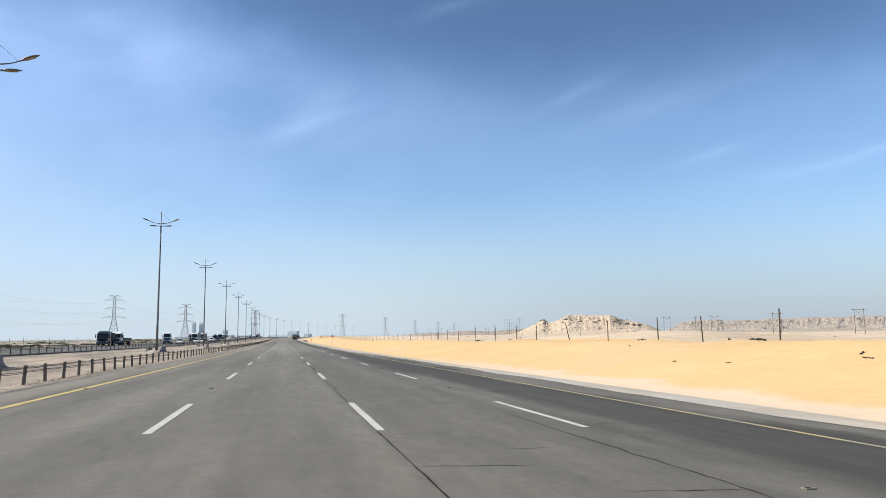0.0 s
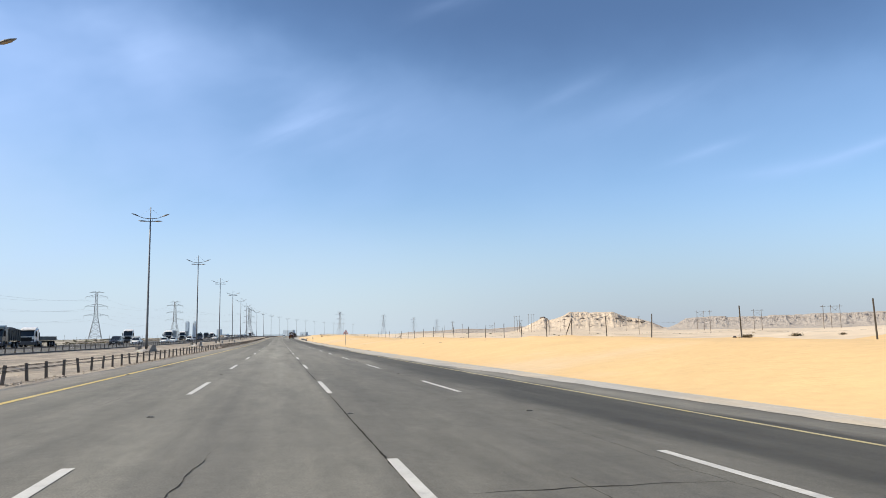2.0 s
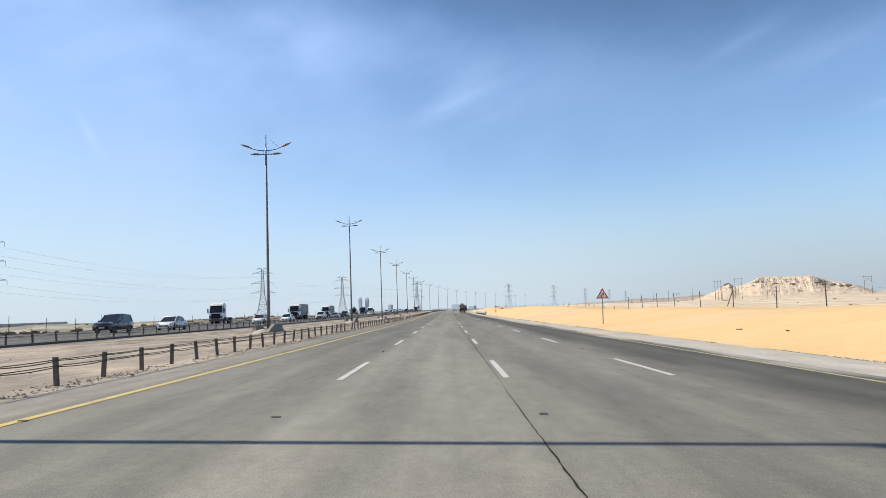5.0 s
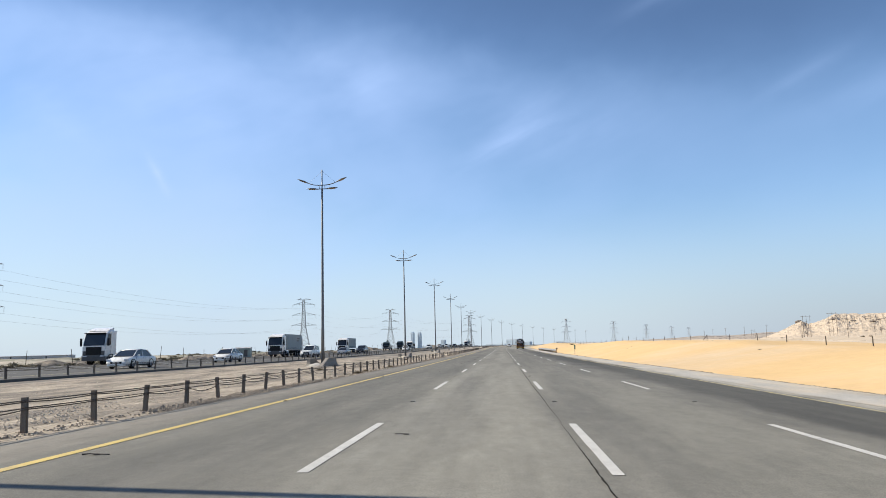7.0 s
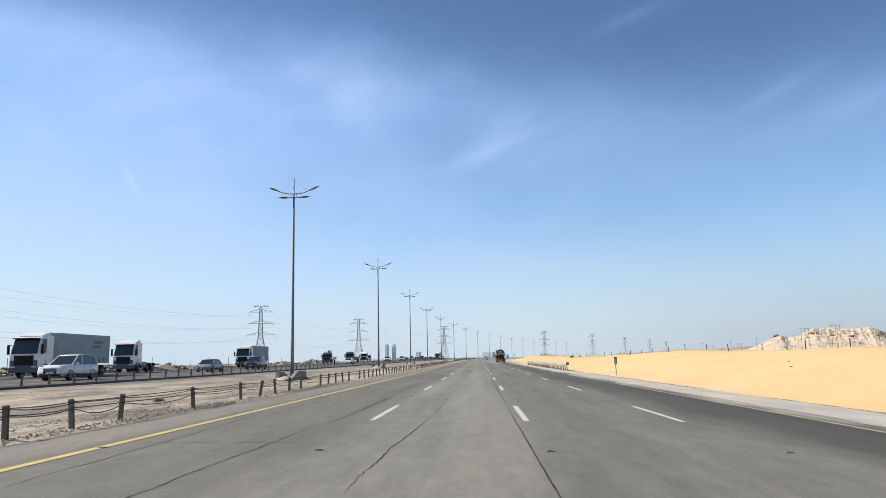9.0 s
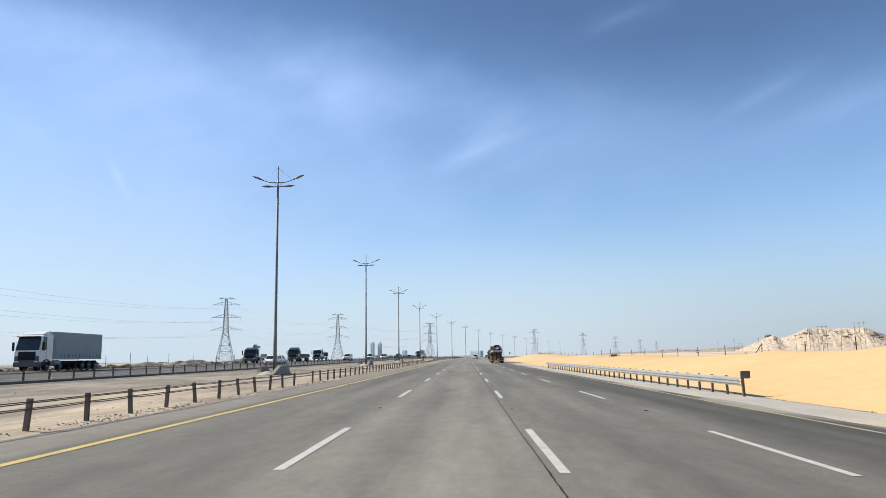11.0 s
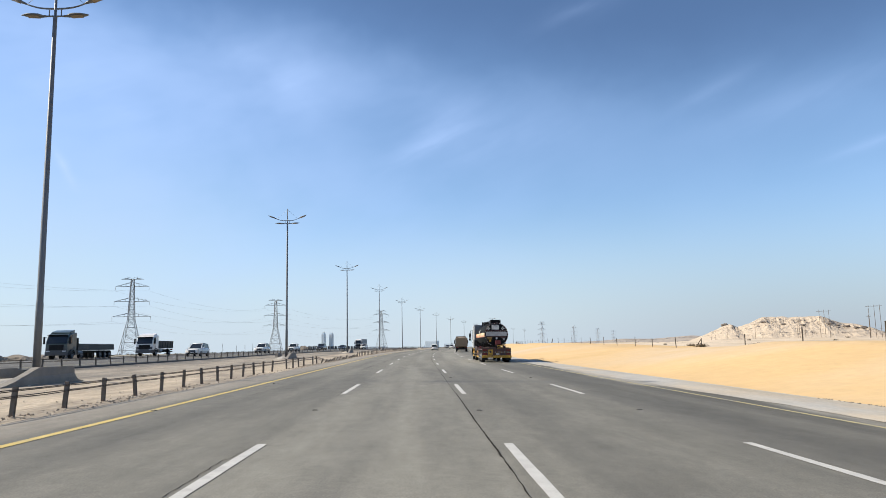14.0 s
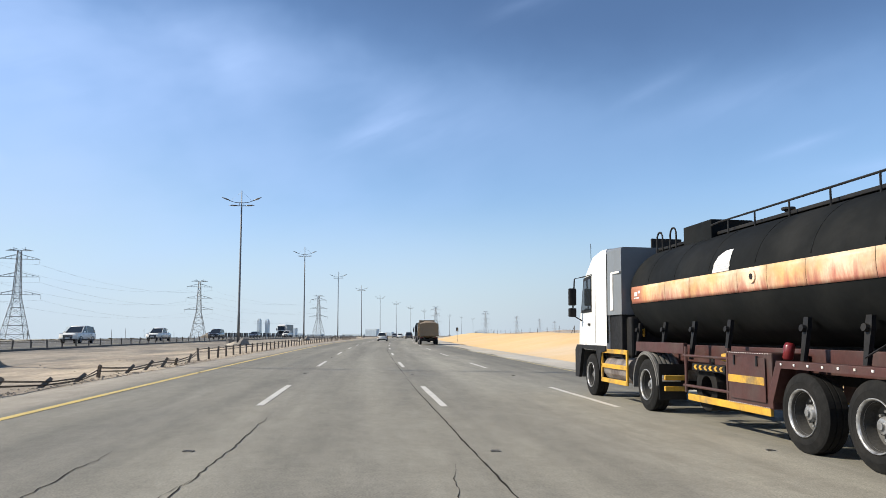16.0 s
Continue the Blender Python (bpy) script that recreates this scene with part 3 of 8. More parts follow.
def slab(bm, outline, x0, x1, bevel=0.0):
    """A side profile of (y, z) points drawn out from x0 to x1."""
    a = [bm.verts.new((x0, y, z)) for y, z in outline]
    b = [bm.verts.new((x1, y, z)) for y, z in outline]
    fs = [bm.faces.new(a[::-1]), bm.faces.new(b)]
    for k in range(len(a)):
        q = (k + 1) % len(a)
        fs.append(bm.faces.new((a[k], a[q], b[q], b[k])))
    if bevel:
        bmesh.ops.bevel(bm, geom=list({e for f in fs for e in f.edges}), offset=bevel, segments=2, affect="EDGES", profile=0.6)
    return bm


def steps(a, b, d):
    n = max(1, round((b - a) / d))
    return [a + (b - a) * i / n for i in range(n + 1)]


def strip(name, xs, ys, z_of, material, parent=None, label="", lane=False):
    """A sheet that follows the road between given distances across and along it."""
    verts = [W(x, y, z_of(x, y)) for y in ys for x in xs]
    w = len(xs)
    faces = [(j * w + i, j * w + i + 1, (j + 1) * w + i + 1, (j + 1) * w + i) for j in range(len(ys) - 1) for i in range(w - 1)]
    me = bpy.data.meshes.new(name)
    me.from_pydata(verts, [], faces)
    me.materials.append(material)
    if lane:
        at = me.attributes.new("lane", "FLOAT_VECTOR", "POINT")
        at.data.foreach_set("vector", [c for y in ys for x in xs for c in (x, y, 0.0)])
    ob = new(name, me)
    if parent:
        ob.parent = parent
    return tagged(ob, label)


# ---- ground, one sheet to the horizon ----
across = ([-3600, -2600, -1900, -1400, -1000, -720, -520, -380, -290, -230] + steps(-190, -60, 6.5) + steps(-58, -47.5, 3.5) + steps(-44, -26.6, 4.35) + steps(-24.5, -9.0, 0.9) + [9.4, 9.9]
          + steps(10.5, 24, 0.75)[0:] + steps(25.5, 60, 2.6) + steps(66, 180, 8) + [200, 235, 290, 380, 520, 720, 1000, 1400, 1900, 2600, 3600])
along = [-1500, -900, -600, -400, -280, -200, -140, -100] + steps(-75, 620, 2.5) + steps(626, 900, 8) + steps(915, 1300, 20) + [1340, 1400, 1500, 1650, 1850, 2100, 2400, 2800, 3300, 3900, 4700]
ground = strip("ground", across, along, lambda x, y: land(x, y) - (0.04 if -47.5 < x < -26 or -9.1 < x < 9.5 else 0.0), SAND, lane=True)
ground.data.materials.append(MEDIAN_SAND)
ground.data.materials.append(GRAVEL)
ground.data.materials.append(STONY)
ground.data.materials.append(PALE_SAND)
ground.data.materials.append(RUBBLE)
wide = len(across) - 1
for k, poly in enumerate(ground.data.polygons):
    x = across[k % wide]
    y_mid = along[k // wide]
    poly.material_index = 5 if -24 < x < -9.2 and 188 + 6 * noise.noise((x * 0.6, 1.0, 1.0)) < y_mid < 304 + 8 * noise.noise((x * 0.6, 5.0, 1.0)) else 3 if x < -47 else 1 if x < -9.2 else 2 if x < 9.6 else 0 if x < 31 + 4 * noise.noise((across[k % wide] * 0.2, along[k // wide] * 0.03, 2.0)) else 4
    poly.use_smooth = True
tagged(ground, "open desert ground of wind-blown golden sand", "ground", kind="structure")

# ---- the two carriageways ----
ys_road = [-300, -200, -120] + steps(-70, 620, 5) + steps(626, 1300, 12) + [1400, 1500, 1600]
road = strip("road", [-9.1, -7.36, -5.5, -3.66, -1.8, 0, 1.8, 3.63, 5.3, 7.0, 8.3, 9.5], ys_road, lambda x, y: FALL * x, ASPHALT, lane=True)
tagged(road, "four-lane grey asphalt motorway carriageway, worn and cracked", "road", kind="structure")


def left_z(x):
    return 0.56 + (x + 26.6) * -0.00978


road_left = strip("road_opposite", [-47.5, -44.6, -40.5, -36.4, -32.2, -28.1, -26.4, -25.5, -25.42], ys_road, lambda x, y: left_z(x) - (0.25 if x > -25.45 else 0.0), ASPHALT_FAR, lane=True)
tagged(road_left, "asphalt carriageway for oncoming traffic beyond the sandy median", "road", kind="structure")

# lane markings: yellow edge lines and broken white lines
LINE_END = 1250
for parent, x, zf in ((road, -7.36, lambda x: FALL * x), (road, 6.98, lambda x: FALL * x), (road_left, -28.1, left_z), (road_left, -44.6, left_z)):
    ys = [-80] + steps(-70, 620, 5) + steps(632, LINE_END, 12)
    worn = x > 0
    wide = 0.06 if worn else 0.085
    strip("edge_line", [x - wide, x + wide], ys, lambda u, y, zf=zf: zf(u) + 0.006, YELLOW_FADED if worn or parent is road_left else YELLOW_LINE, parent, "faded yellow edge line")


def dash_mesh(length, width):
    bm = bmesh.new()
    n = 6
    rows = []
    rng = random.Random(4)
    for i in range(n + 1):
        y = length * i / n
        rows.append([bm.verts.new((s * (width / 2 + rng.uniform(-0.006, 0.004)), y, 0)) for s in (-1, 1)])
    for a, b in zip(rows, rows[1:]):
        bm.faces.new((a[0], a[1], b[1], b[0]))
    return to_mesh("dash", bm, WHITE_LINE)


DASH, PERIOD, FIRST = 5.59, 16.8, 17.747 - 5.587
dash = dash_mesh(DASH, 0.15)
for x in (-3.66, 0.0, 3.634):
    for k in range(-6, 68):
        y = FIRST + k * PERIOD
        ob = new("dash", dash)
        ob.parent = road
        slope = (rise(y + DASH) - rise(y)) / DASH
        p = W(x, y, FALL * x + 0.006)
        ob.matrix_basis = pose(p.x, p.y, p.z, math.degrees(math.atan(slope)), 0, -math.degrees(math.atan2(bend(y + DASH) - bend(y), DASH))) @ pose(0, 0, 0, 0, -math.degrees(math.atan(FALL)), 0)
for x in (-32.2, -36.4, -40.5):
    for k in range(-4, 50):
        y = 9.0 + k * PERIOD
        ob = new("dash", dash)
        ob.parent = road_left
        p = W(x, y, left_z(x) + 0.02)
        ob.matrix_basis = pose(p.x, p.y, p.z, math.degrees(math.atan((rise(y + DASH) - rise(y)) / DASH)), 0, -math.degrees(math.atan2(bend(y + DASH) - bend(y), DASH)))


def crack(x, y, length, seed, parent, width=0.02, drift=0.0, across_road=False, wander=0.5, jag=0.009):
    """A wandering crack, a thin dark strip of uneven width laid on the asphalt."""
    rng = random.Random(seed)
    bm = bmesh.new()
    n = max(4, int(length / 0.16))
    prev = None
    off = 0.0
    for i in range(n + 1):
        u = length * i / n
        off += rng.uniform(-1, 1) * 0.05 * wander * (0.3 if wander < 0.2 else 1)
        off *= 0.985
        w = width * rng.uniform(0.35, 1.2) * min(1, 4 * i / n + 0.2, 4 * (n - i) / n + 0.2)
        if across_road:
            c = (x + u, y + off * 2 + drift * u)
            pair = [(c[0], c[1] - w), (c[0], c[1] + w)]
        else:
            c = (x + off + drift * u + 0.03 * wander * math.sin(u * 0.7 + seed) + rng.uniform(-jag, jag), y + u)
            pair = [(c[0] - w, c[1]), (c[0] + w, c[1])]
        cur = [bm.verts.new(W(a, b, FALL * a + 0.0045)) for a, b in pair]
        if prev and noise.noise((u * 0.45, seed * 1.7, 3.0)) > (-0.9 if wander < 0.2 else -0.38):
            bm.faces.new((prev[0], prev[1], cur[1], cur[0]))
        prev = cur
    return part("crack", bm, CRACK, parent)


# the open joint beside the second lane line, and cracks in the lanes
rng = random.Random(11)
y = -30.0
while y < 620:
    n = rng.uniform(18, 40)
    crack(-0.06 - 0.17 * ease(0, 200, y) + rng.uniform(-0.04, 0.04), y, n, int(y * 10) + 999, road, rng.uniform(0.011, 0.016) * (1.15 if y < 110 else 1.0), 0, False, 0.14)
    y += n * rng.uniform(0.97, 1.05)
for k in range(20):
    y = rng.uniform(-5, 520)
    x = rng.choice((-6.6, -5.4, -2.4, -1.3, 1.6, 2.6, 5.4)) + rng.uniform(-0.3, 0.3)
    crack(x, y, rng.uniform(2, 8), 500 + k, road, rng.uniform(0.004, 0.008), rng.uniform(-0.05, 0.05), False, 0.6)
# long cracks along the fast lane and beside the yellow line
for k, (x, y, n, w, d) in enumerate(((-4.45, 194.0, 14.0, 0.012, 0.01), (-4.88, 266.0, 14.0, 0.013, 0.02), (-6.5, 270.0, 15.0, 0.010, -0.03), (-2.58, 271.5, 10.5, 0.012, 0.026),
                                     (-6.70, 358.0, 26.0, 0.008, 0.002), (-3.42, 360.6, 1.7, 0.009, 0.06), (-3.12, 363.0, 2.6, 0.010, 0.05), (-2.42, 361.8, 1.0, 0.009, 0.05), (-2.40, 366.4, 1.6, 0.009, 0.06), (-3.95, 367.0, 2.0, 0.008, 0.05), (-4.6, 360.0, 8.0, 0.007, 0.04), (-4.42, 368.0, 9.0, 0.010, 0.06), (-3.95, 376.0, 6.0, 0.008, -0.05), (-2.50, 366.0, 14.5, 0.011, 0.0), (-2.53, 386.0, 5.2, 0.011, -0.02), (-3.95, 390.0, 2.6, 0.007, -0.13), (-4.85, 454.0, 10.0, 0.010, 0.01), (-4.78, 463.5, 12.0, 0.007, 0.13), (-6.45, 458.0, 16.0, 0.005, -0.03),
                                     (-3.765, 431.6, 6.6, 0.011, 0.0), (-3.77, 414.5, 7.0, 0.007, 0.0), (-6.95, 434.0, 5.0, 0.008, 0.04), (-6.85, 439.5, 12.0, 0.007, -0.03), (-6.30, 431.0, 5.0, 0.006, 0.02), (-3.37, 473.5, 7.2, 0.011, 0.01), (-4.42, 471.0, 6.0, 0.009, -0.03), (-0.9, 471.0, 5.0, 0.006, 0.05), (3.05, 3.0, 12.0, 0.016, 0.0), (3.05, 15.0, 60.0, 0.007, 0.004), (2.1, 47.0, 18.0, 0.006, 0.03), (1.2, 52.0, 9.0, 0.006, -0.05), (0.9, 58.0, 6.0, 0.005, 0.08), (1.0, 37.6, 1.5, 0.009, 0.08))):
    crack(x, y, n, 950 + k, road, w * 0.8, d, False, 0.35, 0.022)
for k, (x, y, n, w, d) in enumerate(((-4.50, 280.0, 13.0, 0.017, 0.0), (-4.50, 293.0, 18.0, 0.016, -0.004), (-6.60, 281.0, 10.0, 0.012, -0.014), (-6.74, 291.0, 24.0, 0.010, -0.006), (-2.31, 282.0, 18.0, 0.008, 0.003), (-4.53, 284.5, 7.0, 0.007, 0.012), (-4.40, 288.0, 1.6, 0.007, 0.08))):
    crack(x, y, n, 1050 + k, road, w, d, False, 0.30, 0.04)
# cracks across the lanes
for k, (x, y, n) in enumerate(((1.7, 6.85, 1.35), (-0.06, 8.6, 1.5), (1.4, 9.85, 0.8), (0.0, 11.6, 0.75), (3.6, 12.6, 3.0), (0.4, 20, 3.1), (0.2, 27, 2.7), (0.3, 33.5, 2.9), (0.9, 36.8, 1.4), (1.86, 36.45, 1.7), (-0.06, 37.85, 0.95), (2.5, 39.05, 1.2), (3.05, 39.6, 0.5),
                               (-0.08, 40.45, 2.35), (0.0, 44.0, 0.7), (0.5, 47.2, 2.2), (0.2, 52.0, 2.8), (0.4, 55.2, 2.6), (1.0, 61.0, 2.2), (0.3, 66.0, 2.9), (3.8, 58.0, 2.6), (0.2, 115.4, 3.4), (3.8, 118, 3.0), (-7.2, 276.2, 3.4), (-5.5, 285.0, 1.3))):
    crack(x, y, n, 800 + k, road, 0.011, 0.01, True, 0.5)


# worn stud sockets on the lane lines, halfway between the dashes
STUD = node_mat("worn_road_stud", (0.19, 0.175, 0.15), 0.6, 0.2, tone=0.4, scale=14)
bm = bmesh.new()
for lo, hi in (((-0.07, -0.055, -0.01), (0.07, -0.035, 0.016)), ((-0.07, 0.035, -0.01), (0.07, 0.055, 0.016)), ((-0.07, -0.035, -0.01), (-0.05, 0.035, 0.016)), ((0.05, -0.035, -0.01), (0.07, 0.035, 0.016)), ((-0.05, -0.035, -0.01), (0.05, 0.035, 0.005))):
    box(bm, lo, hi)
bm.transform(Matrix.Diagonal((0.85, 0.85, 1, 1)))
stud = to_mesh("road_stud", bm, STUD)
rng = random.Random(19)
for x in (-7.30, -3.70, 0.03, 3.70):
    for k in range(-1, 34):
        if rng.random() < 0.1:
            continue
        y = FIRST + DASH + (PERIOD - DASH) / 2 + k * PERIOD + rng.uniform(-0.12, 0.12)
        ob = new("road_stud", stud)
        ob.parent = road
        p = W(x + rng.uniform(-0.03, 0.03), y, FALL * x)
        ob.matrix_basis = pose(p.x, p.y, p.z, 0, -math.degrees(math.atan(FALL)), rng.uniform(-9, 9) - math.degrees(heading(y)))


# ---- sand blown over the edge of the hard shoulder ----
DRIFT = [(-80, 8.5), (0, 8.5), (60, 8.7), (82, 8.5), (104, 7.65), (150, 7.55), (220, 7.6), (300, 7.65), (340, 7.65), (356, 7.5), (410, 7.45), (424, 7.6), (480, 7.6), (620, 7.6)]
fractions = [0, 0.06, 0.15, 0.3, 0.5, 0.75, 1.0]
ys = steps(-70, 620, 0.8)
verts, faces = [], []
for y in ys:
    edge = lerp_table(DRIFT, y) + 0.30 * noise.noise((y * 0.16, 0.0, 4.0)) + 0.14 * noise.noise((y * 0.7, 3.0, 4.0))
    for f in fractions:
        x = edge + (9.75 - edge) * f
        z = land(x, y) if f == 1.0 else max(FALL * x, land(x, y)) + 0.006 + 0.035 * f * (1 - f) * 2 + 0.012 * f * noise.noise((x * 2, y * 0.8, 6.0))
        verts.append(W(x, y, z + 0.004))
w = len(fractions)
faces = [(j * w + i, j * w + i + 1, (j + 1) * w + i + 1, (j + 1) * w + i) for j in range(len(ys) - 1) for i in range(w - 1)]
me = bpy.data.meshes.new("sand_drift")
me.from_pydata(verts, [], faces)
me.materials.append(DRIFT_SAND)
drift = new("sand_drift", shaded(me, True))
tagged(drift, "pale sand and grit blown over the shoulder edge", "sand", kind="stuff")

# ---- median and verge furniture ----
def rope_barrier(x, places, height, seed, label, z_of, named=150):
    """Steel posts with slack wire ropes between them, along the road."""
    rng = random.Random(seed)
    barrier = tagged(new("rope_barrier"), label, "barrier")
    bm = bmesh.new()
    box(bm, (-0.045, -0.046, -0.3), (0.045, -0.014, height), 0.006)
    box(bm, (-0.045, 0.014, -0.3), (0.045, 0.046, height), 0.006)
    box(bm, (-0.036, -0.036, -0.3), (0.036, 0.036, height - 0.06))
    post = to_mesh("post", bm, POST)
    rest = bmesh.new()
    tops = []
    for k, y in enumerate(places):
        y += rng.uniform(-0.05, 0.05)
        lean = (rng.gauss(0, 2.2), rng.gauss(0, 3.0))
        drop = 0.0
        if 470 < y < 503 and x > -12:  # a stretch knocked down
            lean, drop = (rng.choice((-1, -1, 1)) * rng.uniform(20, 48), rng.uniform(5, 40)), 0.16
        p = W(x, y, z_of(x, y))
        m = pose(p.x, p.y, p.z - drop, lean[0], lean[1], -math.degrees(heading(y)))
        tops.append((m, y))
        if k < named:
            ob = new("post", post)
            ob.parent = barrier
            ob.matrix_basis = m
        else:
            t = bmesh.new()
            box(t, (-0.055, -0.05, -0.3), (0.055, 0.05, height))
            t.transform(m)
            base = [rest.verts.new(v.co) for v in t.verts]
            idx = {v: i for i, v in enumerate(t.verts)}
            for f in t.faces:
                rest.faces.new([base[idx[v]] for v in f.verts])
            t.free()
    if len(rest.verts):
        tagged(part("post_row", rest, POST, barrier), kind="stuff")
    else:
        rest.free()
    for level, amount in ((height - 0.055, 0.012), (height - 0.08, 0.03), (height - 0.185, 0.012), (height - 0.21, 0.05)):
        bm = bmesh.new()
        pts = []
        for (a, ya), (b, yb) in zip(tops, tops[1:]):
            pa, pb = a @ Vector((0.06, 0, level)), b @ Vector((0.06, 0, level))
            sag = amount * rng.uniform(0.1, 1.3) * (2.6 if 222 < ya < 300 else 0.3 if ya > 300 else 0.8)
            for u in (0, 0.25, 0.5, 0.75):
                q = pa.lerp(pb, u)
                q.z -= sag * 4 * u * (1 - u)
                pts.append(q)
        tube(bm, pts, 0.0105, 5)
        part("wire_rope", bm, CABLE, barrier)
    return barrier


near_z = lambda x, y: land(x, y)
ANCHORS = [(6.1, 0), (28.01, 10), (58.02, 14), (141.19, 38), (222.0, 37), (280.88, 27), (296.5, 7), (384.02, 40), (399.36, 7), (444.82, 21), (460.51, 7), (640.0, 82)]
GONE = (283.1, 287.5, 301.0, 314.1, 453.8, 465.0, 208.9, 360.0)
near_posts = [ya + (yb - ya) * i / n for (ya, _), (yb, n) in zip(ANCHORS, ANCHORS[1:]) for i in range(n)]
near_posts = [y for y in near_posts if all(abs(y - g) > 1.0 for g in GONE)]
rope_barrier(-9.72, near_posts, 0.61, 21, "low dark steel posts with sagging wire ropes along the median edge", near_z, 270)
rope_barrier(-25.8, [-10.0 + 2.6 * k for k in range(297)], 0.62, 22, "low dark post and rope barrier along the oncoming carriageway", lambda x, y: left_z(x), 240)


def pebble(bm, c, s, rng):
    """A flattened rough stone with a worn top."""
    h = s * rng.uniform(0.35, 0.75)
    spin = rng.uniform(0, 6.28)
    low, high = [], []
    for i in range(5):
        a = spin + 1.2566 * i + rng.uniform(-0.25, 0.25)
        r = s * rng.uniform(0.7, 1.5)
        low.append(bm.verts.new(c + Vector((math.cos(a) * r, math.sin(a) * r, -0.012))))
        high.append(bm.verts.new(c + Vector((math.cos(a) * r * 0.62, math.sin(a) * r * 0.62, h * rng.uniform(0.7, 1.15)))))
    for i in range(5):
        q = (i + 1) % 5
        bm.faces.new((low[i], low[q], high[q], high[i]))
    bm.faces.new(high)


# stones and dry litter gathered along the foot of the posts
rng = random.Random(31)
bm = bmesh.new()
for k in range(30000):
    y = 200 + rng.random() * 105 if k % 5 < 2 else 5 + rng.random() ** 0.9 * 560
    x = -9.55 + rng.gauss(0, 0.22)
    if rng.random() < (0.6 if y > 310 else 0.3 if y < 190 else 0.0) or noise.noise((y * 0.09, 0, 7.7)) < -0.05 and rng.random() < 0.8:
        continue
    s = rng.uniform(0.010, 0.030) * (1.7 if rng.random() < 0.08 else 1)
    if 200 < y < 305:
        s *= 0.95
    c = on_land(min(x, -9.12), y, s * 0.2)
    pebble(bm, c, s, rng)
tagged(part("roadside_litter", bm, LITTER), "small stones and dry litter along the barrier", "litter", kind="stuff")
bm = bmesh.new()
for k in range(15000):
    y = 5 + rng.random() * 500 if k % 3 == 0 else rng.uniform(195, 300)
    x = rng.uniform(-24, -10) if k % 3 == 0 else -10.2 - abs(rng.gauss(0, 2.2))
    if k % 3 and noise.noise((x * 0.5, y * 0.12, 2.0)) < -0.05:
        continue
    s = rng.uniform(0.010, 0.035) if k % 3 == 0 else rng.uniform(0.010, 0.034)
    c = on_land(x, y, 0)
    pebble(bm, c, s, rng)
tagged(part("median_stones", bm, LITTER), "scattered stones on the sandy median", "stones", kind="stuff")


LENS = node_mat("yellowed_lamp_lens", (0.25, 0.19, 0.12), 0.4, tone=0.1)


def lamp_head(lamp, m):
    """A flat leaf-shaped lantern drawn out to a point, with a glass panel below; it reaches out along its own x."""
    bm = bmesh.new()
    rings = []
    for u, w, top, low in ((-0.06, 0.045, 0.045, 0.045), (0.10, 0.07, 0.055, 0.05), (0.26, 0.15, 0.09, 0.045), (0.48, 0.175, 0.10, 0.04), (0.72, 0.155, 0.085, 0.035), (0.92, 0.095, 0.055, 0.025), (1.08, 0.02, 0.015, 0.008)):
        rings.append([(u, w * 1.25 * math.cos(a), (top if math.sin(a) > 0 else low) * math.sin(a)) for a in (2 * math.pi * k / 10 for k in range(10))])
    loft(bm, rings)
    bm.transform(m)
    head = part("lamp_head", bm, POLE, lamp)
    bm = bmesh.new()
    box(bm, (0.28, -0.145, -0.056), (0.80, 0.145, -0.036), 0.008)
    bm.transform(m)
    part("lens", bm, LENS, head, "yellowed lamp lens")


def lamp_post():
    """A tall tapered mast with two long swept arms over two short ones, each with a flat lamp head."""
    lamp = tagged(new("street_lamp"), "tall grey double-armed street lamp on the sandy median", "street lamp", "lamps along the median")
    bm = bmesh.new()
    tube(bm, [(0, 0, 0), (0, 0, 3.4), (0, 0, 3.5), (0, 0, 16.5), (0, 0, 16.55), (0, 0, 18.35)], [0.165, 0.15, 0.135, 0.088, 0.06, 0.05], 12)
    part("mast", bm, POLE, lamp, smooth=True)
    for s in (-1, 1):
        bm = bmesh.new()
        tube(bm, [(0.04 * s, 0, 16.86), (0.45 * s, 0, 16.87), (0.8 * s, 0, 16.92), (1.1 * s, 0, 17.01), (1.42 * s, 0, 17.14)], [0.045, 0.042, 0.038, 0.035, 0.035], 8)
        part("arm", bm, POLE, lamp, smooth=True)
        lamp_head(lamp, pose(s * 1.38, 0, 17.13, 0, -s * 22, 0) @ pose(0, 0, 0, 0, 0, 0 if s > 0 else 180))
        bm = bmesh.new()
        tube(bm, [(s * 0.27, 0, 16.52), (s * 0.27, 0, 16.87)], 0.025, 6)
        part("strut", bm, POLE, lamp)
        bm = bmesh.new()
        tube(bm, [(0.04 * s, 0, 16.50), (0.46 * s, 0, 16.50)], 0.04, 8)
        part("arm", bm, POLE, lamp)
        lamp_head(lamp, pose(s * 0.44, 0, 16.50, 0, -s * 3, 0) @ pose(0, 0, 0, 0, 0, 0 if s > 0 else 180))
        bm = bmesh.new()
        tube(bm, [(0, 0, 18.22), (s * 1.28, 0, 17.10)], 0.008, 4)
        part("stay_wire", bm, POLE, lamp)
    bm = bmesh.new()
    box(bm, (-0.3, -0.3, -0.4), (0.3, 0.3, 0.03), 0.02)
    part("base_plate", bm, CONCRETE, lamp)
    return lamp


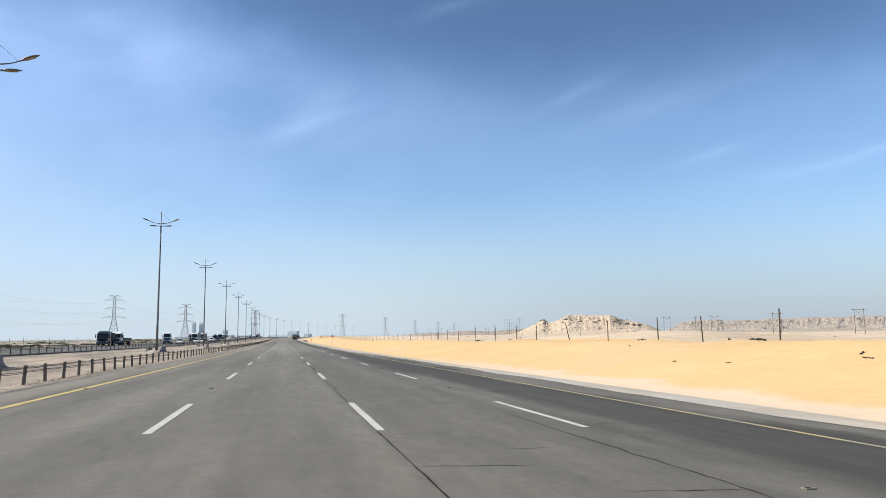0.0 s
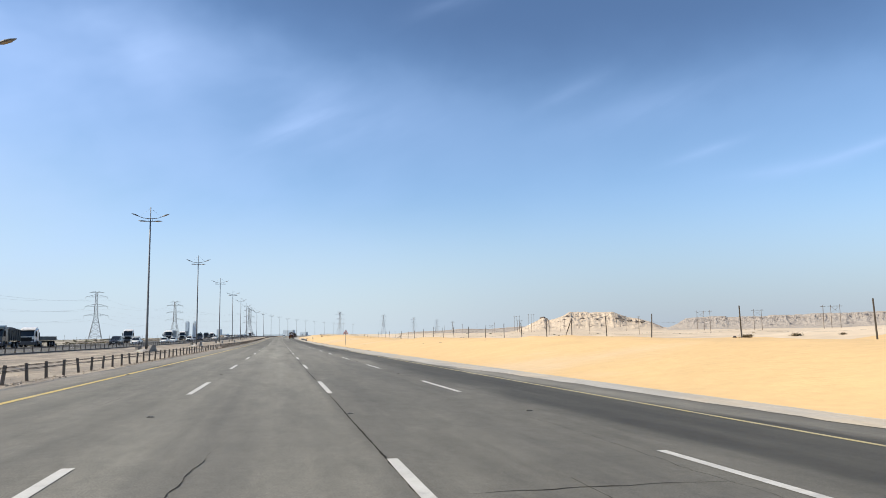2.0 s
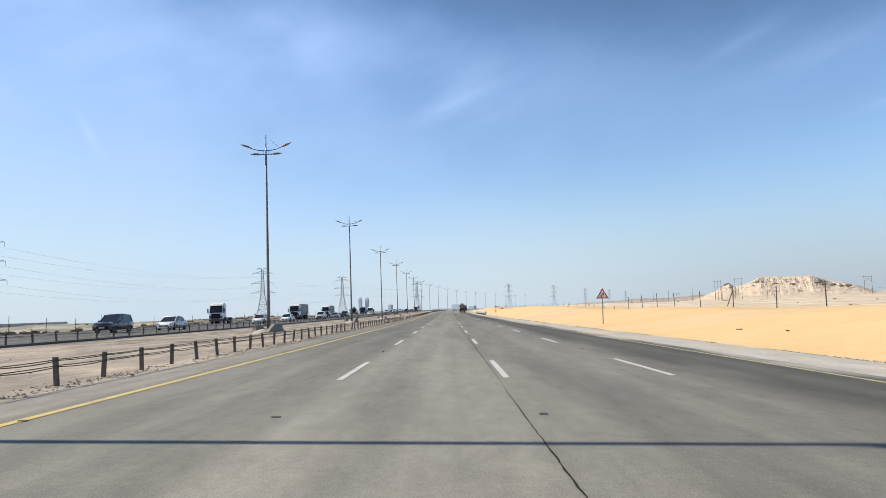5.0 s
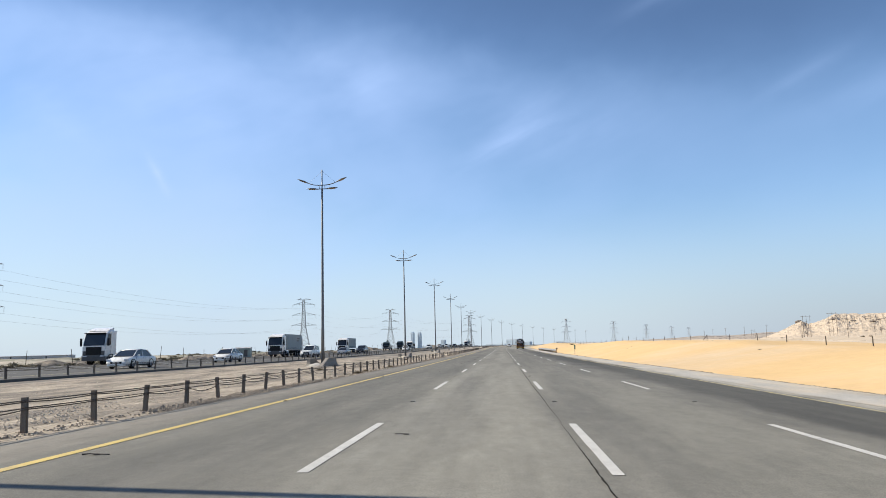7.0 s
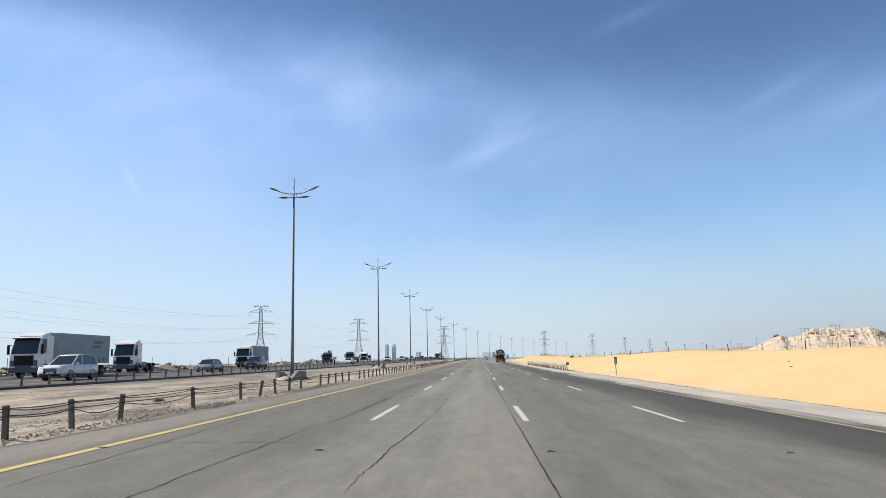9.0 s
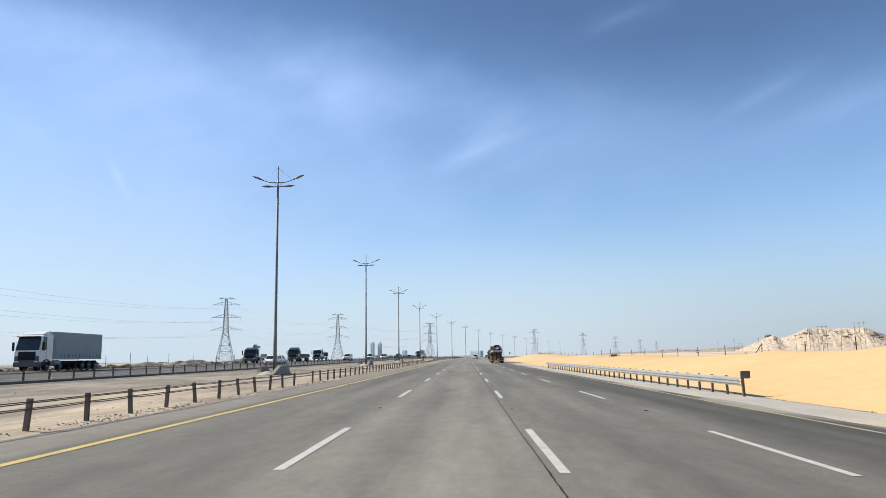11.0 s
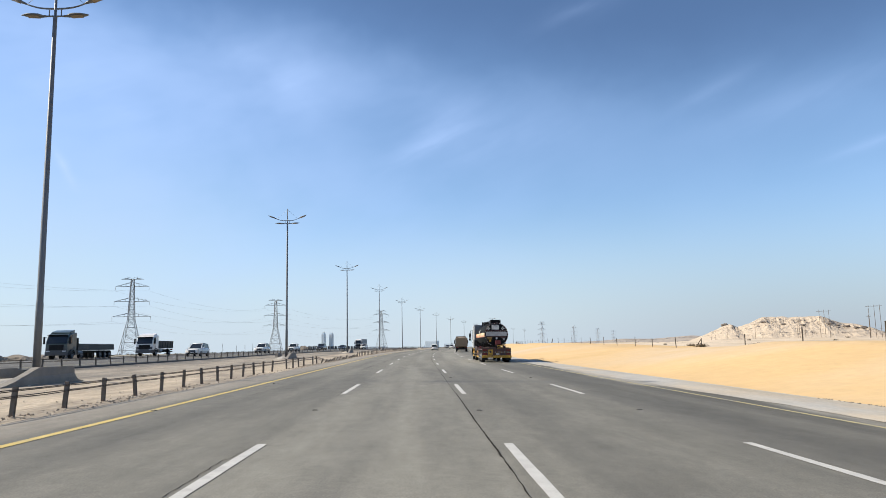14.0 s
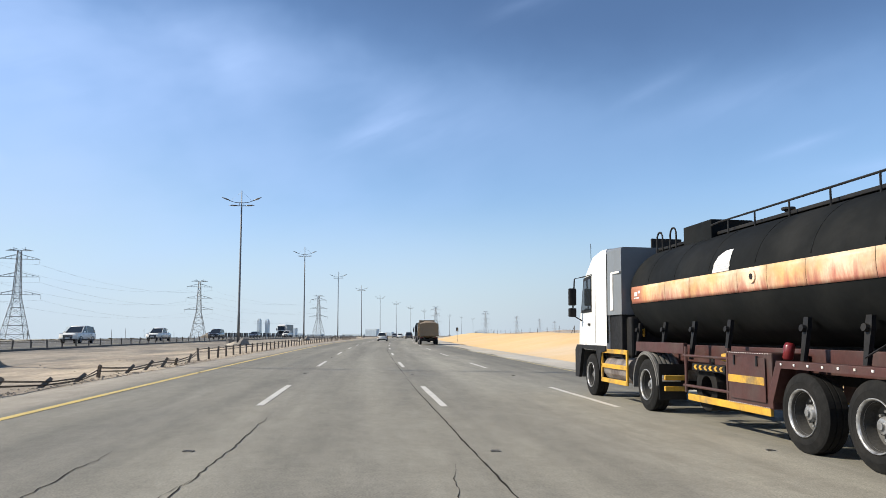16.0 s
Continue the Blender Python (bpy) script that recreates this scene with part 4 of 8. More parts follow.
def crash_block():
    """Two concrete walls past a lamp's foot: each flat-topped and blunt at one end, running down to nothing at the other."""
    block = tagged(new("crash_block"), "weathered concrete crash walls with sloping tops round a lamp foot", "concrete barrier", "blocks round the lamp feet")
    for x, low, up, blunt, high, flip in ((0.75, -4.2, -1.5, 1.5, 0.72, False), (-0.85, -2.6, 0.2, 1.7, 0.70, True)):
        prof = [(low, -0.6), (blunt + 0.95, -0.6), (blunt + 0.90, 0.02), (blunt + 0.45, 0.09), (blunt + 0.16, 0.22), (blunt + 0.05, 0.40), (blunt, high - 0.03), (blunt - 0.04, high)]
        for i in range(9):
            u = i / 8
            prof.append((up + (low - up) * u, 0.05 + (high - 0.05) * (1 - u) ** 1.25))
        if flip:
            prof = [(-y, z) for y, z in prof][::-1]
        bm = bmesh.new()
        slab(bm, prof, -0.15, 0.15)
        for v in bm.verts:
            if v.co.z < 0.25:
                v.co.x *= 1.25
        bm.transform(pose(x, 0, 0))
        part("wing_wall", bm, CONCRETE, block)
    return block


def sand_pile():
    """Sand and rubble swept up between the two walls."""
    rp = random.Random(64)
    bm = bmesh.new()
    rings = []
    for i in range(6):
        u = i / 5
        rings.append([bm.verts.new(((1 - u) * 0.95 * math.cos(a) * rp.uniform(0.85, 1.15), -2.3 + (1 - u) * 2.0 * math.sin(a) * rp.uniform(0.85, 1.15), -0.1 + 0.48 * u ** 0.8 + rp.uniform(-0.03, 0.03))) for a in (2 * math.pi * k / 14 for k in range(14))])
    for p, q in zip(rings, rings[1:]):
        for k in range(14):
            if q is not rings[-1]:
                bm.faces.new((p[k], p[(k + 1) % 14], q[(k + 1) % 14], q[k]))
    bm.faces.new(rings[-2])
    bmesh.ops.delete(bm, geom=rings[-1], context="VERTS")
    for _ in range(26):
        a, r = rp.uniform(0, 6.28), rp.uniform(0.5, 1.1)
        pebble(bm, Vector((0.9 * r * math.cos(a), -2.3 + 1.9 * r * math.sin(a), max(0.0, 0.3 * (1 - r)))), rp.uniform(0.05, 0.12), rp)
    return tagged(part("sand_pile", bm, DRIFT_SAND, smooth=True), "pale sand and broken lumps piled beside a lamp foot", "sand pile", "piles round the lamp feet")


LAMP_0, LAMP_GAP, LAMP_X = 100.18, 56.9, -17.68
LAMP_SHIFT = {0: 0.35, 1: 0.0, 2: -0.15, 3: 0.1, 4: 0.2, 5: -0.35, 6: 0.0, 7: -0.05}
lamp = lamp_post()
block = crash_block()
pile = sand_pile()
first = True
for k in range(-2, 20):
    y = LAMP_0 + k * LAMP_GAP + LAMP_SHIFT.get(k, 0.0)
    m = standing(LAMP_X, y, land(LAMP_X, y))
    if first:
        lamp.matrix_basis, block.matrix_basis, pile.matrix_basis, first = m, m, m, False
    else:
        copy_thing(lamp, m)
        copy_thing(block, m)
        copy_thing(pile, m)


def steel_rail():
    """Ribbed steel guard rail on posts beside the shoulder."""
    y0, y1, x = 350.0, 413.9, 9.15
    rail = tagged(new("guard_rail"), "galvanised steel guard rail on posts beside the shoulder", "guard rail")
    prof = [(0.0, 0.16), (0.02, 0.12), (0.075, 0.075), (0.075, 0.045), (0.01, 0.0), (0.075, -0.045), (0.075, -0.075), (0.02, -0.12), (0.0, -0.16)]
    line = lambda y: W(x - 0.18 * ease(400, 414, y), y, FALL * x + 0.575)
    ys = steps(y0, y1, 1.75)
    for j in range(0, len(ys) - 1, 2):
        bm = bmesh.new()
        rows = []
        for y in ys[j:j + 3]:
            c = line(y)
            rows.append([[bm.verts.new(c + Vector((-px - t, 0, pz))) for px, pz in prof] for t in (0.0, 0.004)])
        for a, b in zip(rows, rows[1:]):
            for i in range(len(prof) - 1):
                bm.faces.new((a[0][i], a[0][i + 1], b[0][i + 1], b[0][i]))
                bm.faces.new((a[1][i], b[1][i], b[1][i + 1], a[1][i + 1]))
            bm.faces.new((a[0][0], b[0][0], b[1][0], a[1][0]))
            bm.faces.new((a[0][-1], a[1][-1], b[1][-1], b[0][-1]))
        part("beam", bm, GALV, rail)
    bm = bmesh.new()
    box(bm, (0.005, -0.042, -0.95), (0.10, 0.042, 0.19), 0.008)
    post = to_mesh("post", bm, POST)
    rr = random.Random(5)
    for y in ys[::1]:
        ob = new("post", post)
        ob.parent = rail
        p = line(y)
        ob.matrix_basis = pose(p.x, p.y, p.z, rr.gauss(0, 1.5) + (11 if 391 < y < 392.5 else 0), rr.gauss(0, 1.2), rr.gauss(0, 3))
    bm = bmesh.new()
    box(bm, (-0.05, -0.04, 0.12), (0.30, 0.04, 0.40), 0.01)
    p = line(y0)
    bm.transform(pose(p.x, p.y - 0.1, p.z))
    part("end_marker", bm, POST, rail)
    # flat curved end shoe and a loose anchor rod
    p = line(y1)
    bm = bmesh.new()
    rows = [[bm.verts.new((p.x - 0.04 - 0.10 * math.sin(a) - t, p.y + 0.30 * a, p.z + z)) for z in (-0.16, 0.16) for t in (0, 0.005)] for a in (0, 0.5, 1.0, 1.57)]
    for q, r in zip(rows, rows[1:]):
        for f in ((q[0], q[2], r[2], r[0]), (q[1], r[1], r[3], q[3]), (q[0], r[0], r[1], q[1]), (q[2], q[3], r[3], r[2])):
            bm.faces.new(f)
    bm.faces.new((rows[0][0], rows[0][1], rows[0][3], rows[0][2]))
    bm.faces.new((rows[-1][0], rows[-1][2], rows[-1][3], rows[-1][1]))
    part("end_shoe", bm, GALV, rail)
    bm = bmesh.new()
    tube(bm, [(p.x + 0.05, p.y + 0.15, p.z - 0.25), (p.x + 0.0, p.y + 0.9, p.z - 0.57)], 0.014, 6)
    part("anchor_rod", bm, CABLE, rail)
    return rail


steel_rail()

# ---- vehicles ----
def paint(name, colour, rough=0.3, coat=0.5, dirt=(0.25, 0.2, 0.15), amount=0.72):
    return node_mat(name, colour, rough, tone=0.05, scale=1.5, fine=20, second=tuple(0.6 * c + 0.4 * d for c, d in zip(colour, dirt)), second_scale=1.1, second_lo=0.55, second_hi=amount + 0.1, coat=coat)


TYRE = node_mat("tyre_rubber", (0.008, 0.008, 0.008), 0.9, tone=0.2, scale=5, fine=40, second=(0.014, 0.013, 0.012), second_scale=2.5, spec=0.25)
STEEL_RIM = node_mat("grey_steel_rim", (0.30, 0.30, 0.31), 0.45, 0.6, tone=0.15, scale=6, fine=40)
BLACK = node_mat("black_plastic", (0.010, 0.010, 0.011), 0.65, tone=0.2, scale=5, fine=40, second=(0.018, 0.017, 0.016), second_scale=2.0, spec=0.25)
GLASS = glass_mat("dark_window_glass")
CAB_WHITE = paint("white_cab_paint", (0.82, 0.80, 0.76))
CAB_GREY = paint("dark_grey_panel", (0.055, 0.058, 0.065), 0.45, 0.2)
TANK_BLACK = node_mat("matt_black_tank", (0.0065, 0.0075, 0.008), 0.72, tone=0.15, scale=0.9, fine=12, second=(0.014, 0.0145, 0.014), second_scale=0.7, bump=0.008, bump_scale=1.5, spec=0.12)


def band_mat(name):
    """Sun-bleached orange paint, cream where it has chalked, with rust run down from below."""
    m = node_mat(name, (0.68, 0.40, 0.17), 0.55, tone=0.12, scale=1.5, fine=18, second=(0.72, 0.55, 0.38), second_scale=1.0, second_lo=0.38, second_hi=0.58)
    n, l = m.node_tree.nodes, m.node_tree.links
    b = n["Principled BSDF"]
    tc, sep, mp, t = n.new("ShaderNodeTexCoord"), n.new("ShaderNodeSeparateXYZ"), n.new("ShaderNodeMapping"), n.new("ShaderNodeTexNoise")
    l.new(tc.outputs["Object"], sep.inputs[0])
    mp.inputs["Scale"].default_value = (1.0, 7.0, 1.6)
    l.new(tc.outputs["Object"], mp.inputs["Vector"])
    t.inputs["Scale"].default_value, t.inputs["Detail"].default_value, t.inputs["Roughness"].default_value = 1.0, 5.0, 0.65
    l.new(mp.outputs["Vector"], t.inputs["Vector"])
    add = n.new("ShaderNodeMath")
    add.operation, add.inputs[1].default_value = "MULTIPLY_ADD", -1.25
    l.new(sep.outputs["Z"], add.inputs[0])
    l.new(t.outputs["Fac"], add.inputs[2])

    def ranged(v, lo, hi, a, c):
        r = n.new("ShaderNodeMapRange")
        r.inputs["From Min"].default_value, r.inputs["From Max"].default_value, r.inputs["To Min"].default_value, r.inputs["To Max"].default_value = lo, hi, a, c
        l.new(v, r.inputs["Value"])
        return r.outputs["Result"]

    col = b.inputs["Base Color"].links[0].from_socket
    for fac, tint in ((ranged(add.outputs[0], -2.48, -2.20, 0.0, 0.9), (0.48, 0.16, 0.11)), (ranged(add.outputs[0], -2.20, -2.06, 0.0, 0.6), (0.20, 0.06, 0.05)), (ranged(sep.outputs["Y"], 9.75, 9.95, 0.0, 0.75), (0.42, 0.13, 0.08))):
        mx = n.new("ShaderNodeMix")
        mx.data_type = "RGBA"
        mx.inputs["B"].default_value = (*tint, 1)
        l.new(fac, mx.inputs["Factor"])
        l.new(col, mx.inputs["A"])
        col = mx.outputs["Result"]
    l.new(col, b.inputs["Base Color"])
    return m


BAND = band_mat("faded_orange_band")
MAROON = node_mat("maroon_chassis_paint", (0.062, 0.022, 0.018), 0.55, tone=0.2, scale=2.2, fine=25, second=(0.060, 0.036, 0.030), second_scale=1.6)
YELLOW = node_mat("yellow_bar_paint", (0.56, 0.31, 0.03), 0.6, tone=0.2, scale=3, fine=25, second=(0.22, 0.15, 0.06), second_scale=2.6, second_lo=0.48, second_hi=0.68)
WHITE = node_mat("white_sticker", (0.74, 0.73, 0.70), 0.55, tone=0.08, scale=4, fine=30, second=(0.50, 0.47, 0.42), second_scale=2.5)
PALE = node_mat("grey_white_panel", (0.46, 0.46, 0.47), 0.5, tone=0.12, scale=3, fine=25, second=(0.30, 0.29, 0.28), second_scale=1.4)
RED = node_mat("red_paint", (0.17, 0.024, 0.022), 0.45, tone=0.15, scale=4, fine=30)
LAMP_RED = glass_mat("red_lamp_lens", (0.13, 0.010, 0.010), 0.2)
LAMP_AMBER = glass_mat("amber_lamp_lens", (0.60, 0.18, 0.01), 0.15)
LAMP_CLEAR = glass_mat("clear_lamp_lens", (0.60, 0.62, 0.65), 0.08)
INK = node_mat("dark_print", (0.03, 0.03, 0.03), 0.6, tone=0.1)


def disc_ring(bm, r_of, n=28, caps=True):
    """Turns a profile of (x, radius) points round the x axis."""
    rings = [[bm.verts.new((x, r * math.cos(2 * math.pi * k / n), r * math.sin(2 * math.pi * k / n))) for k in range(n)] for x, r in r_of]
    for a, b in zip(rings, rings[1:]):
        for k in range(n):
            bm.faces.new((a[k], a[(k + 1) % n], b[(k + 1) % n], b[k]))
    if caps:
        bm.faces.new(rings[0][::-1])
        bm.faces.new(rings[-1])
    return bm


def wheel_meshes(name, r, width, rim_mat, dark_mat, bolts=10, fine=True):
    """Tyre and rim about the x axis, outer face towards -x."""
    n = 36 if fine else 18
    h = width / 2
    bm = bmesh.new()
    disc_ring(bm, [(-h + 0.02, r * 0.585), (-h, r * 0.61), (-h - 0.008, r * 0.78), (-h + 0.02, r * 0.95), (-h * 0.78, r), (-h * 0.3, r), (-h * 0.28, r - 0.015), (-h * 0.2, r - 0.015), (-h * 0.18, r),
                   (h * 0.18, r), (h * 0.2, r - 0.015), (h * 0.28, r - 0.015), (h * 0.3, r), (h * 0.78, r), (h - 0.02, r * 0.95), (h, r * 0.6)], n, False)
    tyre = to_mesh(name + "_tyre", bm, TYRE, False)
    bm = bmesh.new()
    d = 0.20 if fine else 0.04
    disc_ring(bm, [(h * 0.8, r * 0.58), (-h + 0.01, r * 0.585), (-h + 0.02, r * 0.545), (-h + 0.05, r * 0.53), (-h + d, r * 0.50), (-h + d + 0.02, r * 0.40), (-h + d + 0.01, r * 0.10)], n)
    rim = to_mesh(name + "_rim", bm, dark_mat, False)
    bm = bmesh.new()
    disc_ring(bm, [(-h + 0.02, r * 0.60), (-h - 0.012, r * 0.605), (-h - 0.016, r * 0.59), (-h + 0.015, r * 0.555), (-h + 0.06, r * 0.525), (-h + 0.065, r * 0.535), (-h + 0.02, r * 0.57)], n, False)
    lip = to_mesh(name + "_lip", bm, rim_mat, True)
    bm = bmesh.new()
    disc_ring(bm, [(-h + d + 0.02, r * 0.24), (-h + d - 0.09, r * 0.21), (-h + d - 0.12, r * 0.17), (-h + d - 0.125, r * 0.09), (-h + d - 0.15, r * 0.08)], max(12, n // 2))
    if fine:
        for k in range(bolts):
            a = 2 * math.pi * k / bolts
            tube(bm, [(-h + d + 0.01, r * 0.33 * math.cos(a), r * 0.33 * math.sin(a)), (-h + d - 0.045, r * 0.33 * math.cos(a), r * 0.33 * math.sin(a))], 0.019, 6)
    return tyre, rim, lip, to_mesh(name + "_hub", bm, rim_mat, False)


ALLOY = node_mat("dusty_alloy_rim", (0.40, 0.40, 0.40), 0.42, 0.6, tone=0.3, scale=6, fine=40, second=(0.10, 0.095, 0.09), second_scale=5.0)
# grimy rim dish; its near-black colour also holds the shade of the recess
DARK_RIM = node_mat("grimy_shaded_rim_steel", (0.055, 0.053, 0.05), 0.6, 0.3, tone=0.3, scale=6, fine=40)
BIG = wheel_meshes("big", 0.51, 0.33, ALLOY, DARK_RIM)
TRUCK = wheel_meshes("truck", 0.50, 0.30, STEEL_RIM, DARK_RIM, fine=False)
SMALL = wheel_meshes("car", 0.325, 0.22, STEEL_RIM, STEEL_RIM, fine=False)


def add_wheel(parent, meshes, x, y, r, left):
    wheel = new("wheel", meshes[0])
    wheel.parent = parent
    wheel.matrix_basis = pose(x, y, r, (y * 37) % 60, 0, 0) if left else pose(x, y, r, 0, 0, 180)
    for name, me in zip(("rim", "rim_lip", "hub"), meshes[1:]):
        piece = new(name, me)
        piece.parent = wheel
    return wheel


def arch(bm, y, z, r, x0, x1, a0=8, a1=172, t=0.03, n=12):
    """A mudguard: a curved plate over a wheel."""
    rows = []
    for k in range(n + 1):
        a = radians(a0 + (a1 - a0) * k / n)
        rows.append([bm.verts.new((x, y + q * math.cos(a), z + q * math.sin(a))) for x, q in ((x0, r), (x1, r), (x1, r + t), (x0, r + t))])
    for a, b in zip(rows, rows[1:]):
        for i in range(4):
            bm.faces.new((a[i], a[(i + 1) % 4], b[(i + 1) % 4], b[i]))
    bm.faces.new(rows[0][::-1])
    bm.faces.new(rows[-1])
    return bm


def rounded(w, z0, z1, r, n=4, x=0.0):
    """Ring of (x, z) points: a rectangle with rounded upper corners."""
    pts = [(x - w, z0), (x + w, z0)]
    for k in range(n + 1):
        a = math.pi / 2 * k / n
        pts.append((x + w - r + r * math.cos(a), z1 - r + r * math.sin(a)))
    for k in range(n + 1):
        a = math.pi / 2 + math.pi / 2 * k / n
        pts.append((x - w + r + r * math.cos(a), z1 - r + r * math.sin(a)))
    return pts


def truck_cab(truck, front, depth, floor, top, colour, width=1.24, visor=True):
    """A flat-fronted lorry cab; front is the y of its face."""
    back = front - depth
    bm = bmesh.new()
    rings = []
    for y, k, zt, r in ((back, 1.0, top - 0.02, 0.10), (back + 0.5, 1.0, top, 0.14), (front - 1.0, 1.0, top - 0.02, 0.16), (front - 0.42, 0.985, top - 0.26, 0.20)):
        rings.append([(x, y, z) for x, z in rounded(width * k, floor, zt, r)])
    split = floor + (top - floor) * 0.40
    for y, zt in ((front - 0.16, split + 0.42), (front - 0.02, split)):
        rings.append([(x, y, z) for x, z in rounded(width * 0.96, floor, zt, 0.10)])
    loft(bm, rings)
    bmesh.ops.bevel(bm, geom=[e for e in bm.edges if e.calc_face_angle(0) > 0.7], offset=0.06, segments=2, affect="EDGES")
    cab = part("cab", bm, colour, truck)
    bm = bmesh.new()
    box(bm, (-width * 0.93, front - 0.14, floor - 0.02), (width * 0.93, front + 0.012, floor + (split - floor) * 0.55), 0.03)
    part("front_panel", bm, CAB_GREY, cab)
    bm = bmesh.new()
    slab(bm, [(front - 1.9, top - 0.04), (front - 0.75, top - 0.06), (front - 1.1, top + 0.12), (front - 1.9, top + 0.30)], -width * 0.86, width * 0.86, 0.04)
    part("roof_deflector", bm, colour, cab)
    # windscreen, side windows, grille, lamps, bumper
    bm = bmesh.new()
    za, zb = split + 0.06, top - 0.30
    ya, yb = front + 0.012, front - 0.36
    q = [(-width * 0.88, ya, za), (width * 0.88, ya, za), (width * 0.84, yb + 0.02, zb), (-width * 0.84, yb + 0.02, zb)]
    vs = [bm.verts.new(p) for p in q] + [bm.verts.new((x, y - 0.22, z)) for x, y, z in q]
    for f in ((0, 1, 2, 3), (7, 6, 5, 4), (0, 4, 5, 1), (1, 5, 6, 2), (2, 6, 7, 3), (3, 7, 4, 0)):
        bm.faces.new([vs[i] for i in f])
    part("windscreen", bm, GLASS, cab)
    for s in (-1, 1):
        bm = bmesh.new()
        x = s * (width + 0.003)
        q = [(front - 0.95, za + 0.05), (front - 0.28, za + 0.05), (front - 0.50, zb - 0.02), (front - 0.95, zb - 0.02)]
        slab(bm, q, x - 0.02, x + 0.004)
        part("side_window", bm, GLASS, cab)
        bm = bmesh.new()
        box(bm, (s * (width + 0.002) - 0.006, front - 1.02, floor + 0.1), (s * (width + 0.002) + 0.006, front - 0.995, zb))
        part("door_gap", bm, BLACK, cab)
        bm = bmesh.new()
        box(bm, (s * (width + 0.004) - 0.02, back + 0.05, floor - 0.30), (s * (width + 0.004) + 0.02, front - 1.55, floor + 0.10), 0.01)
        part("side_skirt", bm, CAB_GREY, cab)
        bm = bmesh.new()
        arch(bm, front - 1.0, 0.5, 0.56, s * width - 0.14, s * width + 0.01, 0, 180, 0.06)
        part("wheel_arch", bm, CAB_GREY, cab)
        bm = bmesh.new()
        box(bm, (s * (width + 0.20) - 0.10, front - 0.22, za - 0.05), (s * (width + 0.20) + 0.10, front - 0.10, za + 0.75), 0.03)
        tube(bm, [(s * width, front - 0.3, za + 0.72), (s * (width + 0.2), front - 0.17, za + 0.70)], 0.018, 6)
        part("mirror", bm, BLACK, cab)
        bm = bmesh.new()
        box(bm, (s * width * 0.72 - 0.2, front - 0.12, floor - 0.10), (s * width * 0.72 + 0.2, front + 0.035, floor + 0.12), 0.03)
        part("headlight", bm, LAMP_CLEAR, cab)
    bm = bmesh.new()
    box(bm, (-width * 0.66, front - 0.1, floor + 0.18), (width * 0.66, front + 0.022, split - 0.08), 0.02)
    for k in range(4):
        z = floor + 0.24 + k * (split - floor - 0.4) / 3
        box(bm, (-width * 0.62, front, z), (width * 0.62, front + 0.045, z + 0.035))
    part("grille", bm, BLACK, cab)
    bm = bmesh.new()
    box(bm, (-width, front - 0.5, floor - 0.42), (width, front + 0.05, floor + 0.02), 0.05)
    part("bumper", bm, CAB_GREY if visor else BLACK, cab)
    if visor:
        bm = bmesh.new()
        box(bm, (-width * 0.9, front - 0.34, top - 0.30), (width * 0.9, front - 0.06, top - 0.24), 0.015)
        part("sun_visor", bm, BLACK, cab)
    return cab


def chassis(truck, y0, y1, z=0.85, width=0.42, colour=BLACK):
    for s in (-1, 1):
        bm = bmesh.new()
        box(bm, (s * width - 0.05, y0, z - 0.14), (s * width + 0.05, y1, z + 0.14), 0.01)
        part("chassis_beam", bm, colour, truck)


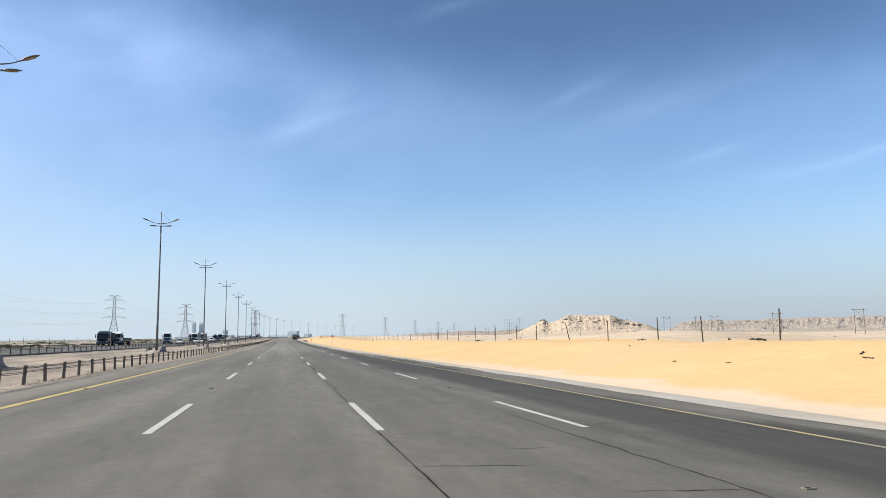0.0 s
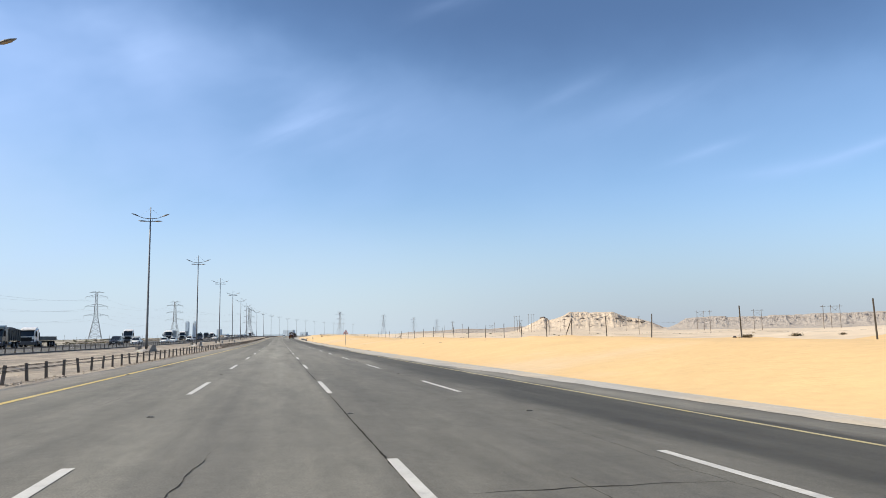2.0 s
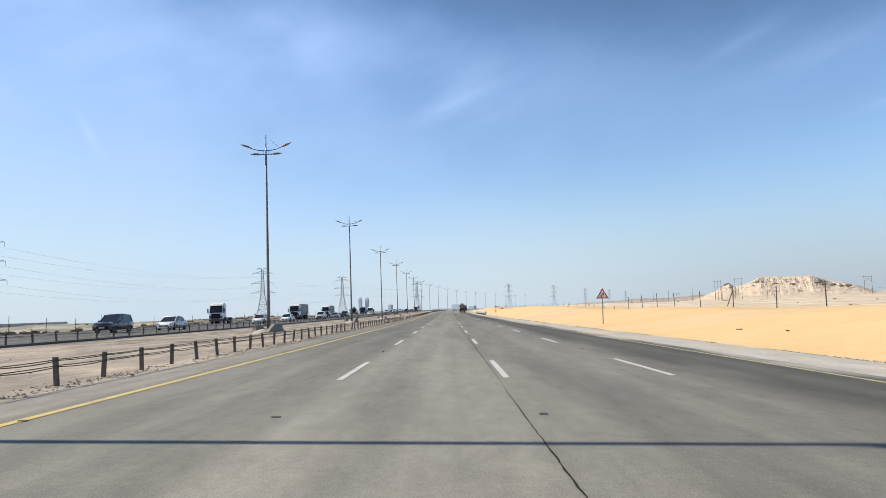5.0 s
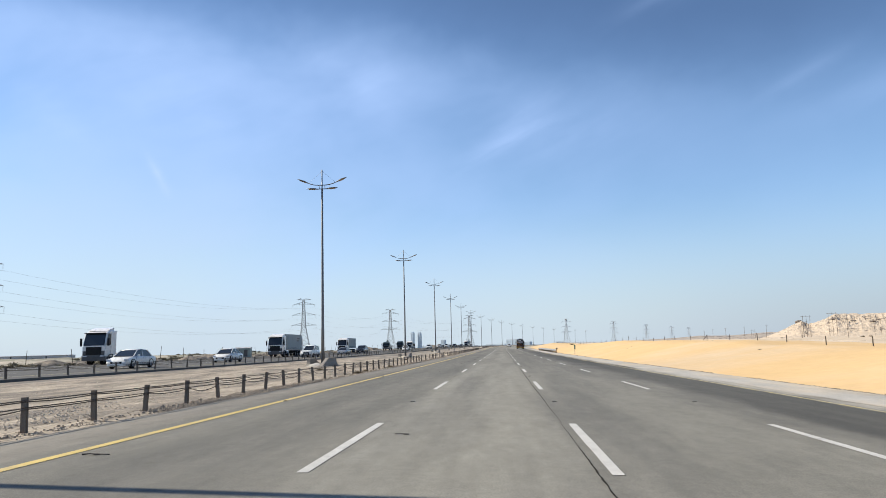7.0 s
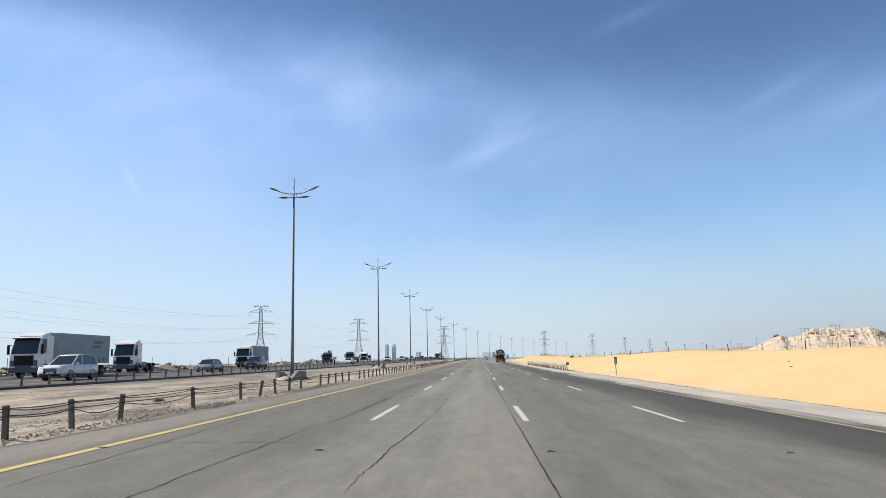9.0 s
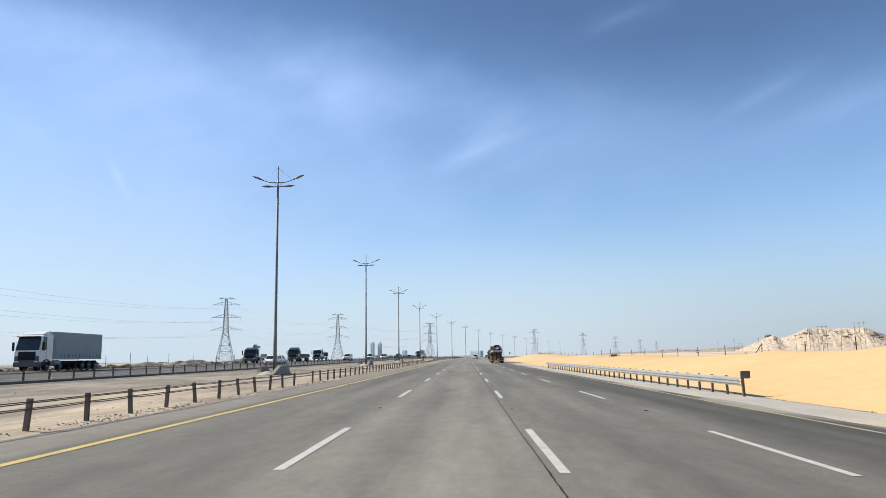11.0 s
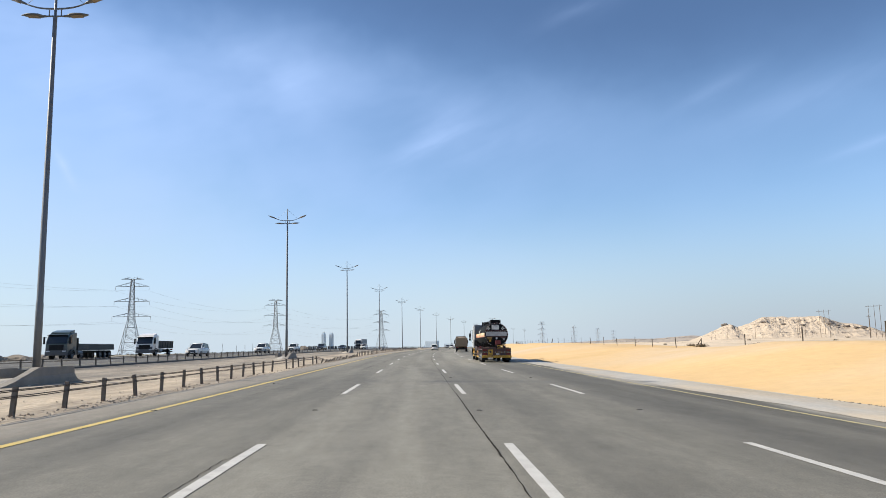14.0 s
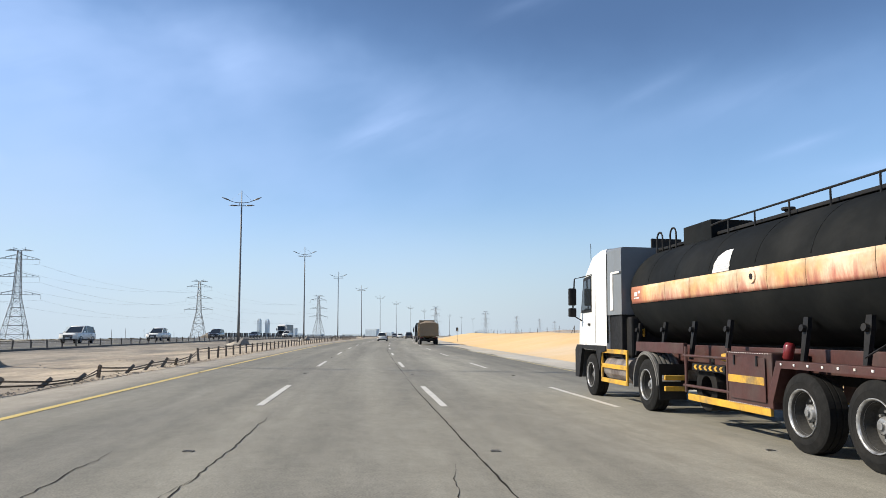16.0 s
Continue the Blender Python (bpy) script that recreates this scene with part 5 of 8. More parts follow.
def lorry(label, kind, cab_colour, load_colour, at, forward=False, group=""):
    """An articulated or rigid lorry of a given kind, y forward, centred on its rear end."""
    truck = tagged(new("truck"), label, "truck", group)
    length = {"box": 11.5, "flatbed": 12.0, "dump": 7.4, "tractor": 6.2, "rigid": 8.0, "crane": 7.5, "army": 7.4}[kind]
    front = length
    high = 3.5 if kind in ("box", "tractor") else 2.7 if kind == "crane" else 3.0
    truck_cab(truck, front, 2.05, 0.85, high, cab_colour, visor=kind != "army")
    chassis(truck, 0.3, front - 0.3)
    axles = {"box": (1.2, 2.5, 3.8, 8.0, 10.2), "flatbed": (1.2, 2.5, 3.8, 8.6, 10.8), "dump": (1.2, 2.6, 6.0), "tractor": (1.2, 2.5, 4.9), "rigid": (1.5, 6.7), "crane": (1.4, 6.2), "army": (1.2, 2.6, 6.1)}[kind]
    for y in axles:
        for s in (-1, 1):
            add_wheel(truck, TRUCK, s * 1.05, y, 0.50, s < 0)
    if kind == "box":
        bm = bmesh.new()
        box(bm, (-1.25, 0.05, 1.15), (1.25, front - 2.6, 3.75), 0.04)
        body = part("cargo_box", bm, load_colour, truck)
        for s in (-1, 1):
            bm = bmesh.new()
            box(bm, (s * 1.258 - 0.01, 0.05, 1.12), (s * 1.258 + 0.01, front - 2.6, 1.24))
            part("side_rail", bm, GALV, body)
        for s in (-1, 1):
            for k in range(12):
                bm = bmesh.new()
                y = 0.5 + k * 0.68
                box(bm, (s * 1.262 - 0.012, y, 1.25), (s * 1.262 + 0.012, y + 0.04, 1.62))
                part("curtain_strap", bm, BLACK, body)
        bm = bmesh.new()
        box(bm, (-1.1, 0.2, 0.6), (1.1, 5.0, 0.75))
        part("underrun", bm, BLACK, truck)
    elif kind == "flatbed":
        bm = bmesh.new()
        box(bm, (-1.22, 0.0, 1.05), (1.22, front - 2.5, 1.28), 0.02)
        part("flat_bed", bm, load_colour, truck)
        bm = bmesh.new()
        box(bm, (-1.22, front - 2.62, 1.28), (1.22, front - 2.54, 2.4), 0.02)
        part("headboard", bm, load_colour, truck)
        for s in (-1, 1):
            bm = bmesh.new()
            box(bm, (s * 1.2 - 0.03, 0.1, 1.28), (s * 1.2 + 0.03, front - 2.7, 1.75), 0.01)
            part("side_board", bm, load_colour, truck)
    elif kind in ("dump", "army", "rigid"):
        bm = bmesh.new()
        hi = 2.75 if kind != "rigid" else 2.2
        rings = [[(x, y, z) for x, z in ((-1.15, 1.1), (1.15, 1.1), (1.24, hi), (1.14, hi), (1.05, 1.4), (-1.05, 1.4), (-1.14, hi), (-1.24, hi))] for y in (0.0, front - 2.4)]
        loft(bm, rings)
        bed = part("tipper_body", bm, load_colour, truck)
        for k in range(6):
            y = 0.25 + k * (front - 3.0) / 5
            for s in (-1, 1):
                bm = bmesh.new()
                slab(bm, [(y - 0.05, 1.1), (y + 0.05, 1.1), (y + 0.05, hi - 0.05), (y - 0.05, hi - 0.05)], s * 1.22 - 0.06, s * 1.22 + 0.06)
                part("rib", bm, load_colour, bed)
        bm = bmesh.new()
        box(bm, (-1.15, -0.06, 1.15), (1.15, 0.02, hi), 0.015)
        part("tailgate", bm, load_colour, bed)
        if kind != "rigid":
            bm = bmesh.new()
            loft(bm, [[(x, y, z) for x, z in ((-1.1, hi - 0.1), (1.1, hi - 0.1), (0.95, hi + 0.18 * b), (0.3, hi + 0.36 * b), (-0.4, hi + 0.34 * b), (-0.95, hi + 0.12 * b))] for y, b in ((0.1, 0.3), (1.2, 1.0), (3.0, 0.8), (front - 2.5, 0.5))])
            part("tarpaulin", bm, BLACK if kind == "dump" else load_colour, bed)
        for s in (-1, 1):
            bm = bmesh.new()
            box(bm, (s * 0.95 - 0.18, -0.05, 0.85), (s * 0.95 + 0.18, 0.02, 1.0), 0.01)
            part("tail_light", bm, LAMP_RED, truck)
        bm = bmesh.new()
        box(bm, (-1.1, -0.08, 0.55), (1.1, 0.0, 0.72), 0.02)
        part("rear_bumper", bm, BLACK, truck)
    elif kind == "crane":
        bm = bmesh.new()
        box(bm, (-1.2, 0.0, 1.05), (1.2, front - 3.3, 1.25), 0.02)
        box(bm, (-1.2, 0.0, 1.25), (-1.14, front - 3.3, 1.75), 0.01)
        box(bm, (1.14, 0.0, 1.25), (1.2, front - 3.3, 1.75), 0.01)
        part("flat_bed", bm, load_colour, truck)
        bm = bmesh.new()
        box(bm, (-0.5, front - 3.0, 1.0), (0.5, front - 2.4, 1.7), 0.04)
        tube(bm, [(0, front - 2.7, 1.6), (0, front - 2.7, 3.3)], [0.22, 0.17], 8)
        column = part("crane_column", bm, load_colour, truck)
        bm = bmesh.new()
        box(bm, (-0.16, front - 6.4, 2.95), (0.16, front - 2.4, 3.35), 0.03)
        part("boom", bm, load_colour, column)
        bm = bmesh.new()
        box(bm, (-0.45, front - 3.4, 3.1), (-0.22, front - 1.7, 3.55), 0.04)
        part("jib", bm, load_colour, column)
    elif kind == "tractor":
        bm = bmesh.new()
        box(bm, (-0.5, 1.2, 1.05), (0.5, 2.6, 1.2), 0.03)
        part("fifth_wheel", bm, BLACK, truck)
        for y in (1.2, 2.5):
            for s in (-1, 1):
                bm = bmesh.new()
                arch(bm, y, 0.5, 0.58, s * 1.05 - 0.3, s * 1.05 + 0.3, 20, 160)
                part("mudguard", bm, BLACK, truck)
    if kind != "army":
        for s in (-1, 1):
            bm = bmesh.new()
            tube(bm, [(s * 0.95, front - 3.6, 0.75), (s * 0.95, front - 2.6, 0.75)], 0.3, 10)
            part("fuel_tank", bm, STEEL_RIM, truck)
    x, y = at
    z = FALL * x if x > -20 else left_z(x)
    truck.matrix_basis = standing(x, y, z, 0 if forward else 180)
    return truck


def car(label, body_kind, colour, at, forward=False, group=""):
    """A passenger car, y forward, centred; sections lofted from tail to nose."""
    thing = tagged(new("car"), label, {"pickup": "pickup"}.get(body_kind, "car"), group)
    L, half, belt, roof, g = {
        "sedan": (4.75, 0.91, 0.92, 1.45, ((-1.75, 0.92), (-1.05, 1.40), (-0.2, 1.45), (0.45, 1.40), (1.25, 0.95))),
        "suv": (4.8, 0.95, 1.10, 1.80, ((-2.30, 1.08), (-2.02, 1.70), (-0.5, 1.80), (0.22, 1.72), (1.12, 1.10))),
        "hatch": (4.2, 0.87, 0.95, 1.52, ((-2.02, 0.98), (-1.70, 1.44), (-0.3, 1.52), (0.45, 1.44), (1.15, 0.98))),
        "pickup": (5.2, 0.93, 1.08, 1.78, ((-0.95, 1.06), (-0.72, 1.70), (-0.1, 1.78), (0.35, 1.70), (1.22, 1.10)))}[body_kind]
    a = L / 2
    low = 0.22 if body_kind in ("sedan", "hatch") else 0.32
    bm = bmesh.new()
    nose = belt - (0.22 if body_kind in ("sedan", "hatch") else 0.10)
    tall = body_kind in ("suv", "pickup")
    prof = [(-a, 0.9, belt - 0.14, 0.86), (-a + 0.12, 0.97, belt - 0.04, 0.94), (-a + 0.6, 1.0, belt, 1.0), (-0.6, 1.0, belt, 1.0), (0.9, 1.0, belt, 1.0), (1.35, 0.995, belt - 0.02, 0.98)]
    prof += [(a - 0.45, 0.985, nose + 0.06, 0.95), (a - 0.10, 0.95, nose - 0.01, 0.90), (a, 0.92, nose - 0.12, 0.86)] if tall else [(a - 0.45, 0.96, nose + 0.08, 0.93), (a - 0.1, 0.88, nose - 0.06, 0.82), (a, 0.80, nose - 0.24, 0.74)]
    if body_kind == "hatch":
        prof[0] = (-a, 0.9, belt - 0.05, 0.86)
    rings = []
    for y, k, top, kt in prof:
        w = half * k
        rings.append([(-w * 0.92, y, low), (w * 0.92, y, low), (w, y, low + 0.16), (w * 1.0, y, (low + top) / 2 + 0.08), (w * 0.965, y, top - 0.05), (w * 0.88 * kt / k, y, top), (-w * 0.88 * kt / k, y, top), (-w * 0.965, y, top - 0.05), (-w, y, (low + top) / 2 + 0.08), (-w, y, low + 0.16)])
    loft(bm, rings)
    bmesh.ops.bevel(bm, geom=[e for e in bm.edges if e.calc_face_angle(0) > 0.6], offset=0.03, segments=2, affect="EDGES")
    body = part("body", bm, colour, thing, smooth=True)
    # greenhouse: glass with a painted roof skin and pillars
    bm = bmesh.new()
    rings = []
    for y, z in g:
        w = half * (0.86 if z < belt + 0.1 else 0.74)
        rings.append([(-half * 0.88, y, belt - 0.06), (half * 0.88, y, belt - 0.06), (w, y, z), (-w, y, z)])
    loft(bm, rings)
    part("glasshouse", bm, GLASS, body, "dark tinted window band")
    bm = bmesh.new()
    rings = []
    for y, z in g[1:4]:
        w = half * 0.75
        rings.append([(-w, y, z - 0.05), (w, y, z - 0.05), (w * 0.92, y, z + 0.025), (-w * 0.92, y, z + 0.025)])
    loft(bm, rings)
    part("roof", bm, colour, body, smooth=True)
    for s in (-1, 1):
        for (ya, za), (yb, zb) in (((g[0][0], g[0][1]), (g[1][0], g[1][1])), ((g[4][0], g[4][1]), (g[3][0], g[3][1])), ((-0.25, belt - 0.02), (-0.25, g[2][1] - 0.05))):
            bm = bmesh.new()
            tube(bm, [(s * half * 0.875, ya, za - 0.02), (s * half * 0.745, yb, zb)], 0.042, 6)
            part("pillar", bm, colour, body)
        bm = bmesh.new()
        box(bm, (s * half * 0.78 - 0.17, a - 0.30, nose - 0.10), (s * half * 0.78 + 0.12, a - 0.06, nose + 0.03), 0.03)
        part("headlight", bm, LAMP_CLEAR, body)
        bm = bmesh.new()
        box(bm, (s * half * 0.80 - 0.14, -a - 0.012, belt - 0.34), (s * half * 0.80 + 0.10, -a + 0.1, belt - 0.16), 0.02)
        part("tail_light", bm, LAMP_RED, body)
        bm = bmesh.new()
        box(bm, (s * (half + 0.08) - 0.09, 0.72, belt - 0.02), (s * (half + 0.08) + 0.09, 0.86, belt + 0.13), 0.03)
        part("mirror", bm, colour, body)
    bm = bmesh.new()
    box(bm, (-half * 0.5, a - 0.15, low + 0.16), (half * 0.5, a + 0.01, nose - 0.16), 0.03)
    grille = part("grille", bm, BLACK, body)
    for k in range(3):
        bm = bmesh.new()
        z = low + 0.30 + k * (nose - low - 0.5) / 2.6
        box(bm, (-half * 0.46, a - 0.02, z), (half * 0.46, a + 0.022, z + 0.025), 0.006)
        part("grille_bar", bm, STEEL_RIM, grille)
    bm = bmesh.new()
    box(bm, (-half * 0.80, a - 0.22, low - 0.03), (half * 0.80, a + 0.03, low + 0.15), 0.05)
    part("front_bumper", bm, BLACK if tall else colour, body)
    bm = bmesh.new()
    box(bm, (-0.26, a - 0.02, low + 0.16), (0.26, a + 0.036, low + 0.27), 0.005)
    part("number_plate", bm, WHITE, body)
    for s in (-1, 1):
        bm = bmesh.new()
        box(bm, (s * half - 0.05, -a + 1.4, low - 0.02), (s * half + 0.02, a - 1.4, low + 0.10), 0.02)
        part("side_sill", bm, BLACK, body)
        for y in (1.0, -0.2, -1.15):
            bm = bmesh.new()
            box(bm, (s * (half * 0.998) - 0.006, y, low + 0.14), (s * (half * 0.998) + 0.006, y + 0.018, belt - 0.06))
            part("door_gap", bm, BLACK, body)
        for y in (0.05, -1.0):
            bm = bmesh.new()
            box(bm, (s * (half + 0.004) - 0.015, y, belt - 0.20), (s * (half + 0.004) + 0.015, y + 0.18, belt - 0.165), 0.008)
            part("door_handle", bm, colour, body)
    bm = bmesh.new()
    box(bm, (-half * 0.86, -a - 0.03, low - 0.02), (half * 0.86, -a + 0.25, low + 0.16), 0.04)
    part("rear_bumper", bm, BLACK, body)
    bm = bmesh.new()
    box(bm, (-0.26, -a - 0.02, belt - 0.42), (0.26, -a + 0.1, belt - 0.31), 0.005)
    part("number_plate", bm, WHITE, body)
    if body_kind == "pickup":
        bm = bmesh.new()
        box(bm, (-half * 0.86, -a + 0.1, belt - 0.02), (half * 0.86, -0.8, belt + 0.006))
        part("load_bed", bm, BLACK, body)
        bm = bmesh.new()
        for y in (-1.15, -1.75):
            tube(bm, [(-half * 0.8, y, belt), (-half * 0.72, y + 0.1, belt + 0.52), (half * 0.72, y + 0.1, belt + 0.52), (half * 0.8, y, belt)], 0.035, 8)
        part("roll_bar", bm, BLACK, body)
    for y in (-a + 0.95, a - 0.92):
        for s in (-1, 1):
            add_wheel(thing, SMALL, s * (half - 0.12), y, 0.325, s < 0)
            bm = bmesh.new()
            arch(bm, y, 0.33, 0.34, s * (half - 0.06) - 0.08, s * (half - 0.06) + 0.075, 0, 180, 0.05)
            part("wheel_arch", bm, BLACK, body)
    x, y = at
    z = FALL * x if x > -20 else left_z(x)
    thing.matrix_basis = standing(x, y, z, 0 if forward else 180)
    return thing

CANISTER = node_mat("grimy_aluminium", (0.26, 0.235, 0.22), 0.5, 0.3, tone=0.25, scale=4, fine=30, second=(0.12, 0.09, 0.08), second_scale=3.0)
MUSTARD = node_mat("dull_mustard_paint", (0.30, 0.17, 0.05), 0.6, tone=0.2, scale=3, fine=25)
BUCKET = node_mat("dark_red_enamel", (0.13, 0.010, 0.012), 0.35, tone=0.2, scale=5, fine=30)
MUDGUARD = node_mat("ribbed_grey_plastic", (0.13, 0.125, 0.115), 0.7, tone=0.2, scale=3, fine=30)
FAIRING = paint("grey_fairing_paint", (0.16, 0.17, 0.18), 0.4, 0.2)


def tanker():
    """A tractor with a black tank trailer; y forward from the rear bumper, x to its right."""
    t = tagged(new("tanker_truck"), "black tank lorry with faded orange band, white cab and maroon chassis", "truck")
    CZ, R = 2.385, 1.03
    Y0, Y1 = 0.25, 10.80
    # cab
    bm = bmesh.new()
    rings = []
    for y, k, zt, r in ((11.58, 1.0, 3.53, 0.09), (12.1, 1.0, 3.55, 0.12), (12.7, 1.0, 3.50, 0.20), (13.35, 0.98, 3.16, 0.25), (13.75, 0.97, 2.3, 0.22), (13.95, 0.95, 1.75, 0.15), (14.05, 0.93, 1.5, 0.12)):
        rings.append([(x, y, z) for x, z in rounded(1.24 * k, 1.12, zt, r, 5)])
    loft(bm, rings)
    cab = part("cab", bm, CAB_WHITE, t, "white painted cab")
    bm = bmesh.new()
    rings = [[(x, y, z) for x, z in rounded(1.225 * k, 1.95, zt, r, 5)] for y, k, zt, r in ((10.72, 0.965, 3.47, 0.06), (11.1, 0.99, 3.49, 0.07), (11.575, 1.0, 3.51, 0.08))]
    loft(bm, rings)
    fairing = part("side_fairing", bm, FAIRING, cab, "dark grey cab side panel")
    bm = bmesh.new()
    box(bm, (-1.236, 11.56, 1.30), (-1.20, 11.59, 3.40), 0.004)
    part("seam_trim", bm, BLACK, cab)
    bm = bmesh.new()
    box(bm, (-1.16, 10.78, 1.0), (1.16, 11.57, 1.96), 0.02)
    part("back_wall", bm, BLACK, cab)
    for y0, y1, z0, z1 in ((11.17, 11.33, 2.05, 2.88), (10.74, 11.33, 2.88, 2.93)):
        bm = bmesh.new()
        box(bm, (-1.232, y0, z0), (-1.19, y1, z1), 0.004)
        part("panel_trim", bm, WHITE, fairing)
    for s in (-1, 1):
        bm = bmesh.new()
        slab(bm, [(12.75, 2.12), (13.52, 2.12), (13.30, 2.86), (12.75, 2.90)], s * 1.243 - 0.01, s * 1.243 + 0.012)
        part("side_window", bm, GLASS, cab)
        bm = bmesh.new()
        slab(bm, [(12.69, 2.06), (13.60, 2.06), (13.36, 2.94), (12.69, 2.98)], s * 1.238 - 0.006, s * 1.238 + 0.004)
        part("window_seal", bm, BLACK, cab)
        for z0, z1 in ((2.25, 2.70), (1.95, 2.18)):
            bm = bmesh.new()
            box(bm, (s * 1.47 - 0.10, 13.55, z0), (s * 1.47 + 0.10, 13.68, z1), 0.035)
            part("mirror", bm, BLACK, cab)
        bm = bmesh.new()
        tube(bm, [(s * 1.2, 13.45, 3.0), (s * 1.42, 13.58, 2.95), (s * 1.47, 13.6, 2.0), (s * 1.24, 13.5, 1.85)], 0.02, 6)
        part("mirror_arm", bm, BLACK, cab)
        bm = bmesh.new()
        tube(bm, [(s * 1.25, 12.62, 2.98), (s * 1.27, 12.66, 2.99), (s * 1.26, 13.45, 2.98)], 0.012, 6)
        part("rain_rail", bm, BLACK, cab)
        bm = bmesh.new()
        box(bm, (s * 1.252 - 0.012, 12.82, 1.72), (s * 1.252 + 0.012, 12.98, 1.78), 0.006)
        part("door_handle", bm, BLACK, cab)
        bm = bmesh.new()
        slab(bm, [(12.02, 0.62), (12.30, 1.14), (13.45, 1.16), (13.72, 0.40), (14.05, 0.40), (14.05, 1.12), (13.9, 1.24), (11.60, 1.24), (11.60, 1.12), (11.95, 1.08)], s * 1.22 - 0.05, s * 1.22 + 0.035, 0.015)
        part("wheel_panel", bm, BLACK, cab, "black lower cab panel")
        bm = bmesh.new()
        slab(bm, [(12.40, 1.30), (12.42, 1.30), (12.42, 3.0), (12.40, 3.0)], s * 1.241 - 0.002, s * 1.241 + 0.003)
        part("door_gap", bm, BLACK, cab)
    bm = bmesh.new()
    q = [(-1.1, 14.0, 1.85), (1.1, 14.0, 1.85), (1.05, 13.56, 2.98), (-1.05, 13.56, 2.98)]
    vs = [bm.verts.new(p) for p in q] + [bm.verts.new((x, y - 0.3, z)) for x, y, z in q]
    for f in ((0, 1, 2, 3), (7, 6, 5, 4), (0, 4, 5, 1), (1, 5, 6, 2), (2, 6, 7, 3), (3, 7, 4, 0)):
        bm.faces.new([vs[i] for i in f])
    part("windscreen", bm, GLASS, cab)
    bm = bmesh.new()
    box(bm, (-1.2, 13.7, 0.40), (1.2, 14.12, 1.15), 0.06)
    part("bumper", bm, CAB_GREY, cab)
    bm = bmesh.new()
    tube(bm, [(-1.05, 13.3, 3.2), (-1.06, 13.3, 3.85)], 0.008, 5)
    part("aerial", bm, BLACK, cab)
    bm = bmesh.new()
    box(bm, (-1.05, 10.5, 1.0), (1.05, 11.7, 1.9), 0.05)
    part("engine_block", bm, BLACK, t)
    # tractor chassis, steps and guards
    for s in (-1, 1):
        bm = bmesh.new()
        box(bm, (s * 0.42 - 0.06, 7.9, 0.82), (s * 0.42 + 0.06, 13.9, 1.08), 0.01)
        part("chassis_beam", bm, MAROON, t)
        bm = bmesh.new()
        tube(bm, [(s * 0.9, 10.35, 0.72), (s * 0.9, 11.95, 0.72)], 0.30, 16)
        part("fuel_tank", bm, CANISTER, t, "dull grey fuel tank")
        guard = bmesh.new()
        for z in (0.45, 0.78, 1.12):
            box(guard, (s * 1.22 - 0.02, 10.30, z - 0.05), (s * 1.22 + 0.02, 12.02, z + 0.05), 0.01)
        for y in (10.32, 11.98):
            box(guard, (s * 1.22 - 0.02, y - 0.04, 0.40), (s * 1.22 + 0.02, y + 0.04, 1.17), 0.01)
        part("side_guard", guard, YELLOW, t, "yellow painted side guard")
        bm = bmesh.new()
        arch(bm, 9.25, 0.51, 0.60, s * 1.0 - 0.26, s * 1.0 + 0.26, -8, 178, 0.035, 16)
        guard = part("mudguard", bm, MUDGUARD, t)
        for k in range(6):
            bm = bmesh.new()
            arch(bm, 9.25, 0.51, 0.6355, s * 1.0 - 0.24 + k * 0.085, s * 1.0 - 0.195 + k * 0.085, -6, 176, 0.03, 16)
            part("rib", bm, MUDGUARD, guard)
        bm = bmesh.new()
        box(bm, (s * 1.0 - 0.27, 8.50, 0.28), (s * 1.0 + 0.27, 8.53, 0.95), 0.006)
        flap = part("mud_flap", bm, BLACK, t)
        bm = bmesh.new()
        box(bm, (s * 1.0 - 0.20, 8.485, 0.62), (s * 1.0 + 0.16, 8.50, 0.74))
        part("number_plate", bm, WHITE, flap)
        for z in (0.50, 0.70):
            bm = bmesh.new()
            box(bm, (s * 1.02 - 0.22, 8.28, z - 0.045), (s * 1.02 + 0.22, 8.34, z + 0.045), 0.01)
            part("yellow_bar", bm, YELLOW, flap)
    bm = bmesh.new()
    tube(bm, [(-0.75, 10.55, 1.45), (-0.80, 10.4, 1.62), (-0.86, 10.55, 1.55), (-0.82, 10.75, 1.45)], 0.035, 8)
    part("yellow_hose", bm, YELLOW, t)
    # wheels
    for y in (1.30, 2.65, 4.00):
        for s in (-1, 1):
            add_wheel(t, BIG, s * 1.06, y, 0.51, s < 0)
    for y in (9.25, 12.90):
        for s in (-1, 1):
            add_wheel(t, BIG, s * (1.06 if y < 10 else 1.04), y, 0.51, s < 0)
    for y in (1.30, 2.65, 4.00, 9.25, 12.90):
        bm = bmesh.new()
        tube(bm, [(-0.95, y, 0.5), (0.95, y, 0.5)], 0.09, 8)
        part("axle", bm, BLACK, t)
    # tank shell, band, ribs
    bm = bmesh.new()
    n = 48
    rings = []
    for y, k in ((Y0, 0.975), (Y0 + 0.03, 1.0), (Y1 - 0.25, 1.0), (Y1 - 0.1, 0.965), (Y1, 0.86), (Y1 + 0.06, 0.6)):
        rings.append([(k * R * math.cos(2 * math.pi * i / n), y, CZ + k * R * math.sin(2 * math.pi * i / n)) for i in range(n)])
    loft(bm, rings)
    tank = part("tank", bm, TANK_BLACK, t, "matt black cylindrical tank", smooth=False)
    tank.data.polygons.foreach_set("use_smooth", [len(p.vertices) == 4 and abs(p.normal.y) < 0.9 for p in tank.data.polygons])

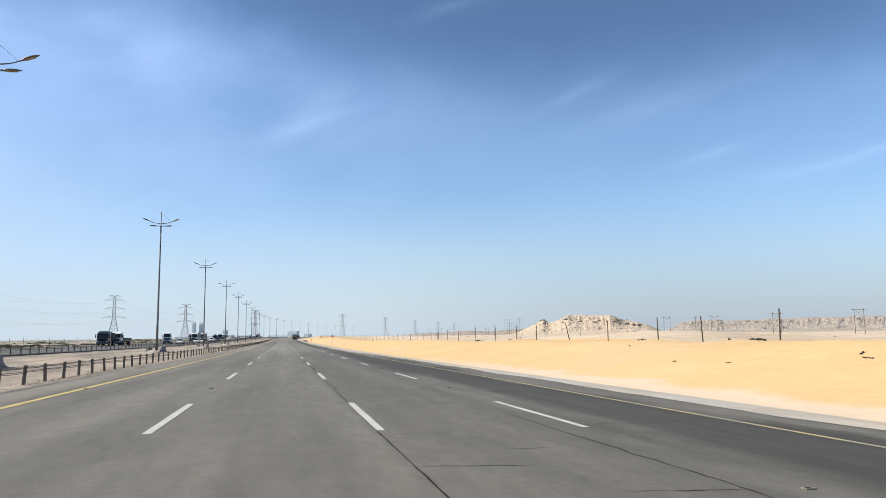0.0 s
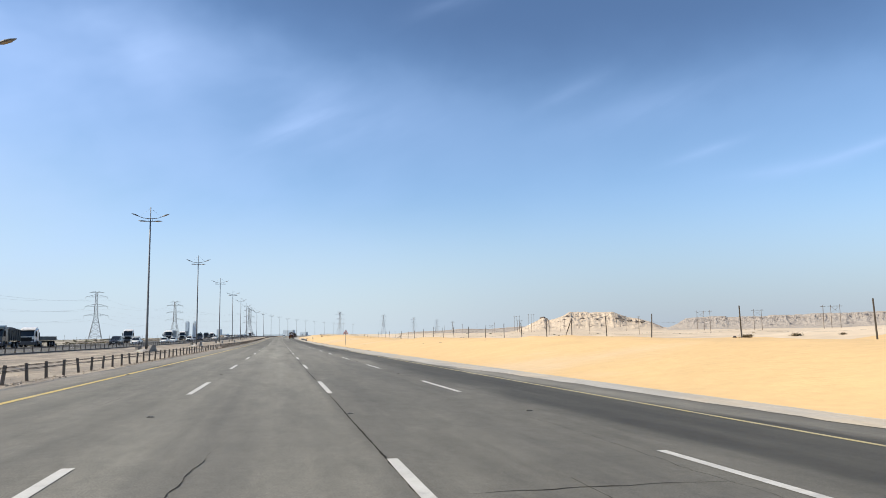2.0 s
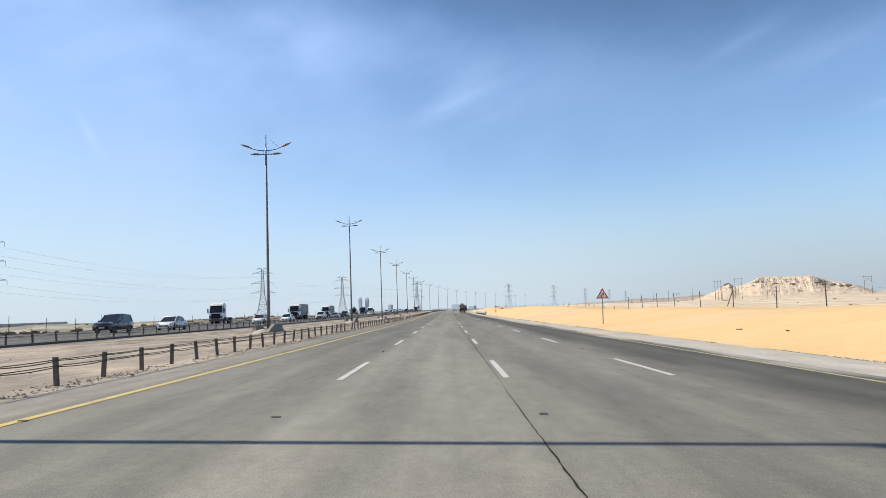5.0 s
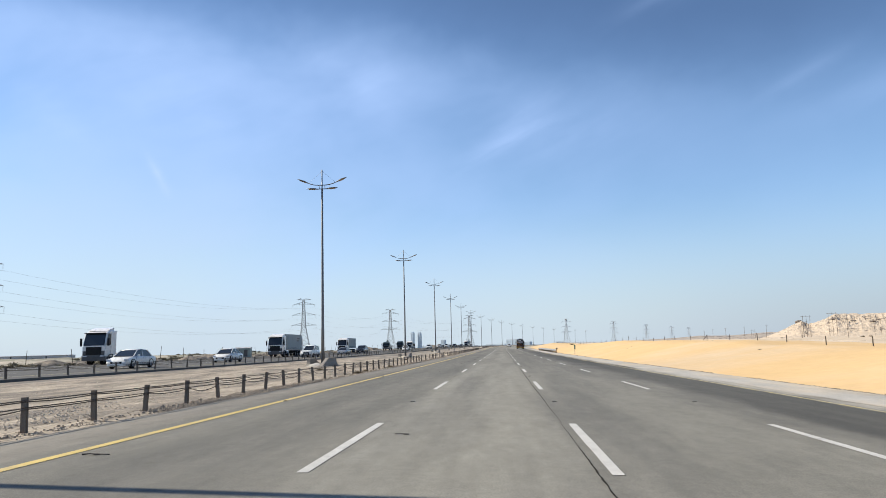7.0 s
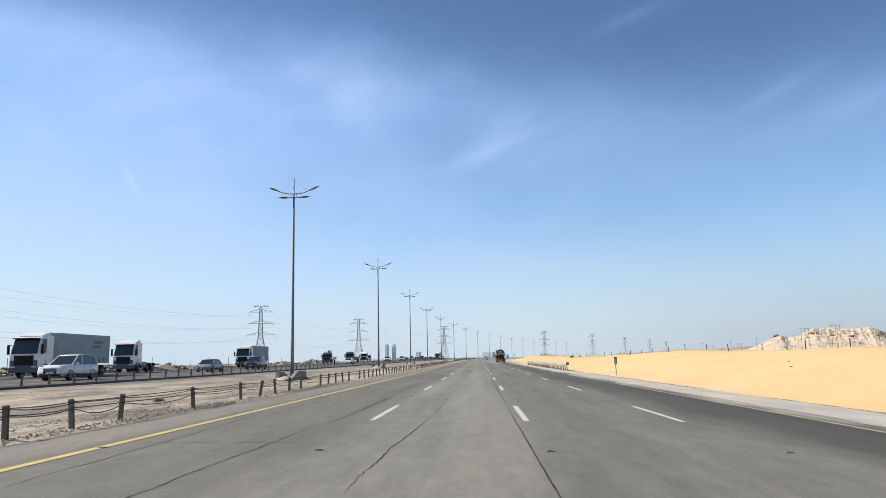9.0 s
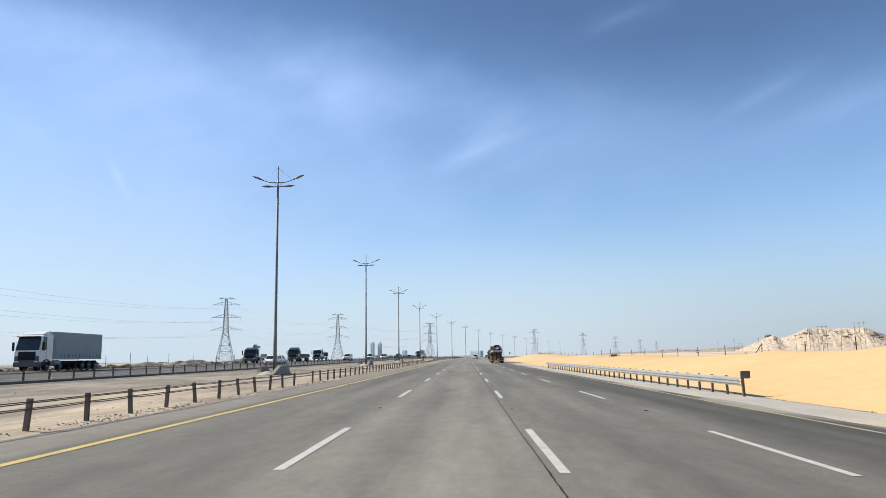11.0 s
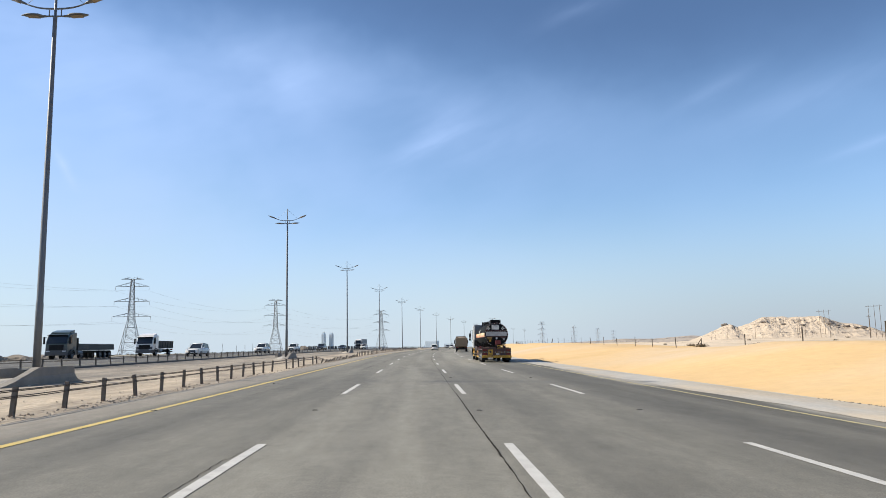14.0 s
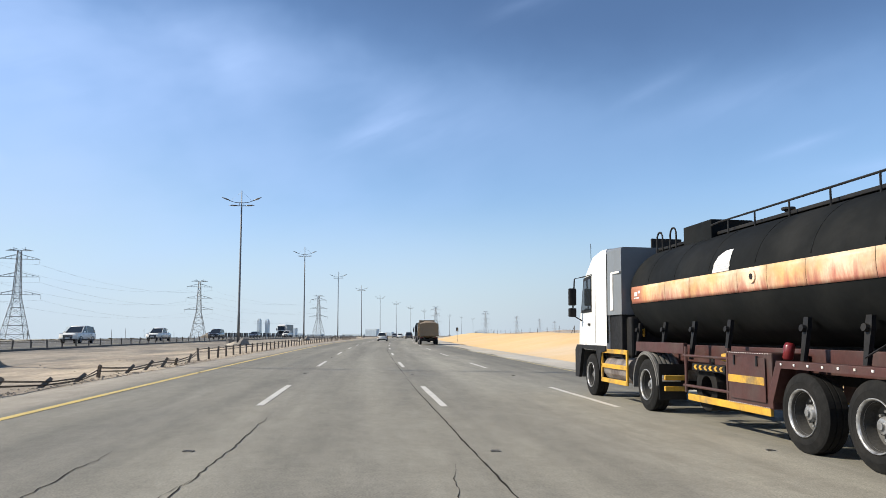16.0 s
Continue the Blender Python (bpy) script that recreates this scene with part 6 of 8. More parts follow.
    def skin(y0, y1, a0, a1, off, th=0.006, m=6, k=4):
        """A curved plate on the tank's side between two angles above the level, on the driver's side."""
        b = bmesh.new()
        rows = []
        for i in range(m + 1):
            a = math.pi - radians(a0 + (a1 - a0) * i / m)
            rows.append([b.verts.new((r * math.cos(a), y, CZ + r * math.sin(a))) for y in (y0, y1) for r in (R + off, R + off + th)])
        for p, q in zip(rows, rows[1:]):
            b.faces.new((p[1], p[3], q[3], q[1]))
            b.faces.new((p[0], q[0], q[2], p[2]))
            b.faces.new((p[0], p[1], q[1], q[0]))
            b.faces.new((p[2], q[2], q[3], p[3]))
        b.faces.new((rows[0][0], rows[0][2], rows[0][3], rows[0][1]))
        b.faces.new((rows[-1][0], rows[-1][1], rows[-1][3], rows[-1][2]))
        return b

    rr = random.Random(3)
    cuts = [0.28, 1.55, 2.75, 4.1, 5.05, 5.9, 7.6, 8.7, 10.50]
    for a, b in zip(cuts, cuts[1:]):
        part("band_panel", skin(a + 0.006, b - 0.006, -11.8, 8.6, 0.004), BAND, tank, "faded orange and cream band panel", True)
    for a, b, lo, hi in ((9.98, 10.10, 0, 3.0), (10.14, 10.30, -3, 2.0), (10.06, 10.34, -6, -4.4)):
        part("band_mark", skin(a, b, lo, hi, 0.0125, 0.002), WHITE, tank)
    bm = bmesh.new()
    rows = []
    for i in range(9):
        u = i / 8
        a = math.pi - radians(9.2 + 21.5 * u)
        y0, y1 = 6.18 + 0.06 * u + 0.012 * (i % 2), 6.76 - 0.26 * u ** 4 - 0.012 * (i % 3)
        rows.append([bm.verts.new(((R + o) * math.cos(a), y, CZ + (R + o) * math.sin(a))) for y in (y0, y1) for o in (0.004, 0.007)])
    for p, q in zip(rows, rows[1:]):
        for f in ((p[1], p[3], q[3], q[1]), (p[0], q[0], q[2], p[2]), (p[0], p[1], q[1], q[0]), (p[2], q[2], q[3], p[3])):
            bm.faces.new(f)
    bm.faces.new((rows[0][0], rows[0][2], rows[0][3], rows[0][1]))
    bm.faces.new((rows[-1][0], rows[-1][1], rows[-1][3], rows[-1][2]))
    notice = part("torn_poster", bm, WHITE, tank, "torn white paper notice")
    for k, (y0, y1) in enumerate(((6.20, 6.66), (6.16, 6.60), (6.24, 6.62))):
        part("notice_line", skin(y0, y1, 11 + 2.2 * k, 11.8 + 2.2 * k, 0.008, 0.001), PALE, notice)
    bm = bmesh.new()
    tube(bm, [(-R - 0.012, 5.44, CZ + 0.01), (-R - 0.03, 5.44, CZ + 0.01)], 0.10, 14)
    port = part("round_port", bm, BAND, tank)
    bm = bmesh.new()
    tube(bm, [(-R - 0.012, 5.44, CZ + 0.01), (-R - 0.04, 5.44, CZ + 0.01)], 0.045, 10)
    part("port_hole", bm, BLACK, port)
    for y in (1.8, 3.1, 4.35, 6.45, 7.75, 9.05, 10.4):
        for s in (-1, 1):
            # slanting bracket from the chassis to the tank's belly
            bm = bmesh.new()
            slab(bm, [(-0.03, -0.34), (0.03, -0.34), (0.06, 0.22), (0.05, 0.36), (-0.05, 0.36), (-0.06, 0.22)], -0.03, 0.03)
            tube(bm, [(-s * 0.02, 0, 0.20), (s * 0.09, 0, 0.20)], 0.05, 8)
            bm.transform(pose(s * 0.92, y, 1.40, 0, -s * 8, 0))
            part("bracket", bm, BLACK, tank)
    for y in (1.2, 2.6, 4.0, 5.4, 6.9, 8.3, 9.6):
        part("weld_seam", skin(y, y + 0.02, 12, 88, 0.001, 0.003, 14), TANK_BLACK, tank, "", True)
    # walkway, manholes and rails on top
    bm = bmesh.new()
    box(bm, (-0.30, 0.9, CZ + R - 0.02), (0.30, 11.0, CZ + R + 0.04), 0.01)
    top = part("walkway", bm, BLACK, tank)
    for y0, y1, w, h in ((0.65, 1.75, 0.42, 0.26), (7.95, 9.15, 0.42, 0.28)):
        bm = bmesh.new()
        box(bm, (-w, y0, CZ + R - 0.12), (w, y1, CZ + R + h), 0.02)
        part("manhole_box", bm, TANK_BLACK, top)
    bm = bmesh.new()
    tube(bm, [(0, 6.1, CZ + R), (0, 6.1, CZ + R + 0.14), (0, 6.1, CZ + R + 0.15), (0, 6.1, CZ + R + 0.19)], [0.06, 0.06, 0.11, 0.11], 12)
    part("vent_cap", bm, BLACK, top)
    bm = bmesh.new()
    tube(bm, [(-0.42, 1.75, CZ + R + 0.17), (-0.42, 7.6, CZ + R + 0.17), (-0.42, 7.95, CZ + R + 0.15)], 0.018, 6)
    for y in (2.4, 3.4, 4.4, 5.4, 6.4, 7.3):
        tube(bm, [(-0.42, y, CZ + R - 0.12), (-0.42, y, CZ + R + 0.18)], 0.015, 6)
    part("hand_rail", bm, BLACK, top)
    for y in (9.65, 10.35):
        bm = bmesh.new()
        bow = [(-0.42, y - 0.15 * math.cos(math.pi * k / 8), CZ + R + 0.20 + 0.15 * math.sin(math.pi * k / 8)) for k in range(9)]
        tube(bm, [(-0.42, y - 0.15, CZ + R - 0.1)] + bow + [(-0.42, y + 0.15, CZ + R - 0.1)], 0.02, 8)
        part("ladder_hoop", bm, BLACK, top)
    bm = bmesh.new()
    box(bm, (-0.36, 10.96, CZ + R - 0.75), (0.36, 11.02, CZ + R + 0.30), 0.01)
    part("end_board", bm, BLACK, top)
    # trailer frame
    # added black plate standing in for the deep shade under the tank
    bm = bmesh.new()
    box(bm, (-0.06, 0.4, 0.80), (0.06, 9.6, 1.52), 0.01)
    part("centre_web", bm, BLACK, t)
    for s in (-1, 1):
        bm = bmesh.new()
        box(bm, (s * 0.55 - 0.07, 0.2, 0.98), (s * 0.55 + 0.07, 9.7, 1.32), 0.012)
        part("frame_beam", bm, MAROON, t, "maroon trailer frame")
        bm = bmesh.new()
        box(bm, (s * 1.14 - 0.04, 7.6, 1.16), (s * 1.14 + 0.04, 9.9, 1.36), 0.012)
        part("frame_skirt", bm, MAROON, t)
        # folded guard over the three trailer wheels
        bm = bmesh.new()
        slab(bm, [(0.35, 1.03), (0.35, 1.16), (4.55, 1.16), (4.80, 0.62), (4.66, 0.58), (4.44, 1.07), (0.45, 1.07)], s * 1.12 - 0.12, s * 1.12 + 0.12, 0.01)
        fender = part("wheel_guard", bm, MAROON, t, "maroon folded wheel guard")
        for k in range(14):
            bm = bmesh.new()
            y = 0.5 + k * 0.3
            box(bm, (s * 1.246 - 0.006, y, 1.10), (s * 1.246 + 0.006, y + 0.035, 1.13), 0.003)
            part("reflector_dot", bm, WHITE, fender)
        bm = bmesh.new()
        box(bm, (s * 1.20 - 0.025, 4.75, 0.38), (s * 1.20 + 0.025, 7.35, 0.49), 0.01)
        part("side_bar", bm, YELLOW, t, "yellow side guard bar")
        # tool box with yellow stripe
        bm = bmesh.new()
        box(bm, (s * 0.95 - 0.27, 4.69, 0.48), (s * 0.95 + 0.29, 5.92, 1.26), 0.02)
        chest = part("tool_box", bm, MAROON, t, "maroon tool box with yellow stripe")
        bm = bmesh.new()
        box(bm, (s * 1.246 - 0.008, 4.84, 0.80), (s * 1.246 + 0.009, 5.86, 0.91))
        part("stripe", bm, YELLOW, chest)
        for y in (5.02, 5.66):
            bm = bmesh.new()
            box(bm, (s * 1.255 - 0.012, y - 0.02, 1.06), (s * 1.255 + 0.010, y + 0.02, 1.21), 0.004)
            part("hinge", bm, BLACK, chest)
        for k in range(18):
            for z in (0.50, 1.245):
                bm = bmesh.new()
                box(bm, (s * 1.244 - 0.003, 4.73 + k * 0.066, z - 0.004), (s * 1.244 + 0.003, 4.76 + k * 0.066, z + 0.004))
                part("trim_dot", bm, WHITE, chest)
        bm = bmesh.new()
        box(bm, (s * 1.243 - 0.006, 4.82, 0.56), (s * 1.243 + 0.006, 5.82, 1.18), 0.004)
        part("lid_panel", bm, MAROON, chest)
        # chevron board, spare wheel cradle and bars ahead of it
        bm = bmesh.new()
        box(bm, (s * 1.19 - 0.02, 6.05, 0.90), (s * 1.19 + 0.02, 7.2, 1.02), 0.006)
        board = part("chevron_board", bm, BLACK, t, "black board with yellow chevrons")
        for k in range(6):
            bm = bmesh.new()
            y = 6.10 + k * 0.18
            slab(bm, [(y, 0.92), (y + 0.07, 0.92), (y + 0.12, 0.96), (y + 0.07, 1.0), (y, 1.0), (y + 0.05, 0.96)], s * 1.214 - 0.006, s * 1.214 + 0.006)
            part("chevron", bm, YELLOW, board)
        for p, q, r in (((1.18, 5.95, 0.62), (1.18, 7.6, 0.62), 0.025), ((1.18, 5.95, 1.14), (1.18, 7.6, 1.14), 0.025), ((1.18, 6.0, 0.5), (1.18, 6.0, 1.3), 0.03), ((1.18, 7.5, 0.5), (1.18, 7.5, 1.3), 0.03)):
            bm = bmesh.new()
            tube(bm, [(s * p[0], p[1], p[2]), (s * q[0], q[1], q[2])], r, 8)
            part("rack_bar", bm, MAROON, t)
        bm = bmesh.new()
        arch(bm, 6.9, 0.62, 0.20, s * 0.8 - 0.3, s * 0.8 + 0.3, 0, 358, 0.18, 20)
        part("spare_tyre", bm, TYRE, t)
    bm = bmesh.new()
    box(bm, (-1.16, 5.98, 1.08), (-0.98, 6.3, 1.22), 0.06)
    part("yellow_bag", bm, YELLOW, t)
    bm = bmesh.new()
    tube(bm, [(-1.08, 4.52, 1.17), (-1.08, 4.52, 1.19), (-1.06, 4.50, 1.36), (-1.05, 4.50, 1.40), (-1.05, 4.50, 1.405)], [0.05, 0.07, 0.075, 0.055, 0.025], 20)
    part("red_bucket", bm, BUCKET, t, "dark red fire bucket", smooth=True)
    bm = bmesh.new()
    tube(bm, [(-1.05, 3.0, 1.25), (-0.85, 2.2, 1.7)], 0.012, 5)
    part("strap_wire", bm, BLACK, t)
    for s in (-0.6, 0.6):
        bm = bmesh.new()
        tube(bm, [(s, 7.6, 0.30), (s, 7.6, 1.1)], 0.06, 8)
        box(bm, (s - 0.13, 7.5, 0.26), (s + 0.13, 7.7, 0.30))
        part("landing_leg", bm, BLACK, t)
    # rear face of the tank: painted end with a border of small triangles
    yr = Y0
    rear = part("tank_end", disc_plate(0, yr - 0.02, CZ, R * 0.985, 0.02), TANK_BLACK, t, "painted tank end with white flower shapes")
    for k in range(56):
        a = 2 * math.pi * k / 56
        if math.sin(a) < -0.93:
            continue
        bm = bmesh.new()
        q = [((R - 0.015) * math.cos(a), (R - 0.015) * math.sin(a)), ((R - 0.015) * math.cos(a + 0.112), (R - 0.015) * math.sin(a + 0.112)), ((R - 0.075) * math.cos(a + 0.056), (R - 0.075) * math.sin(a + 0.056))]
        plate(bm, q, yr - 0.03, 0.012, CZ)
        part("border_triangle", bm, WHITE if k % 2 else RED, rear)
    for u, w, m, z0, z1 in ((-0.9, 0.9, PALE, -0.10, 0.22), (-0.84, -0.36, MUSTARD, -0.30, -0.22), (-0.78, -0.36, MUSTARD, -0.41, -0.33), (-0.62, -0.46, YELLOW, -0.60, -0.44), (0.38, 0.86, MAROON, -0.30, -0.20), (0.56, 0.72, PALE, -0.48, -0.32), (-0.40, 0.22, WHITE, 0.44, 0.84), (-0.86, 0.86, MAROON, -0.20, -0.12)):
        bm = bmesh.new()
        plate(bm, [(u, z0), (w, z0), (w, z1), (u, z1)], yr - 0.034, 0.014, CZ)
        part("sign_panel", bm, m, rear)
    for k in range(5):
        bm = bmesh.new()
        plate(bm, [(-0.34, 0.50 + k * 0.065), (0.16 - 0.08 * (k % 3), 0.50 + k * 0.065), (0.16 - 0.08 * (k % 3), 0.52 + k * 0.065), (-0.34, 0.52 + k * 0.065)], yr - 0.042, 0.008, CZ)
        part("notice_line", bm, PALE if k < 4 else INK, rear)
    for k in range(22):
        bm = bmesh.new()
        x = -0.86 + k * 0.079
        plate(bm, [(x, 0.26), (x + 0.07, 0.26), (x + 0.035, 0.35)] if k % 2 else [(x, 0.35), (x + 0.035, 0.26), (x + 0.07, 0.35)], yr - 0.034, 0.012, CZ)
        part("border_triangle", bm, WHITE if k % 2 else RED, rear)
    for fx, fz, fs in ((-0.66, 0.54, 0.17), (0.56, 0.54, 0.17), (0.02, -0.30, 0.12)):
        for k in range(4):
            a = math.pi / 2 * k
            bm = bmesh.new()
            q = [(0.02, 0), (fs * 0.55, fs * 0.28), (fs, 0), (fs * 0.55, -fs * 0.28)]
            plate(bm, [(fx + u * math.cos(a) - v * math.sin(a), fz + u * math.sin(a) + v * math.cos(a)) for u, v in q], yr - 0.034, 0.012, CZ)
            part("petal", bm, WHITE, rear)
    bm = bmesh.new()
    box(bm, (-0.10, yr - 0.26, CZ - 0.84), (0.34, yr - 0.02, CZ - 0.50), 0.02)
    part("red_box", bm, RED, t, "red pump control box")
    bm = bmesh.new()
    tube(bm, [(0.05, yr - 0.24, CZ - 0.96), (0.52, yr - 0.24, CZ - 0.92)], 0.035, 10)
    tube(bm, [(0.05, yr - 0.24, CZ - 1.16), (0.56, yr - 0.24, CZ - 1.10)], 0.032, 10)
    part("hose_pipe", bm, YELLOW, t, "yellow discharge pipes")
    bm = bmesh.new()
    tube(bm, [(0.0, yr - 0.1, CZ - 0.85), (-0.02, yr - 0.30, CZ - 1.0), (0.0, yr - 0.30, CZ - 1.25)], 0.08, 10)
    part("valve", bm, BLACK, t)
    bm = bmesh.new()
    tube(bm, [(0.55, yr - 0.15, CZ - 0.9), (0.72, yr - 0.25, CZ - 1.1)], 0.06, 8)
    part("valve", bm, BLACK, t)
    # rear light board
    bm = bmesh.new()
    box(bm, (-1.24, 0.0, 0.52), (1.24, 0.10, 1.24), 0.015)
    board = part("light_board", bm, MAROON, t, "maroon rear board with lamps and chevrons")
    for s in (-1, 1):
        for z in (0.72, 1.06):
            bm = bmesh.new()
            box(bm, (s * 1.0 - 0.18, -0.025, z - 0.075), (s * 1.0 + 0.18, 0.02, z + 0.075), 0.012)
            part("tail_light", bm, LAMP_RED, board)
        for x in (1.02, 0.62):
            bm = bmesh.new()
            tube(bm, [(s * x, 0.01, 0.585), (s * x, -0.03, 0.585)], 0.035, 10)
            part("marker_light", bm, LAMP_AMBER, board)
    for k in range(20):
        bm = bmesh.new()
        x = -1.18 + k * 0.12
        d = 0.05 if x > 0 else -0.05
        if -0.72 < x < -0.32:
            continue
        plate(bm, [(x, 0.855), (x + 0.05, 0.855), (x + 0.05 + d, 0.885), (x + 0.05, 0.915), (x, 0.915), (x + d, 0.885)], -0.012, 0.012, 0)
        part("chevron", bm, WHITE if k % 2 else YELLOW, board)
    bm = bmesh.new()
    box(bm, (-0.74, -0.035, 0.66), (-0.34, -0.012, 1.10), 0.004)
    sign = part("yellow_sign", bm, YELLOW, board, "yellow transit sign")
    text = bpy.data.curves.new("writing", "FONT")
    text.body, text.size, text.align_x = "TRANSIT", 0.085, "CENTER"
    text.extrude = 0.001
    dg = new("writing_source", text)
    bpy.context.view_layer.update()
    me = bpy.data.meshes.new_from_object(dg.evaluated_get(bpy.context.evaluated_depsgraph_get()))
    bpy.data.objects.remove(dg)
    me.materials.clear()
    me.materials.append(INK)
    word = new("writing", me)
    word.parent = sign
    word.matrix_basis = pose(-0.54, -0.038, 0.69, 90, 0, 0)
    bm = bmesh.new()
    tube(bm, [(-0.54, -0.030, 0.92), (-0.54, -0.040, 0.92)], 0.10, 16)
    part("emblem", bm, INK, sign)
    bm = bmesh.new()
    box(bm, (-0.06, -0.03, 0.66), (0.22, -0.01, 0.80), 0.004)
    number = part("number_plate", bm, WHITE, board)
    for x0, x1, z in ((-0.03, 0.19, 0.755), (-0.03, 0.19, 0.70)):
        bm = bmesh.new()
        box(bm, (x0, -0.036, z - 0.012), (x1, -0.029, z + 0.012))
        part("bar", bm, INK, number)
    for z0, z1 in ((0.42, 0.53), (0.555, 0.60)):
        bm = bmesh.new()
        box(bm, (-1.28, -0.07, z0), (1.28, 0.04, z1), 0.012)
        part("rear_bumper", bm, YELLOW, t, "yellow rear bumper bar")
    bm = bmesh.new()
    box(bm, (-1.1, 0.10, 0.95), (1.1, 0.40, 1.28), 0.02)
    part("rear_cross_beam", bm, MAROON, t)
    for s in (-1, 1):
        bm = bmesh.new()
        box(bm, (s * 1.0 - 0.26, 0.42, 0.20), (s * 1.0 + 0.26, 0.45, 0.95), 0.006)
        part("mud_flap", bm, BLACK, t)
    return t


def plate(bm, outline, y, depth, z0):
    """A thin upright plate facing -y with a given (x, z) outline."""
    a = [bm.verts.new((x, y, z0 + z)) for x, z in outline]
    b = [bm.verts.new((x, y + depth, z0 + z)) for x, z in outline]
    bm.faces.new(a)
    bm.faces.new(b[::-1])
    for k in range(len(a)):
        q = (k + 1) % len(a)
        bm.faces.new((a[k], b[k], b[q], a[q]))
    return bm


def disc_plate(x, y, z, r, depth):
    bm = bmesh.new()
    return plate(bm, [(x + r * math.cos(2 * math.pi * k / 48), r * math.sin(2 * math.pi * k / 48)) for k in range(48)], y, depth, z)


TANKER_Y = 472.65
tank_lorry = tanker()
tank_lorry.matrix_basis = standing(5.2, TANKER_Y, FALL * 5.2)
tank_lorry.matrix_basis = tank_lorry.matrix_basis @ pose(0, 0, 0, math.degrees((rise(486) - rise(473)) / 13), -math.degrees(math.atan(FALL)), -0.3)

# ---- traffic standing on the two carriageways ----
WHITE_CAR = paint("white_car_paint", (0.82, 0.80, 0.75), 0.3, 0.4)
SILVER_CAR = paint("grey_car_paint", (0.22, 0.23, 0.24), 0.3, 0.8)
DARK_CAR = paint("dark_car_paint", (0.03, 0.032, 0.036), 0.3, 0.8)
LORRY_GREEN = paint("dark_green_cab_paint", (0.035, 0.06, 0.06), 0.4)
ARMY = paint("tan_brown_lorry_paint", (0.21, 0.155, 0.095), 0.6, 0.0)
CURTAIN = node_mat("grey_green_tarpaulin_side", (0.30, 0.34, 0.34), 0.6, tone=0.06, scale=0.8, fine=8)
BED_DARK = paint("dark_load_bed_paint", (0.05, 0.055, 0.055), 0.6, 0.0)
ON = "oncoming traffic"
lorry("dark dump lorry with a rounded black load cover", "dump", LORRY_GREEN, BED_DARK, (-40.5, 180.0), group=ON)
lorry("white-cabbed flatbed lorry with low dark side boards", "flatbed", CAB_WHITE, BED_DARK, (-41.0, 200.0), group=ON)
lorry("white tractor unit with bare black chassis behind the cab", "tractor", CAB_WHITE, BED_DARK, (-42.4, 282.0), group=ON)
almar = lorry("white lorry with a grey-green tarpaulin cargo box", "box", CAB_WHITE, CURTAIN, (-38.2, 333.0), group=ON)
lorry("white tractor unit beside dark cars", "tractor", CAB_WHITE, BED_DARK, (-42.2, 352.5), group=ON)
lorry("white lorry with a pale cargo box far down the road", "box", CAB_WHITE, CURTAIN, (-42.0, 400.0), group=ON)
lorry("dark green crane lorry with a folded loading arm", "crane", LORRY_GREEN, LORRY_GREEN, (-42.0, 466.0), group=ON)
lorry("dark lorry with an empty flat bed", "flatbed", LORRY_GREEN, BED_DARK, (-42.0, 504.5), group=ON)
lorry("white-fronted dump lorry with a dark body", "rigid", CAB_WHITE, BED_DARK, (-41.5, 524.0), group=ON)
lorry("far white lorry with a grey box", "box", CAB_WHITE, CURTAIN, (-37.4, 702.0), group=ON)
for label, kind, colour, at in (
        ("dark grey off-road car on the oncoming carriageway", "suv", DARK_CAR, (-33.4, 217.0)),
        ("white saloon car on the oncoming carriageway", "sedan", WHITE_CAR, (-31.2, 226.0)),
        ("white saloon car close to the median barrier", "sedan", WHITE_CAR, (-30.6, 261.0)),
        ("white saloon car near the median barrier", "sedan", WHITE_CAR, (-31.4, 283.5)),
        ("white off-road car ahead of a box lorry", "suv", WHITE_CAR, (-30.6, 315.0)),
        ("grey saloon car on the oncoming carriageway", "sedan", SILVER_CAR, (-32.6, 348.0)),
        ("dark off-road car on the oncoming carriageway", "suv", DARK_CAR, (-32.2, 364.5)),
        ("white saloon car in front of a crane lorry", "sedan", WHITE_CAR, (-32.2, 438.0)),
        ("white saloon car following another white car", "sedan", WHITE_CAR, (-33.6, 447.0)),
        ("white off-road car beside a dump lorry", "suv", WHITE_CAR, (-32.6, 512.0)),
        ("white off-road car near the rope barrier", "suv", WHITE_CAR, (-32.4, 547.5)),
        ("white pickup on the oncoming carriageway", "pickup", WHITE_CAR, (-32.0, 572.5)),
        ("dark off-road car behind a white pickup", "suv", DARK_CAR, (-31.6, 602.0)),
        ("dark saloon car far down the oncoming carriageway", "sedan", DARK_CAR, (-33.0, 640.0)),
        ("white car far down the oncoming carriageway", "suv", WHITE_CAR, (-31.0, 668.0))):
    car(label, kind, colour, at, False, ON)
AHEAD = "traffic ahead"
car("white hatchback in the second lane", "hatch", WHITE_CAR, (-1.85, 600.0), True, AHEAD)
car("dark off-road car far ahead", "suv", DARK_CAR, (1.9, 668.0), True, AHEAD)
car("white saloon car far ahead", "sedan", WHITE_CAR, (-2.2, 700.0), True, AHEAD)
car("dark grey car far ahead", "sedan", SILVER_CAR, (-5.4, 720.0), True, AHEAD)
lorry("tan-brown lorry with a covered load in the slow lane", "army", ARMY, ARMY, (5.1, 562.0), True, AHEAD)
lorry("dark dump lorry ahead of a tan lorry", "dump", LORRY_GREEN, BED_DARK, (5.2, 588.0), True, AHEAD)
